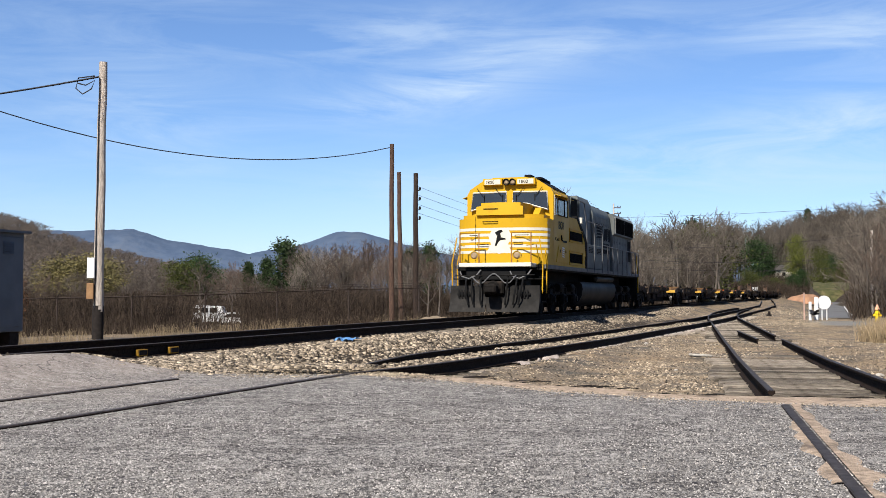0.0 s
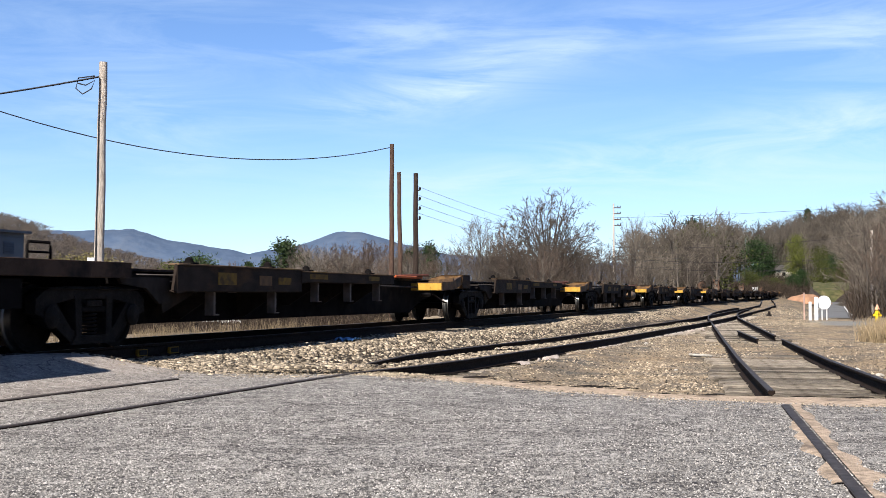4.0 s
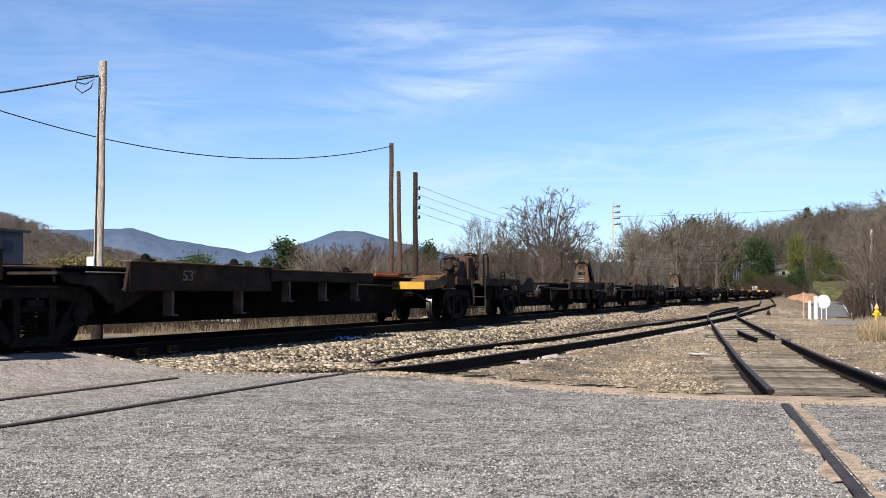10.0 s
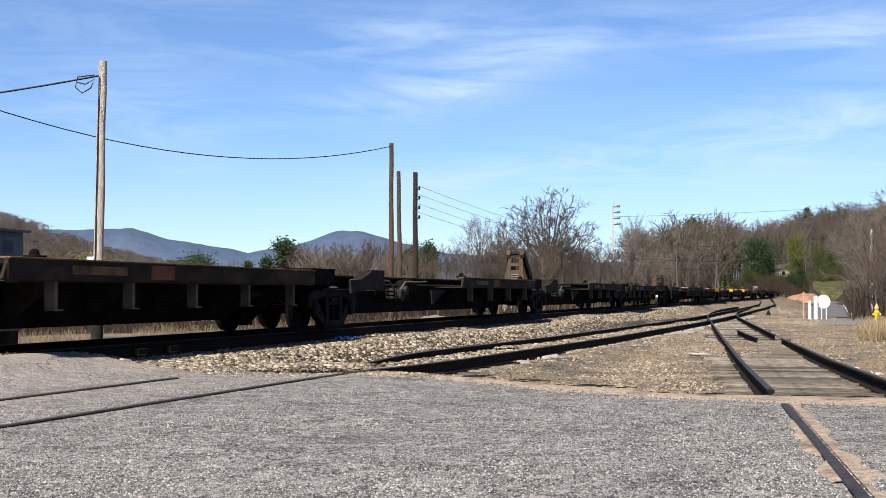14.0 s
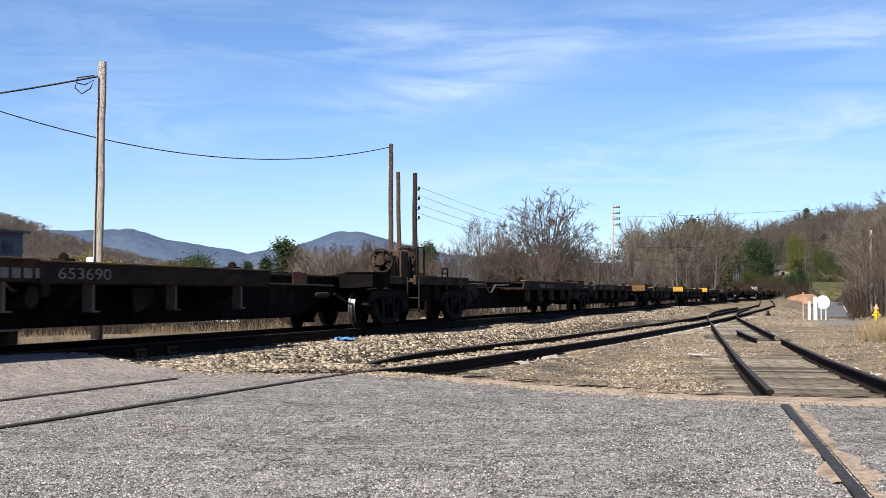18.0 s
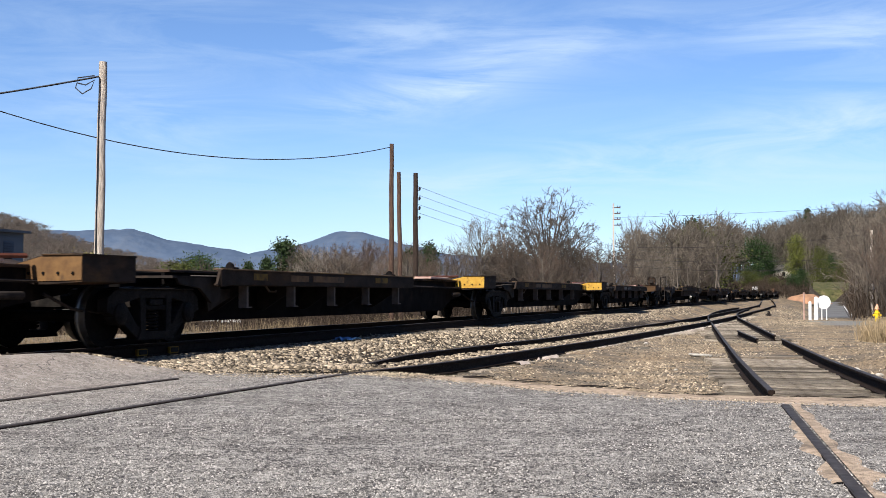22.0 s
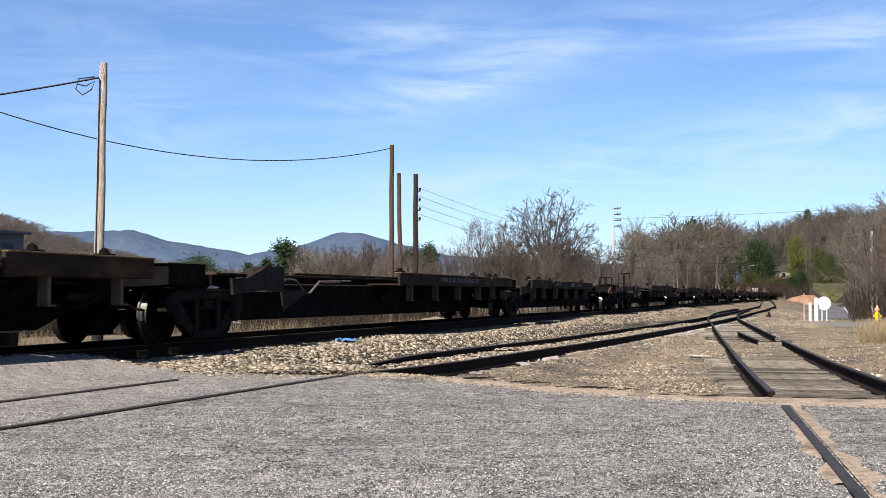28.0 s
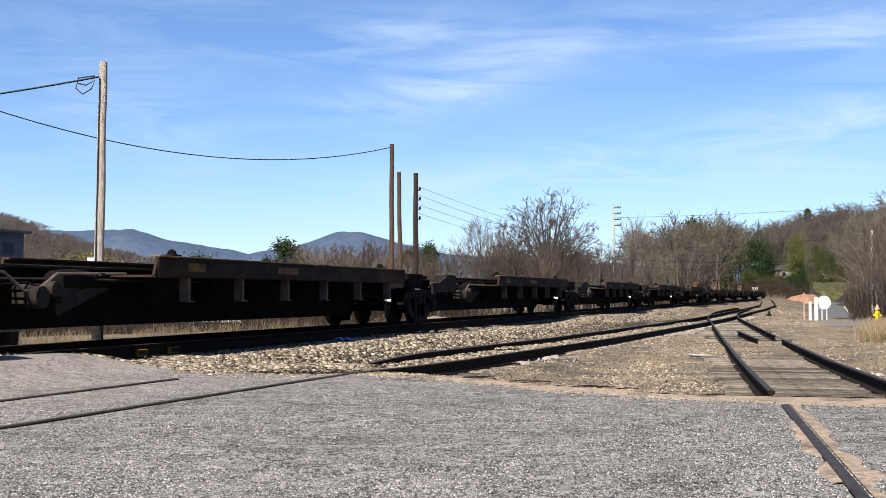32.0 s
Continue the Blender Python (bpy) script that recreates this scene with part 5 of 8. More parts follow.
CARS = [("a", [62.0, 79.4, 96.9, 115.2, 132.7, 150.0], False), ("b", [155.5, 171.4, 189.3, 206.8, 224.5, 240.9], False),
        ("c", [245.9, 263.2, 281.4, 299.9, 318.2, 335.4], False), ("d", [340.9, 358.9, 377.8, 396.2], True),
        ("e", [401.2, 419.5, 437.3, 455.0, 472.7, 490.3], True), ("b", [495.8, 513.2, 530.8, 548.4, 566.0, 583.6], False)]
LABELS = {"a": "brown spine car platform with yellow panels and a folded orange hitch", "b": "dark weathered spine car platform with long side pans",
          "c": "dark spine car platform with pale stencilled number", "d": "brown all-purpose spine car platform with stencilled side pans", "e": "dark brown spine car platform with tall hand holds"}
# pale numbers and words on the side pans: (words, where they begin, height, letter size, stretch)
NUMBERS = {(2, 0): (("653116", -9.8, 0.925, 0.175, 2.2),), (2, 4): (("653116", -4.98, 0.925, 0.175, 2.2), ("53", -8.95, 0.94, 0.13, 1.9)),
           (3, 1): (("TWIN 28'-ALL PURPOSE SPINE CAR", -11.0, 1.03, 0.165, 1.30),), (3, 2): (("370662", -10.1, 1.02, 0.175, 2.0), ("28/15T", -6.5, 1.02, 0.16, 1.9))}
NUMBERS[(1, 4)] = (("653690", -4.34, 0.90, 0.20, 1.9),)
NUMBERS[(3, 2)] = (("370662", -8.85, 1.03, 0.19, 1.9), ("2-28/15T", -5.16, 1.05, 0.19, 1.45))
NUMBERS[(0, 4)] = (("53'", -3.05, 0.90, 0.22, 1.5),)
OWN_PANS = {(1, 4): [(-1.45, -4.0, 0.87, 1.13), (-4.02, -10.1, 0.85, 1.11)], (2, 0): [(-6.6, -13.85, 0.87, 1.13), (-13.9, -16.1, 0.90, 1.13)], (3, 0): [(-6.4, -12.9, 0.95, 1.22), (-13.0, -16.1, 0.95, 1.22)],
            (3, 1): [(-8.1, -15.6, 0.95, 1.21), (-15.7, -18.0, 0.97, 1.21)], (3, 2): [(-1.65, -4.69, 0.95, 1.22), (-4.81, -12.2, 0.95, 1.20)], (2, 2): [(-1.5, -10.5, 0.86, 1.10)]}
movers = []
for car_no, (kind, places, tall) in enumerate(CARS):
    for k, (a, b) in enumerate(zip(places, places[1:])):
        ku = kind
        th = unit_car(ku, b - a, LABELS[kind], front_truck=(k == 0), yellow_arm=(kind == "c" and k in (1, 2, 3)) * (1 + (k > 1)), number=NUMBERS.get((car_no, k), ()), own_pans=OWN_PANS.get((car_no, k)), reservoir=(car_no, k) == (0, 2))
        if k == 0:
            end_gear(th, 0.0, 1, tall)
        if k == len(places) - 2:
            end_gear(th, -(b - a), -1, tall)
        if kind == "b" and k in (1, 3):
            hitch(th, -1.15)
        movers.append((th, a))

# ---- the locomotive ----
loco = thing("locomotive", "yellow and grey six-axle diesel road locomotive with white nose stripes", "locomotive")
movers.append((loco, TRAIN_START))


def lp(name, bm, material, label="", parent=None):
    return part(name, bm, M[material], parent or loco, label)


def mirror(pts):
    return pts + [(-a, b) for a, b in reversed(pts)]


NOSE = [(-1.0, -1.52), (0.02, -1.52), (0.22, -1.36), (0.50, -0.80), (0.50, 0.80), (0.22, 1.36), (0.02, 1.52), (-1.0, 1.52)]
bm = bmesh.new()
prism(bm, NOSE, 1.70, 3.36, "z")
bm.edges.ensure_lookup_table()
bmesh.ops.bevel(bm, geom=[e for e in bm.edges if e.verts[0].co.z > 3.3 and e.verts[1].co.z > 3.3 and max(e.verts[0].co.x, e.verts[1].co.x) > 0], offset=0.13, segments=4, affect="EDGES")
nose = lp("nose", bm, "yellow", "glossy yellow nose")
bm = bmesh.new()
prism(bm, [(-1.0, -0.98), (0.495, -0.80), (0.498, 0.0), (0.495, 0.80), (-1.0, 0.98)], 3.34, 3.76, "z")
for v in bm.verts:
    if v.co.z > 3.5 and v.co.x > 0:
        v.co.x -= 0.05
bmesh.ops.bevel(bm, geom=[e for e in bm.edges if min(e.verts[0].co.z, e.verts[1].co.z) > 3.7], offset=0.14, segments=4, affect="EDGES")
lp("nose_top", bm, "yellow")
# nose stripes wrap from the front round to the side
for k in range(5):
    z = 2.865 - 0.187 * k
    bm = bmesh.new()
    g = 0.004
    out = [(-0.42 - 0.0 + 0.05 * k, 1.52 + g), (0.02, 1.52 + g), (0.225, 1.362 + g), (0.50 + g, 0.80), (0.50 + g, -0.80), (0.225, -1.362 - g), (0.02, -1.52 - g), (-0.42 + 0.05 * k, -1.52 - g)]
    inn = [(a - (0.03 if a > -0.3 else 0), b * 0.985) for a, b in out]
    ring0 = [bm.verts.new((a, b, z - 0.047)) for a, b in out]
    ring1 = [bm.verts.new((a - (0.05 if i in (0, 7) else 0) * 0, b, z + 0.047)) for i, (a, b) in enumerate(out)]
    ring2 = [bm.verts.new((a, b, z - 0.047)) for a, b in inn]
    ring3 = [bm.verts.new((a, b, z + 0.047)) for a, b in inn]
    for i in range(7):
        bm.faces.new((ring0[i], ring0[i + 1], ring1[i + 1], ring1[i]))
        bm.faces.new((ring1[i], ring1[i + 1], ring3[i + 1], ring3[i]))
        bm.faces.new((ring2[i], ring2[i + 1], ring0[i + 1], ring0[i]))
    lp("stripe", bm, "cream", "white nose stripe", nose)
# white emblem field and the dark emblem, as plain shapes
bm = bmesh.new()
prism(bm, [(-0.22, 2.91), (0.30, 2.91), (0.42, 2.62), (0.30, 2.36), (0.40, 2.16), (0.0, 2.05), (-0.40, 2.16), (-0.28, 2.36), (-0.36, 2.62)], 0.504, 0.510, "x")
lp("emblem_field", bm, "cream", "white field behind the emblem", nose)
bm = bmesh.new()
prism(bm, [(0.75 * a, 2.58 + 0.78 * (b - 2.58)) for a, b in [(-0.20, 2.80), (-0.02, 2.90), (0.12, 2.92), (0.16, 2.84), (0.05, 2.78), (0.08, 2.60), (0.28, 2.56), (0.30, 2.50), (0.05, 2.48), (-0.06, 2.36), (-0.12, 2.24), (-0.20, 2.24), (-0.14, 2.46), (-0.10, 2.66)]], 0.512, 0.516, "x")
lp("emblem", bm, "black", "plain black emblem shape", nose)
# nose grab irons and door seams
for z, y0, y1 in ((3.55, -0.55, -0.05), (3.12, -0.55, -0.05), (2.66, 0.55, 1.0), (2.42, 0.5, 0.78), (2.36, -0.75, -0.35), (2.66, -1.0, -0.75)):
    bm = bmesh.new()
    xf = 0.5 if z < 3.3 else 0.42
    tube(bm, [(xf - 0.02, y0, z), (xf + 0.07, y0, z), (xf + 0.07, y1, z), (xf - 0.02, y1, z)], 0.013, 6)
    lp("grab_iron", bm, "dark", parent=nose)
bm = bmesh.new()
box(bm, 0.501, 0.506, -0.82, -0.808, 1.75, 3.3)
lp("door_seam", bm, "dark", parent=nose)
bm = bmesh.new()
prism(bm, [(-0.9, 3.37), (-0.05, 3.37), (-0.45, 3.62), (-0.9, 3.64)], 1.0, 1.22)
lp("vent_box", bm, "yellow", parent=nose)

# cab
CABX0, CABX1 = -3.45, -0.92
bm = bmesh.new()
prism(bm, [(1.52, 1.70), (1.52, 4.14), (1.42, 4.32), (0.95, 4.62), (0.55, 4.72), (-0.55, 4.72), (-0.95, 4.62), (-1.42, 4.32), (-1.52, 4.14), (-1.52, 1.70)], CABX0, CABX1, "x")
for v in bm.verts:
    if v.co.x > -1 and v.co.z < 3.5:
        v.co.x += 0.05
cab = lp("cab", bm, "yellow", "yellow cab body")
bm = bmesh.new()
prism(bm, [(1.44, 4.33), (0.97, 4.635), (0.56, 4.735), (-0.56, 4.735), (-0.97, 4.635), (-1.44, 4.33), (-1.40, 4.30), (0, 4.66), (1.40, 4.30)], CABX0 + 0.02, CABX1 - 0.35, "x")
lp("cab_roof", bm, "dark", "dark cab roof", cab)
for nm, o0, o1 in (("windshield", 0.10, 1.40), ("windshield", -1.40, -0.10)):
    s_ = 1 if o0 > 0 else -1
    a, b = (0.12, 1.36)
    bm = bmesh.new()
    prism(bm, [(s_ * a, 4.22), (s_ * (b - 0.06), 4.20), (s_ * b, 3.58), (s_ * 0.62, 3.80), (s_ * a, 3.82)], CABX1 + 0.0, CABX1 + 0.022, "x")
    for v in bm.verts:
        v.co.x += (4.24 - v.co.z) * 0.14
    w = lp("windshield", bm, "windscreen", "pale reflecting windshield", cab)
    bm = bmesh.new()
    tube(bm, [(CABX1 + 0.02 + (4.24 - z) * 0.14, s_ * y, z) for y, z in ((a, 4.22), (b - 0.06, 4.20), (b, 3.58), (0.62, 3.80), (a, 3.82))], 0.032, 6, True)
    lp("gasket", bm, "cream", parent=w)
    for y in (0.5, 1.15):
        bm = bmesh.new()
        tube(bm, [(CABX1 + 0.06, s_ * y, 4.36), (CABX1 + 0.09, s_ * (y - 0.22), 4.08)], 0.012, 5)
        box(bm, CABX1 + 0.06, CABX1 + 0.10, s_ * (y - 0.26) - 0.01, s_ * (y - 0.26) + 0.01, 3.9, 4.12)
        lp("wiper", bm, "black", parent=cab)
# number boards and headlight
for s_ in (1, -1):
    bm = bmesh.new()
    box(bm, CABX1 - 0.2, CABX1 + 0.14, min(s_ * 0.24, s_ * 0.92), max(s_ * 0.24, s_ * 0.92), 4.445, 4.675, 0.015)
    nb = lp("number_board", bm, "yellow", "", cab)
    bm = bmesh.new()
    box(bm, CABX1 + 0.14, CABX1 + 0.146, min(s_ * 0.30, s_ * 0.86), max(s_ * 0.30, s_ * 0.86), 4.475, 4.645)
    lp("board_face", bm, "cream", "cream number board face", nb)
    lettering(nb, "1800", CABX1 + 0.148, 0.34 if s_ > 0 else -0.84, 4.50, 0.165, M["black"], "x")
for y in (-0.1, 0.12):
    bm = bmesh.new()
    turned(bm, [(0.10, -0.2), (0.115, 0.17), (0.10, 0.17), (0.09, 0.10)], (CABX1, y, 4.55), "x", 16)
    hl = lp("headlight", bm, "black", "", cab)
    bm = bmesh.new()
    turned(bm, [(0.088, 0.10), (0.05, 0.13)], (CABX1, y, 4.55), "x", 16)
    lp("lens", bm, "lens", "", hl)
# cab side: windows, awning, lettering, vents
for s_ in (1, -1):
    for x0, x1 in ((-1.18, -1.52), (-1.62, -2.62), (-2.70, -3.18)):
        bm = bmesh.new()
        box(bm, x1, x0, min(s_ * 1.516, s_ * 1.53), max(s_ * 1.516, s_ * 1.53), 3.44, 4.02)
        w = lp("side_window", bm, "glass", "dark cab side window", cab)
        bm = bmesh.new()
        tube(bm, [(x0, s_ * 1.53, 3.44), (x0, s_ * 1.53, 4.02), (x1, s_ * 1.53, 4.02), (x1, s_ * 1.53, 3.44)], 0.02, 5, True)
        lp("window_frame", bm, "cream" if s_ > 0 and x0 > -1.3 else "dark", parent=w)
    bm = bmesh.new()
    prism(bm, [(s_ * 1.52, 4.14), (s_ * 1.74, 4.06), (s_ * 1.74, 4.04), (s_ * 1.52, 4.11)], -3.3, -1.1, "x")
    lp("awning", bm, "yellow", "", cab)
    bm = bmesh.new()
    box(bm, -1.06, -1.02, min(s_ * 1.52, s_ * 1.55), max(s_ * 1.52, s_ * 1.55), 3.4, 4.1)
    lp("door_post", bm, "cream", "", cab)
    # louvred door under the window
    bm = bmesh.new()
    prism(bm, [(-1.75, 2.42), (-3.3, 2.36), (-3.3, 1.80), (-1.32, 1.82)], s_ * 1.52, s_ * 1.535)
    dr = lp("access_door", bm, "yellow", "", cab)
    for k in range(5):
        bm = bmesh.new()
        prism(bm, [(s_ * 1.535, 2.02 + 0.075 * k), (s_ * 1.565, 2.00 + 0.075 * k), (s_ * 1.535, 2.055 + 0.075 * k)], -2.55, -2.2, "x")
        lp("louvre", bm, "cream", "", dr)
    for x in (-1.9, -2.85):
        bm = bmesh.new()
        box(bm, x - 0.05, x + 0.05, min(s_ * 1.535, s_ * 1.545), max(s_ * 1.535, s_ * 1.545), 2.16, 2.26)
        lp("latch", bm, "dark", "", dr)
lettering(cab, "1800", -1.52, 1.523, 2.97, 0.40, M["black"], width=1.32, label="black cab number")
lettering(cab, "DC to AC", -1.15, 1.523, 2.55, 0.17, M["black"])
bm = bmesh.new()
box(bm, -3.1, -2.42, 1.52, 1.526, 2.53, 2.60)
lp("model_mark", bm, "dark", "", cab)
for k, x in enumerate((-2.12, -2.2, -2.28)):
    bm = bmesh.new()
    tube(bm, [(x, 1.526, 2.58), (x + 0.03, 1.526, 2.78), (x - 0.09, 1.526, 2.56)], 0.008, 4)
    lp("swoosh_mark", bm, "dark", "", cab)
# roof gear: antennas, air conditioner, horn
for x, y, h in ((-1.6, 0.9, 0.05), (-2.2, 0.85, 0.06), (-2.9, 0.8, 0.06), (-1.9, -0.8, 0.07), (-1.2, 0.62, 0.10)):
    bm = bmesh.new()
    box(bm, x - 0.3, x + 0.25, y - 0.12, y + 0.12, 4.66, 4.70 + h, 0.02)
    lp("roof_antenna", bm, "dark", "", cab)

# yellow equipment cabinet behind the cab, with two screens
for s_ in (1, -1):
    bm = bmesh.new()
    prism(bm, [(-3.47, 1.70), (-3.47, 3.50), (-5.0, 3.50), (-6.55, 2.72), (-6.9, 2.2), (-6.62, 1.70)], s_ * 0.3, s_ * 1.50)
    cb = lp("equipment_cabinet", bm, "yellow", "yellow equipment cabinet with dark screens")
    for z0, z1 in ((2.68, 3.00), (1.86, 2.20)):
        bm = bmesh.new()
        box(bm, -6.0, -3.7, min(s_ * 1.49, s_ * 1.507), max(s_ * 1.49, s_ * 1.507), z0, z1)
        gr = lp("screen", bm, "grille", "black intake screen", cb)
        for k in range(16):
            bm = bmesh.new()
            x = -3.78 - k * 0.145
            box(bm, x - 0.02, x + 0.02, min(s_ * 1.507, s_ * 1.52), max(s_ * 1.507, s_ * 1.52), z0 + 0.01, z1 - 0.01)
            lp("slat", bm, "grille", "", gr)
        bm = bmesh.new()
        tube(bm, [(-3.62, s_ * 1.51, z0 - 0.07), (-3.62, s_ * 1.51, z1 + 0.08), (-6.1, s_ * 1.51, z1 + 0.08), (-6.1, s_ * 1.51, z0 - 0.07)], 0.018, 4, True)
        lp("screen_frame", bm, "yellow", "", cb)
    # dark sweep that parts yellow from grey
    bm = bmesh.new()
    prism(bm, [(-4.9, 3.53), (-5.05, 3.50), (-6.5, 2.80), (-6.75, 2.2), (-6.5, 1.95), (-6.7, 1.70), (-7.0, 1.70), (-6.85, 1.95), (-7.1, 2.25), (-6.72, 2.92), (-5.1, 3.62)], s_ * 1.3, s_ * 1.512)
    lp("sweep_trim", bm, "dark", "dark trim sweeping down behind the yellow cabinet")
# inertial filter box above: grey with black openings
bm = bmesh.new()
box(bm, -7.75, -3.47, -1.15, 1.15, 3.3, 4.42, 0.03)
lp("filter_housing", bm, "loco_grey", "grey filter housing")
for s_ in (1, -1):
    for x0, x1, z0, z1 in ((-3.55, -5.1, 3.52, 4.05), (-5.45, -6.7, 3.62, 4.36), (-6.85, -7.65, 3.5, 4.34)):
        bm = bmesh.new()
        box(bm, x1, x0, min(s_ * 1.14, s_ * 1.17), max(s_ * 1.14, s_ * 1.17), z0, z1)
        lp("filter_opening", bm, "grille", "black filter opening")
        bm = bmesh.new()
        tube(bm, [(x0, s_ * 1.18, z0), (x0, s_ * 1.18, z1), (x1, s_ * 1.18, z1), (x1, s_ * 1.18, z0)], 0.025, 4, True)
        lp("opening_frame", bm, "loco_grey")
    bm = bmesh.new()
    box(bm, -6.75, -6.55, min(s_ * 1.2, s_ * 1.4), max(s_ * 1.2, s_ * 1.4), 3.42, 3.66, 0.02)
    lp("marker_box", bm, "cream")
# grey long hood
bm = bmesh.new()
prism(bm, [(1.22, 1.70), (1.22, 4.30), (1.10, 4.55), (-1.10, 4.55), (-1.22, 4.30), (-1.22, 1.70)], -9.3, -7.0, "x")
lp("blower_hood", bm, "loco_grey", "grey hood section")
bm = bmesh.new()
prism(bm, [(1.30, 1.70), (1.30, 4.06), (1.14, 4.34), (0.8, 4.44), (-0.8, 4.44), (-1.14, 4.34), (-1.30, 4.06), (-1.30, 1.70)], -13.45, -9.3, "x")
lp("engine_hood", bm, "loco_grey", "grey engine hood with access doors")
bm = bmesh.new()
prism(bm, [(1.38, 1.70), (1.38, 3.32), (1.50, 3.36), (1.50, 4.12), (1.38, 4.26), (-1.38, 4.26), (-1.50, 4.12), (-1.50, 3.36), (-1.38, 3.32), (-1.38, 1.70)], -18.85, -13.45, "x")
lp("radiator_hood", bm, "loco_grey", "grey flared radiator hood")
for s_ in (1, -1):
    for x0, x1 in ((-13.62, -16.1), (-16.22, -18.78)):
        bm = bmesh.new()
        box(bm, x1, x0, min(s_ * 1.49, s_ * 1.508), max(s_ * 1.49, s_ * 1.508), 3.42, 4.10)
        rs = lp("radiator_screen", bm, "grille", "black radiator screen")
        for k in range(18):
            x = x0 - 0.07 - k * (x0 - x1 - 0.14) / 17
            bm = bmesh.new()
            box(bm, x - 0.012, x + 0.012, min(s_ * 1.508, s_ * 1.52), max(s_ * 1.508, s_ * 1.52), 3.43, 4.09)
            lp("slat", bm, "grille", "", rs)
    bm = bmesh.new()
    box(bm, -13.62, -13.54, min(s_ * 1.50, s_ * 1.525), max(s_ * 1.50, s_ * 1.525), 3.38, 4.12)
    lp("screen_post", bm, "cream")
    bm = bmesh.new()
    box(bm, -18.6, -17.75, min(s_ * 1.375, s_ * 1.392), max(s_ * 1.375, s_ * 1.392), 2.25, 3.22)
    lp("rear_screen", bm, "grille", "black rear intake screen")
    bm = bmesh.new()
    tube(bm, [(-17.7, s_ * 1.40, 2.2), (-17.7, s_ * 1.40, 3.27), (-18.65, s_ * 1.40, 3.27), (-18.65, s_ * 1.40, 2.2)], 0.02, 4, True)
    lp("rear_screen_frame", bm, "loco_grey")
    # hood doors: raised panels with latches
    for k in range(9):
        x = -9.42 - k * 0.445
        bm = bmesh.new()
        box(bm, x - 0.41, x, min(s_ * 1.30, s_ * 1.314), max(s_ * 1.30, s_ * 1.314), 1.95 if k > 2 else 2.75, 3.95, 0.006)
        dr = lp("hood_door", bm, "loco_grey")
        for z in (2.35, 2.95, 3.6):
            if z > 2.7 or k > 2:
                bm = bmesh.new()
                box(bm, x - 0.09, x - 0.05, min(s_ * 1.314, s_ * 1.33), max(s_ * 1.314, s_ * 1.33), z, z + 0.12)
                lp("latch", bm, "palesill", "", dr)
    for k in range(9):
        x = -13.6 - k * 0.45
        bm = bmesh.new()
        box(bm, x - 0.415, x, min(s_ * 1.38, s_ * 1.392), max(s_ * 1.38, s_ * 1.392), 1.85, 3.25, 0.006)
        dr = lp("hood_door", bm, "loco_grey")
        for z in (2.1, 2.95):
            bm = bmesh.new()
            box(bm, x - 0.09, x - 0.05, min(s_ * 1.392, s_ * 1.408), max(s_ * 1.392, s_ * 1.408), z, z + 0.12)
            lp("latch", bm, "palesill", "", dr)
    # low louvred boxes on the walkway
    for x0, x1 in ((-7.15, -8.85), (-8.95, -10.6)):
        bm = bmesh.new()
        box(bm, x1, x0, min(s_ * 1.2, s_ * 1.46), max(s_ * 1.2, s_ * 1.46), 1.72, 2.68, 0.02)
        bx = lp("walkway_box", bm, "loco_grey", "grey louvred walkway box")
        for k in range(4):
            for xx in (x0 - 0.45, x0 - 0.95):
                bm = bmesh.new()
                prism(bm, [(s_ * 1.46, 2.36 + 0.06 * k), (s_ * 1.485, 2.345 + 0.06 * k), (s_ * 1.46, 2.385 + 0.06 * k)], xx - 0.36, xx, "x")
                lp("louvre", bm, "dark", "", bx)
    # emblem on the hood, as plain dark shapes
    for k in range(5):
        bm = bmesh.new()
        plate(bm, [(-10.0 - 0.10 * k * (s_ > 0), 3.66 - 0.13 * k), (-11.6 + 0.02 * k, 3.60 - 0.11 * k), (-11.45 + 0.02 * k, 3.53 - 0.11 * k), (-10.0 + 0.0 * k, 3.57 - 0.13 * k)], s_ * 1.316, s_ * 1.322)
        lp("emblem_bar", bm, "emblem")
    for pts in ([(-11.70, 3.00), (-11.95, 3.50), (-12.80, 3.54), (-12.70, 3.00)], [(-12.85, 3.00), (-12.90, 3.46), (-13.00, 3.54), (-13.34, 3.52), (-13.42, 3.42), (-13.40, 3.06), (-13.30, 2.98)]):
        bm = bmesh.new()
        plate(bm, pts, s_ * 1.316, s_ * 1.322)
        lp("emblem_block", bm, "emblem")
    for z, n, x0 in ((2.70, 7, -11.65), (2.44, 8, -11.55)):
        for k in range(n):
            bm = bmesh.new()
            box(bm, x0 - 0.215 * k - 0.165, x0 - 0.215 * k, min(s_ * 1.316, s_ * 1.322), max(s_ * 1.316, s_ * 1.322), z, z + 0.18)
            lp("name_bar", bm, "emblem")
# roof fans, hatches
for x in (-14.5, -16.2, -17.8):
    bm = bmesh.new()
    turned(bm, [(0.80, 4.24), (0.80, 4.38), (0.72, 4.42), (0.70, 4.36)], (x, 0.3, 0), "z", 24)
    lp("roof_fan", bm, "dark", "dark radiator fan housing")
for x in (-10.2, -11.0, -11.9, -12.8):
    bm = bmesh.new()
    box(bm, x - 0.3, x + 0.3, 0.3, 0.9, 4.42, 4.47, 0.015)
    lp("roof_hatch", bm, "dark")
for x, h in ((-5.6, 0.14), (-7.4, 0.14), (-18.3, 0.12)):
    bm = bmesh.new()
    tube(bm, [(x, 0.9, 4.25), (x, 0.9, 4.5 + h * 0.5)], 0.035, 6)
    lp("lift_lug", bm, "dark")
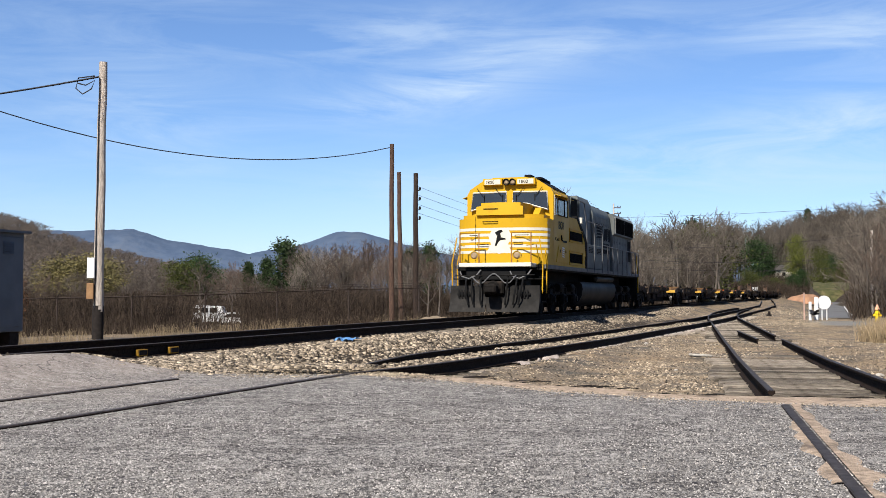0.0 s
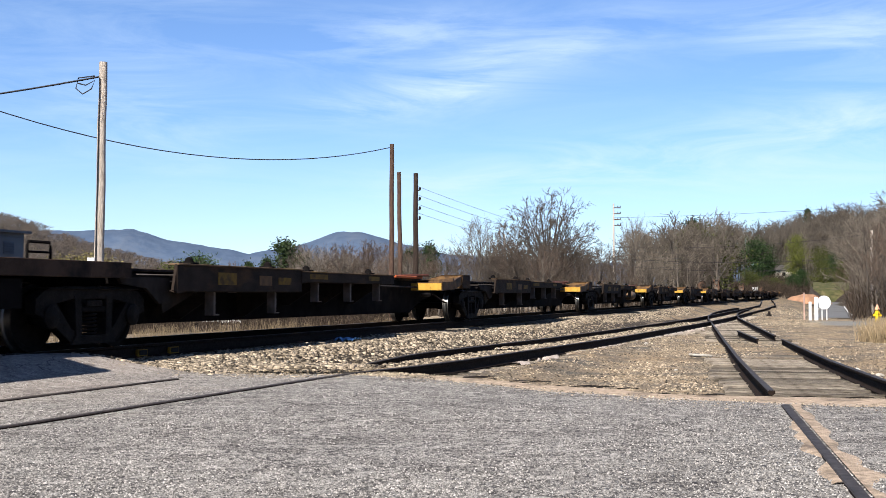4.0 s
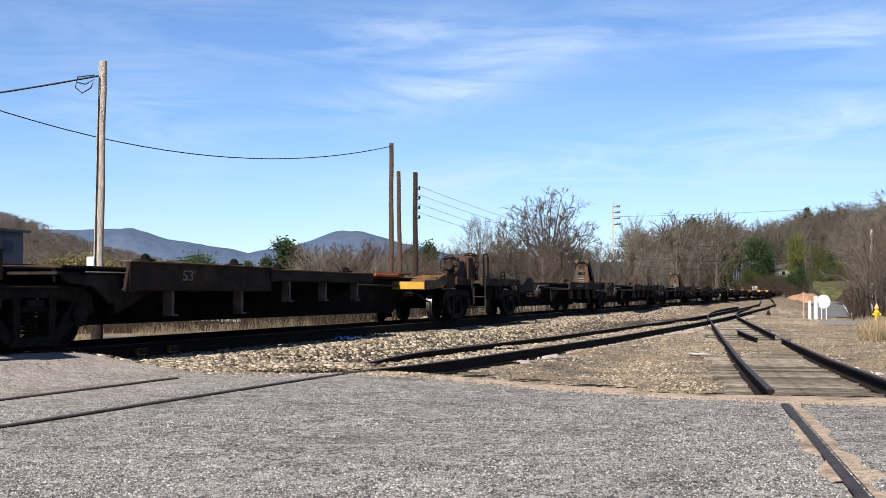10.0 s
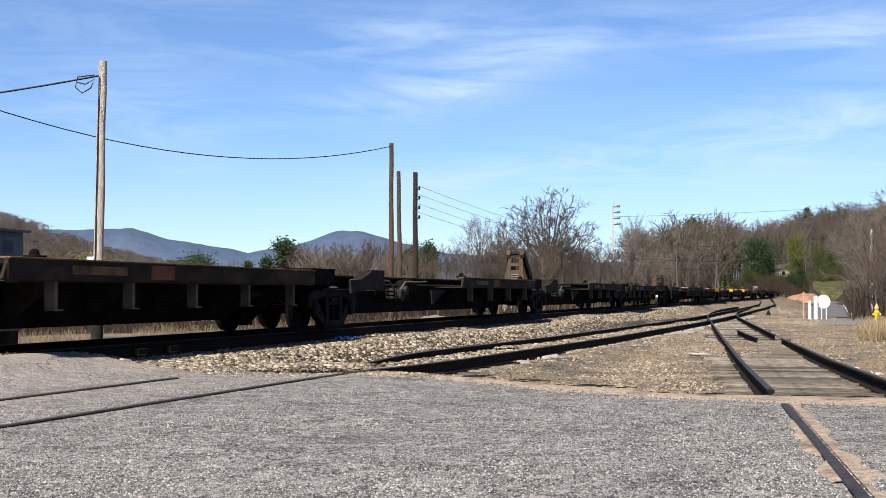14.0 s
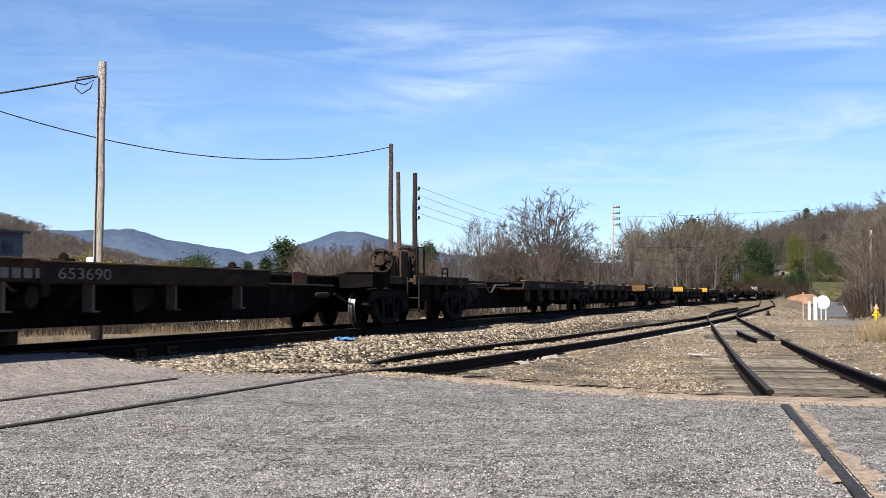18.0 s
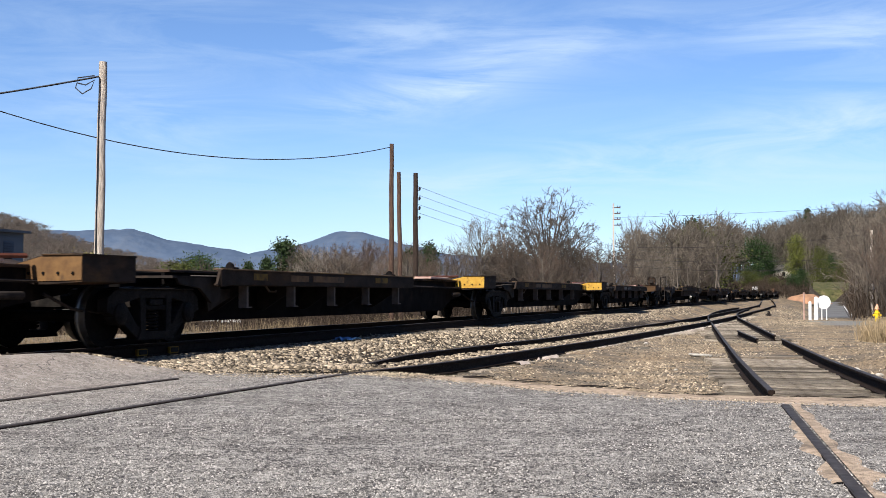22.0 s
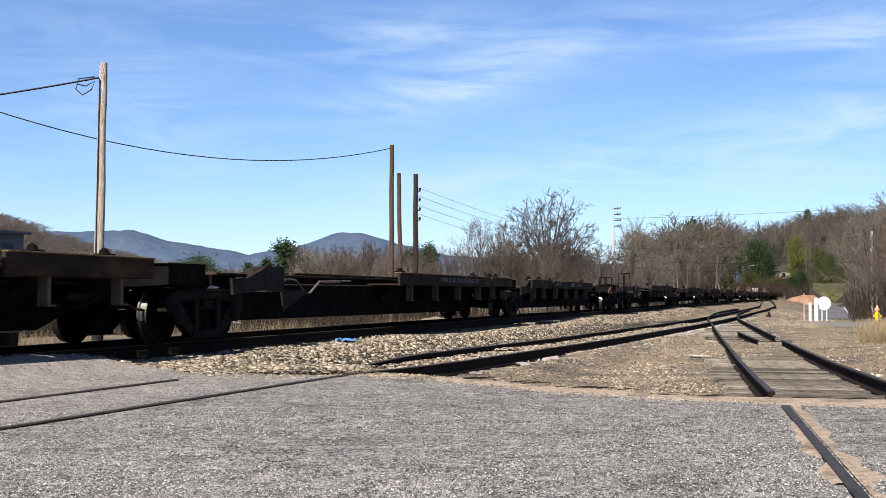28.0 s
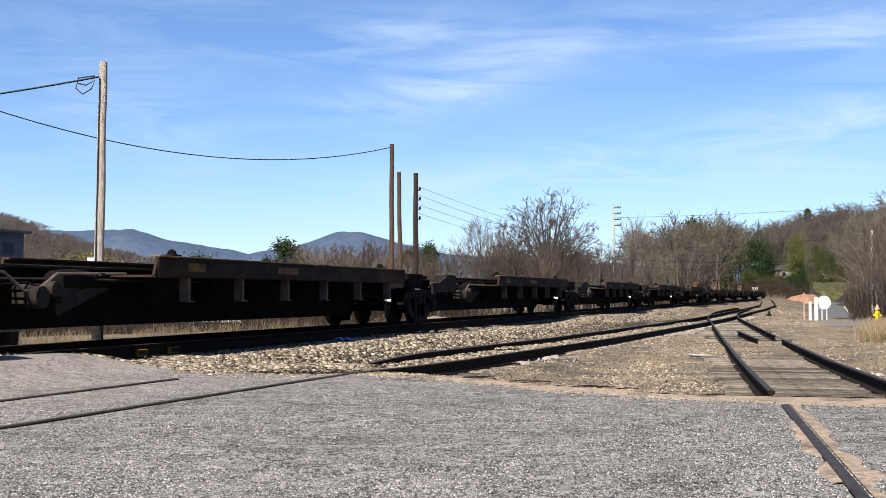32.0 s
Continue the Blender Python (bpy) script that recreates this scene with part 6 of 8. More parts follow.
bm = bmesh.new()
turned(bm, [(0.34, 4.5), (0.34, 4.62)], (-8.3, 0, 0), "z", 18)
lp("exhaust_stack", bm, "dark")

# frame, platforms
bm = bmesh.new()
box(bm, -20.45, 0.35, -1.48, 1.48, 1.50, 1.58, 0.01)
lp("underframe", bm, "dark", "dark underframe")
for s_ in (1, -1):
    bm = bmesh.new()
    box(bm, -20.45, 0.30, min(s_ * 1.48, s_ * 1.53), max(s_ * 1.48, s_ * 1.53), 1.56, 1.70, 0.008)
    lp("side_sill", bm, "palesill", "pale grey side sill")
bm = bmesh.new()
box(bm, -20.44, 0.34, -1.47, 1.47, 1.60, 1.69)
lp("walkway", bm, "dark")
bm = bmesh.new()
box(bm, -19.5, 0.3, -0.7, 0.7, 0.85, 1.52)
lp("centre_sill", bm, "dark")
bm = bmesh.new()
box(bm, 0.30, 1.10, -1.22, 1.22, 1.60, 1.74, 0.02)
lp("front_platform", bm, "cream", "white front platform edge")
# pilot with plough
bm = bmesh.new()
prof = [(1.10, 1.00), (1.08, 0.78), (1.14, 0.48), (1.32, 0.14)]
for y0, y1, back in ((-1.5, -0.28, 0.14), (0.28, 1.5, 0.14)):
    prism(bm, [(a, b) for a, b in prof] + [(1.24, 0.14), (1.06, 0.48), (1.00, 0.78), (1.02, 1.00)], y0, y1)
box(bm, 1.0, 1.14, -0.28, 0.28, 0.14, 0.62)
box(bm, 0.9, 1.0, -1.5, 1.5, 0.4, 0.95)
lp("pilot", bm, "pilotgrey", "grimy dark grey snow plough pilot")
bm = bmesh.new()
box(bm, 0.35, 0.95, -1.0, 1.0, 1.2, 1.6)
lp("buffer_beam", bm, "black")
# gear in the dark recess over the plough: cut levers, hose racks, draft-gear casting
bm = bmesh.new()
box(bm, 0.95, 1.25, -0.34, 0.34, 0.70, 1.14, 0.05)
turned(bm, [(0.20, 0.0), (0.24, 0.06), (0.20, 0.14)], (1.25, 0.0, 0.92), "x", 14)
lp("draft_gear", bm, "cast", "heavy draft-gear casting")
for y in (-1.05, 0.95):
    bm = bmesh.new()
    for q in range(4):
        box(bm, 1.14, 1.17, y - 0.16 + 0.1 * q, y - 0.11 + 0.1 * q, 0.60, 0.86)
    box(bm, 1.13, 1.18, y - 0.2, y + 0.26, 0.70, 0.74)
    lp("hose_rack", bm, "black")
for y0, y1 in ((-1.2, -0.5), (0.5, 1.2)):
    bm = bmesh.new()
    tube(bm, [(1.0, y0, 1.46), (1.12, y0 + 0.1, 1.30), (1.16, (y0 + y1) / 2, 1.22), (1.12, y1 - 0.1, 1.34), (1.0, y1, 1.5)], 0.024, 6)
    lp("cable_loop", bm, "railgrey")
bm = bmesh.new()
box(bm, 0.9, 1.45, -0.12, 0.12, 0.78, 1.0, 0.03)
box(bm, 1.35, 1.7, -0.22, 0.19, 0.74, 1.05, 0.06)
lp("coupler", bm, "cast", "heavy front coupler")
for y, sag in ((-0.75, 0.36), (-0.45, 0.42), (0.45, 0.42), (0.75, 0.36), (0.95, 0.3), (-0.95, 0.3)):
    bm = bmesh.new()
    tube(bm, [(1.05, y, 1.3), (1.25, y + 0.02, 1.1), (1.34, y * 0.95, 1.0 - sag), (1.3, y * 0.9, 0.62 - sag * 0.5), (1.3, y * 0.88, 0.36)], 0.03, 6)
    lp("brake_hose", bm, "black", "black rubber brake hose")
bm = bmesh.new()
tube(bm, [(1.2, y, 1.22 + 0.16 * math.cos(y * 7.0) + 0.14 * (y > 0.5) * (y - 0.5)) for y in [-0.75 + 0.1 * i for i in range(16)]], 0.02, 7)
lp("jumper_cable", bm, "railgrey", "grey looped jumper cable")
bm = bmesh.new()
tube(bm, [(1.12, -1.35, 1.32), (1.16, 1.35, 1.34)], 0.022, 6)
lp("uncoupling_lever", bm, "dark")
for s_ in (1, -1):
    # ditch lights on the platform
    bm = bmesh.new()
    turned(bm, [(0.13, -0.12), (0.15, 0.06), (0.13, 0.06), (0.12, 0.02)], (0.95, s_ * 0.72, 1.98), "x", 16)
    dl = lp("ditch_light", bm, "yellow")
    bm = bmesh.new()
    turned(bm, [(0.12, 0.03), (0.07, 0.08)], (0.95, s_ * 0.72, 1.98), "x", 16)
    lp("lens", bm, "lens", "", dl)
    # front steps and stanchions
    bm = bmesh.new()
    for z, d in ((0.45, 0.0), (0.82, 0.06), (1.2, 0.12)):
        box(bm, 0.15, 0.75, min(s_ * (1.16 - d), s_ * 1.5), max(s_ * (1.16 - d), s_ * 1.5), z, z + 0.04)
    box(bm, 0.13, 0.16, min(s_ * 1.0, s_ * 1.5), max(s_ * 1.0, s_ * 1.5), 0.42, 1.6)
    lp("step_well", bm, "dark", "dark corner step well")
    for x0, x1, zt in ((0.80, 0.80, 2.15), (0.20, 0.10, 2.1)):
        bm = bmesh.new()
        tube(bm, [(x0, s_ * 1.52, 0.75), (x0, s_ * 1.54, 1.75), (x1 - 0.1, s_ * 1.40, zt + 0.45)], 0.022, 6)
        lp("handrail", bm, "yellow", "yellow step handrail")
    bm = bmesh.new()
    tube(bm, [(1.02, s_ * 1.20, 1.72), (1.02, s_ * 1.20, 2.72), (1.02, s_ * 0.55, 2.72), (1.02, s_ * 0.55, 1.72)], 0.025, 6)
    lp("front_railing", bm, "rustrail", "rust-stained front railing")
    bm = bmesh.new()
    tube(bm, [(1.02, s_ * 1.05, 2.3), (0.75, s_ * 1.3, 2.35), (0.45, s_ * 1.35, 1.75)], 0.02, 6)
    lp("corner_railing", bm, "yellow")
    # side handrails: high at the front, stepping down amidships
    bm = bmesh.new()
    tube(bm, [(-5.35, s_ * 1.42, 4.28), (-6.7, s_ * 1.46, 4.22), (-6.8, s_ * 1.5, 3.56), (-10.1, s_ * 1.52, 3.52), (-10.2, s_ * 1.54, 3.4), (-10.2, s_ * 1.54, 2.86), (-10.4, s_ * 1.54, 2.74), (-20.35, s_ * 1.54, 2.70), (-20.42, s_ * 1.5, 2.62)], 0.021, 6)
    lp("side_handrail", bm, "railgrey", "long grey side handrail")
    for x, z in ((-6.8, 3.56), (-8.4, 3.54), (-10.2, 2.9), (-11.5, 2.72), (-12.8, 2.72), (-14.1, 2.71), (-15.4, 2.71), (-16.7, 2.71), (-18.0, 2.7), (-19.3, 2.7), (-20.3, 2.68)):
        bm = bmesh.new()
        tube(bm, [(x, s_ * 1.54, 1.58), (x, s_ * 1.54, z)], 0.024, 6)
        lp("stanchion", bm, "railgrey")
    # tank between the trucks
    bm = bmesh.new()
    belly = [(0.25, 1.20), (1.20, 1.20), (1.30, 1.10), (1.34, 0.92), (1.30, 0.66), (1.16, 0.42), (0.92, 0.26), (0.25, 0.20)]
    prism(bm, [(s_ * a, b) for a, b in belly], -14.7, -6.95, "x")
    lp("fuel_tank", bm, "tank", "dark grimy fuel tank")
    bm = bmesh.new()
    turned(bm, [(0.05, -2.2), (0.15, -2.1), (0.15, 1.9), (0.05, 2.0)], (-12.0, s_ * 1.2, 1.36), "x", 14)
    lp("air_reservoir", bm, "tank")
    # rear platform railing and steps
    bm = bmesh.new()
    tube(bm, [(-20.4, s_ * 1.5, 0.8), (-20.42, s_ * 1.5, 1.7), (-20.2, s_ * 1.48, 2.2), (-20.15, s_ * 1.48, 2.62)], 0.022, 6)
    tube(bm, [(-20.9, s_ * 1.4, 0.8), (-20.9, s_ * 1.4, 1.95), (-20.6, s_ * 1.36, 2.5), (-20.5, s_ * 1.35, 2.62)], 0.022, 6)
    lp("rear_handrail", bm, "yellow", "yellow rear step handrail")
    bm = bmesh.new()
    for z in (0.45, 0.82, 1.2):
        box(bm, -20.85, -20.2, min(s_ * 1.1, s_ * 1.48), max(s_ * 1.1, s_ * 1.48), z, z + 0.04)
    box(bm, -20.2, -20.16, min(s_ * 1.0, s_ * 1.48), max(s_ * 1.0, s_ * 1.48), 0.42, 1.6)
    lp("rear_step_well", bm, "dark")
bm = bmesh.new()
box(bm, -20.95, -20.4, -1.25, 1.25, 0.55, 1.68, 0.03)
lp("rear_pilot", bm, "dark")
bm = bmesh.new()
box(bm, -21.9, -20.9, -0.12, 0.12, 0.72, 0.95, 0.03)
lp("rear_coupler", bm, "cast")
bm = bmesh.new()
box(bm, -19.7, -19.0, -0.4, 0.5, 1.7, 2.15, 0.04)
lp("rear_locker", bm, "dark")


def loco_truck(x):
    bm = bmesh.new()
    for s_ in (1, -1):
        prism(bm, [(2.45, 0.62), (2.5, 0.85), (1.2, 0.98), (-1.2, 0.98), (-2.5, 0.85), (-2.45, 0.62), (-2.2, 0.55), (-1.6, 0.70), (-0.5, 0.70), (0.5, 0.70), (1.6, 0.70), (2.2, 0.55)], s_ * 1.0, s_ * 1.16)
    box(bm, -2.0, 2.0, -0.6, 0.6, 0.6, 1.1)
    tr = lp("truck", bm, "cast", "dark six-wheel truck")
    tr.matrix_basis = pose(x, 0, 0)
    for dx in (1.95, 0.0, -1.95):
        ws = part("wheelset", LOCO_WHEELSET, None, tr)
        ws.matrix_basis = pose(dx, 0, 0.53)
        for s_ in (1, -1):
            bm = bmesh.new()
            box(bm, dx - 0.24, dx + 0.24, min(s_ * 1.05, s_ * 1.26), max(s_ * 1.05, s_ * 1.26), 0.34, 0.74, 0.06)
            turned(bm, [(0.13, 0), (0.11, s_ * 0.06)], (dx, s_ * 1.26, 0.54), "y", 12)
            part("journal_box", bm, M["cast"], tr)
            for d2 in (0.36, -0.36):
                bm = bmesh.new()
                turned(bm, [(0.09, 0.72), (0.09, 0.95)], (dx + d2, s_ * 1.12, 0), "z", 10)
                part("coil_spring", bm, M["wheel"], tr)
    for dx in (1.0, -1.0):
        bm = bmesh.new()
        turned(bm, [(0.13, -0.3), (0.16, -0.2), (0.16, 0.2), (0.13, 0.3)], (dx, 1.22, 0.95), "x", 12)
        part("brake_cylinder", bm, M["cast"], tr)




loco_truck(-4.1)
loco_truck(-17.3)


# ---- plants ----
def tubes_mesh(name, segs, material, sides=3):
    """Many tapered bars as one mesh: segs of (p, q, r0, r1)."""
    n = len(segs)
    P, Q = np.array([s[0] for s in segs]), np.array([s[1] for s in segs])
    R0, R1 = np.array([s[2] for s in segs]), np.array([s[3] for s in segs])
    T = Q - P
    T /= np.linalg.norm(T, axis=1)[:, None] + 1e-9
    ref = np.where(np.abs(T[:, 2:3]) > 0.9, np.array([[1.0, 0, 0]]), np.array([[0, 0, 1.0]]))
    A = np.cross(T, ref)
    A /= np.linalg.norm(A, axis=1)[:, None] + 1e-9
    B = np.cross(T, A)
    verts = np.zeros((n, 2, sides, 3))
    for k in range(sides):
        w = A * math.cos(2 * math.pi * k / sides) + B * math.sin(2 * math.pi * k / sides)
        verts[:, 0, k], verts[:, 1, k] = P + w * R0[:, None], Q + w * R1[:, None]
    base = np.arange(n)[:, None] * (2 * sides)
    faces = np.concatenate([base + np.array([[k, (k + 1) % sides, sides + (k + 1) % sides, sides + k]]) for k in range(sides)])
    return mesh_np(name, verts.reshape(-1, 3), faces, material)


def rand_dir(rng, around, lo, hi):
    """A direction turned away from another by lo to hi degrees."""
    a = Vector(around).normalized()
    side = a.orthogonal().normalized()
    side = Matrix.Rotation(rng.uniform(0, 6.283), 3, a) @ side
    return (Matrix.Rotation(radians(rng.uniform(lo, hi)), 3, side) @ a).normalized()


def bare_tree_meshes(seed, height, trunk_share, limbs, spread, thin, twig_mat, twigs=5, lift=0.12):
    """Trunk and crown of a leafless tree."""
    rng = random.Random(seed)
    trunk, crown = [], []

    def grow(p, d, length, r, level, out):
        steps = 4 if level < 2 else 2
        q = Vector(p)
        pts = [(q.copy(), r)]
        for i in range(steps):
            d = (d + Vector((rng.uniform(-1, 1), rng.uniform(-1, 1), rng.uniform(-0.5, 1) + lift * 3)) * (0.13 if level else 0.05)).normalized()
            q = q + d * (length / steps)
            pts.append((q.copy(), max(r * (1 - 0.8 * (i + 1) / steps), thin * 0.6)))
        for (a, ra), (b, rb) in zip(pts, pts[1:]):
            out.append((tuple(a), tuple(b), ra, rb))
        if level >= 3:
            return
        kids = [limbs, 6, twigs][level]
        for k in range(kids):
            f = rng.uniform(0.32 if level else trunk_share, 1.0)
            i = min(int(f * steps), steps - 1)
            a, b = pts[i][0], pts[i + 1][0]
            s = a.lerp(b, f * steps - i)
            nd = rand_dir(rng, (b - a), 22, spread)
            nd = (nd + Vector((0, 0, lift))).normalized()
            grow(s, nd, length * (rng.uniform(0.38, 0.58) if level else rng.uniform(0.56, 0.66) - 0.36 * f), max(pts[i][1] * 0.55, thin), level + 1, crown if level + 1 > 1 else out)

    grow((0, 0, 0), Vector((rng.uniform(-0.05, 0.05), rng.uniform(-0.05, 0.05), 1)), height * 0.86, height * 0.017, 0, trunk)
    return tubes_mesh("trunk", trunk, M["bark"], 5), tubes_mesh("crown", crown, twig_mat, 3)


def leaf_cloud(name, spots, size, rng, material):
    """Small folded leaves or needle sprays at spots."""
    n = len(spots)
    c = np.array(spots)
    v = np.array([[rng.gauss(0, 1) for _ in range(3)] for _ in range(n)])
    v /= np.linalg.norm(v, axis=1)[:, None]
    w = np.cross(v, np.array([[rng.gauss(0, 1) for _ in range(3)] for _ in range(n)]))
    w /= np.linalg.norm(w, axis=1)[:, None]
    u = np.cross(v, w)
    s = np.array([size * rng.uniform(0.5, 1.3) for _ in range(n)])[:, None]
    verts = np.stack([c - v * s, c + w * s * 0.5 + u * s * 0.15, c + v * s, c - w * s * 0.5 + u * s * 0.15], 1)
    base = np.arange(n)[:, None] * 4
    faces = np.concatenate([base + np.array([[0, 1, 2]]), base + np.array([[0, 2, 3]])])
    return mesh_np(name, verts.reshape(-1, 3), faces, material)


def evergreen_meshes(seed, height, width, count, size, material, conical=True):
    rng = random.Random(seed)
    spots, boughs = [], []
    tiers = 46
    for k in range(tiers):
        f = 0.10 + 0.9 * k / tiers
        rad = width * 0.5 * ((1 - f) ** 0.8 * 1.1 + 0.05 if conical else math.sqrt(max(1 - (2 * f - 1.05) ** 2, 0.02))) * rng.uniform(0.55, 1.15)
        a = rng.uniform(0, 6.283)
        tip = Vector((rad * math.cos(a), rad * math.sin(a), f * height + rad * rng.uniform(-0.15, 0.25)))
        root = Vector((0, 0, f * height - rad * 0.1))
        boughs.append((tuple(root), tuple(tip), 0.03 * height / 8, 0.01))
        for _ in range(count // tiers):
            g = rng.uniform(0.25, 1.05)
            p = root.lerp(tip, g)
            j = width * 0.075 * (1.2 if conical else 1.7)
            spots.append((p.x + rng.gauss(0, j), p.y + rng.gauss(0, j), p.z + rng.gauss(0, j * 0.7)))
    trunk = [((0, 0, -0.2), (0, 0, height * 0.95), height * 0.016, 0.02)] + boughs
    return tubes_mesh("trunk", trunk, M["bark"], 5), leaf_cloud("crown", spots, size, rng, material)


def plant(name, meshes, x, y, z, scale, label, category, group, turn=None):
    th = thing(name, label, category, group, at=pose(x, y, z, 0, 0, random.uniform(0, 360) if turn is None else turn) @ Matrix.Diagonal((scale[0], scale[0], scale[1], 1)))
    for nm, me in zip(("trunk", "crown"), meshes):
        part(nm, me, None, th)
    return th


def joined_woods(name, label, rows, twigs="twig_far"):
    """Far trees that nobody could count, as one stuff object: rows of (meshes, x, y, z, width, height, turn)."""
    verts, faces, mats, base = [], [], [], 0
    for meshes, x, y, z, w, h, turn in rows:
        for k, me in enumerate(meshes):
            v = np.empty(len(me.vertices) * 3)
            me.vertices.foreach_get("co", v)
            f = np.empty(len(me.polygons) * 4, dtype=np.int64)
            me.polygons.foreach_get("vertices", f)
            v = v.reshape(-1, 3)
            c, s_ = math.cos(turn), math.sin(turn)
            verts.append(np.stack([(v[:, 0] * c - v[:, 1] * s_) * w + x, (v[:, 0] * s_ + v[:, 1] * c) * w + y, v[:, 2] * h + z], 1))
            faces.append(f.reshape(-1, 4) + base)
            mats += [k] * len(me.polygons)
            base += len(v)
    me = mesh_np(name, np.concatenate(verts), np.concatenate(faces), M["bark"])
    me.materials.append(M[twigs])
    me.polygons.foreach_set("material_index", mats)
    return tagged(new(name, me), label, "woods", kind="stuff")


def far_z(x, y):
    return ground_z(x, y) - 0.05


BARE = [bare_tree_meshes(10 + k, 10.0, 0.30, 11, 62, 0.020, M["twig"] if k % 3 else M["twig_red"], 5) for k in range(6)]
def dome_tree_meshes(seed, height, width, limbs, thin, twig_mat):
    """A round-headed bare tree: limbs fan out of a short trunk to a dome, each set with side shoots and fine twigs."""
    rng = random.Random(seed)
    trunk = [((0, 0, -0.3), (0, 0, height * 0.10), height * 0.020, height * 0.016), ((0, 0, height * 0.10), (0.1, 0, height * 0.30), height * 0.016, height * 0.010), ((0.1, 0, height * 0.30), (0, 0.1, height * 0.62), height * 0.010, height * 0.003)]
    crown = []

    def shoot(p, d, length, r, level):
        q, pts = Vector(p), [Vector(p)]
        for i in range(3):
            d = (d + Vector((rng.gauss(0, 0.12), rng.gauss(0, 0.12), 0.03))).normalized()
            q = q + d * length / 3
            pts.append(q.copy())
        for i in range(3):
            crown.append((tuple(pts[i]), tuple(pts[i + 1]), max(r * (1 - i * 0.28), thin * 0.6), max(r * (0.72 - i * 0.24), thin * 0.5)))
        if level < 2:
            for k in range(4):
                f = rng.uniform(0.2, 1.0) * 3
                i = min(int(f), 2)
                shoot(pts[i].lerp(pts[i + 1], f - i), (rand_dir(rng, pts[i + 1] - pts[i], 22, 58) + Vector((0, 0, 0.05))).normalized(), length * rng.uniform(0.42, 0.66), max(r * 0.5, thin), level + 1)

    for k in range(limbs):
        az, f = 2.399963 * k, (k + 0.5) / limbs
        up = math.asin(min(0.98, 0.05 + 0.95 * f))
        tip = Vector((math.cos(up) * math.cos(az) * width / 2, math.cos(up) * math.sin(az) * width / 2, height * 0.30 + math.sin(up) * height * 0.62)) * 1.0
        tip.z *= rng.uniform(0.92, 1.04)
        root = Vector((0, 0, height * (0.08 + 0.34 * f * rng.uniform(0.5, 1.1))))
        bend = root.lerp(tip, 0.45) + Vector((0, 0, height * 0.03 * (1 - f)))
        pts = [root, root.lerp(bend, 0.55) + Vector((rng.gauss(0, 0.1), rng.gauss(0, 0.1), 0)), bend, bend.lerp(tip, 0.5) + Vector((rng.gauss(0, 0.12), rng.gauss(0, 0.12), 0.1)), tip]
        rad = [height * 0.0075, height * 0.0058, height * 0.0042, height * 0.003, thin]
        for i in range(4):
            crown.append((tuple(pts[i]), tuple(pts[i + 1]), rad[i], rad[i + 1]))
        for j in range(7):
            g = rng.uniform(0.9, 3.9)
            i = int(g)
            shoot(pts[i].lerp(pts[i + 1], g - i), (rand_dir(rng, pts[i + 1] - pts[i], 20, 58) + Vector((0, 0, 0.02))).normalized(), height * rng.uniform(0.07, 0.12), rad[i + 1] * 0.55, 0)
    return tubes_mesh("trunk", trunk, M["bark"], 7), tubes_mesh("crown", crown, twig_mat, 3)


FINE = dome_tree_meshes(79, 11.0, 9.2, 66, 0.0185, M["twig"])
ROUND = dome_tree_meshes(83, 11.0, 8.6, 26, 0.020, M["twig_pale"])
PALE = bare_tree_meshes(78, 9.0, 0.14, 13, 50, 0.014, M["twig_pale"], 7, 0.2)
FARBARE = [bare_tree_meshes(50 + k, 10.0, 0.22, 10, 66, 0.034, M["twig"], 2) for k in range(5)]
HILLBARE = [bare_tree_meshes(60 + k, 10.0, 0.16, 8, 66, 0.06, M["twig"], 1) for k in range(3)]
PINE = [evergreen_meshes(30 + k, 8.0, 4.6, 7000, 0.145, M["needle"]) for k in range(3)]
LEAFY = [evergreen_meshes(40 + k, 8.0, 6.2, 8000, 0.14, m, False) for k, m in enumerate((M["needle_mid"], M["leaf_new"], M["leaf_olive"], M["leaf_tan"]))]

# the big bare tree and its neighbours behind the line
for k, d, h, w, ms, lab in ((0.0895, 112, 12.3, 1.06, FINE, "large bare tree with a dense crown of fine twigs"), (0.029, 112, 8.7, 0.95, PALE, "pale bare tree with upright branches"),
                            (0.050, 125, 8.6, 0.9, BARE[0], "bare tree beside the railway"), (0.064, 105, 6.6, 0.8, BARE[3], "small bare tree beside the railway"), (0.125, 130, 7.8, 0.9, BARE[1], "bare tree beside the railway"),
                            (0.160, 150, 11.0, 0.7, PALE, "slender pale bare tree"), (0.012, 118, 6.5, 0.8, BARE[4], "bare tree beside the railway"), (0.0565, 118, 8.9, 0.85, FINE, "round-headed bare tree behind the line"),
                            (0.178, 165, 10.5, 0.95, ROUND, "round-headed bare tree before the woods"), (0.375, 88, 9.8, 0.9, ROUND, "pale bare tree on the roadside bank"), (0.392, 96, 11.5, 1.0, ROUND, "tall pale bare tree on the roadside bank"), (0.215, 190, 13.0, 0.9, FINE, "round-headed bare tree before the woods")):
    x, y = k * d, d
    base = {id(FINE): 11.0, id(ROUND): 11.0, id(PALE): 9.0}.get(id(ms), 10.0)
    plant("bare_tree", ms, x, y, far_z(x, y), (w * h / base, h / base), lab, "tree", "bare trees along the railway")

# woods on the rise
rngw = random.Random(5)
rows = []
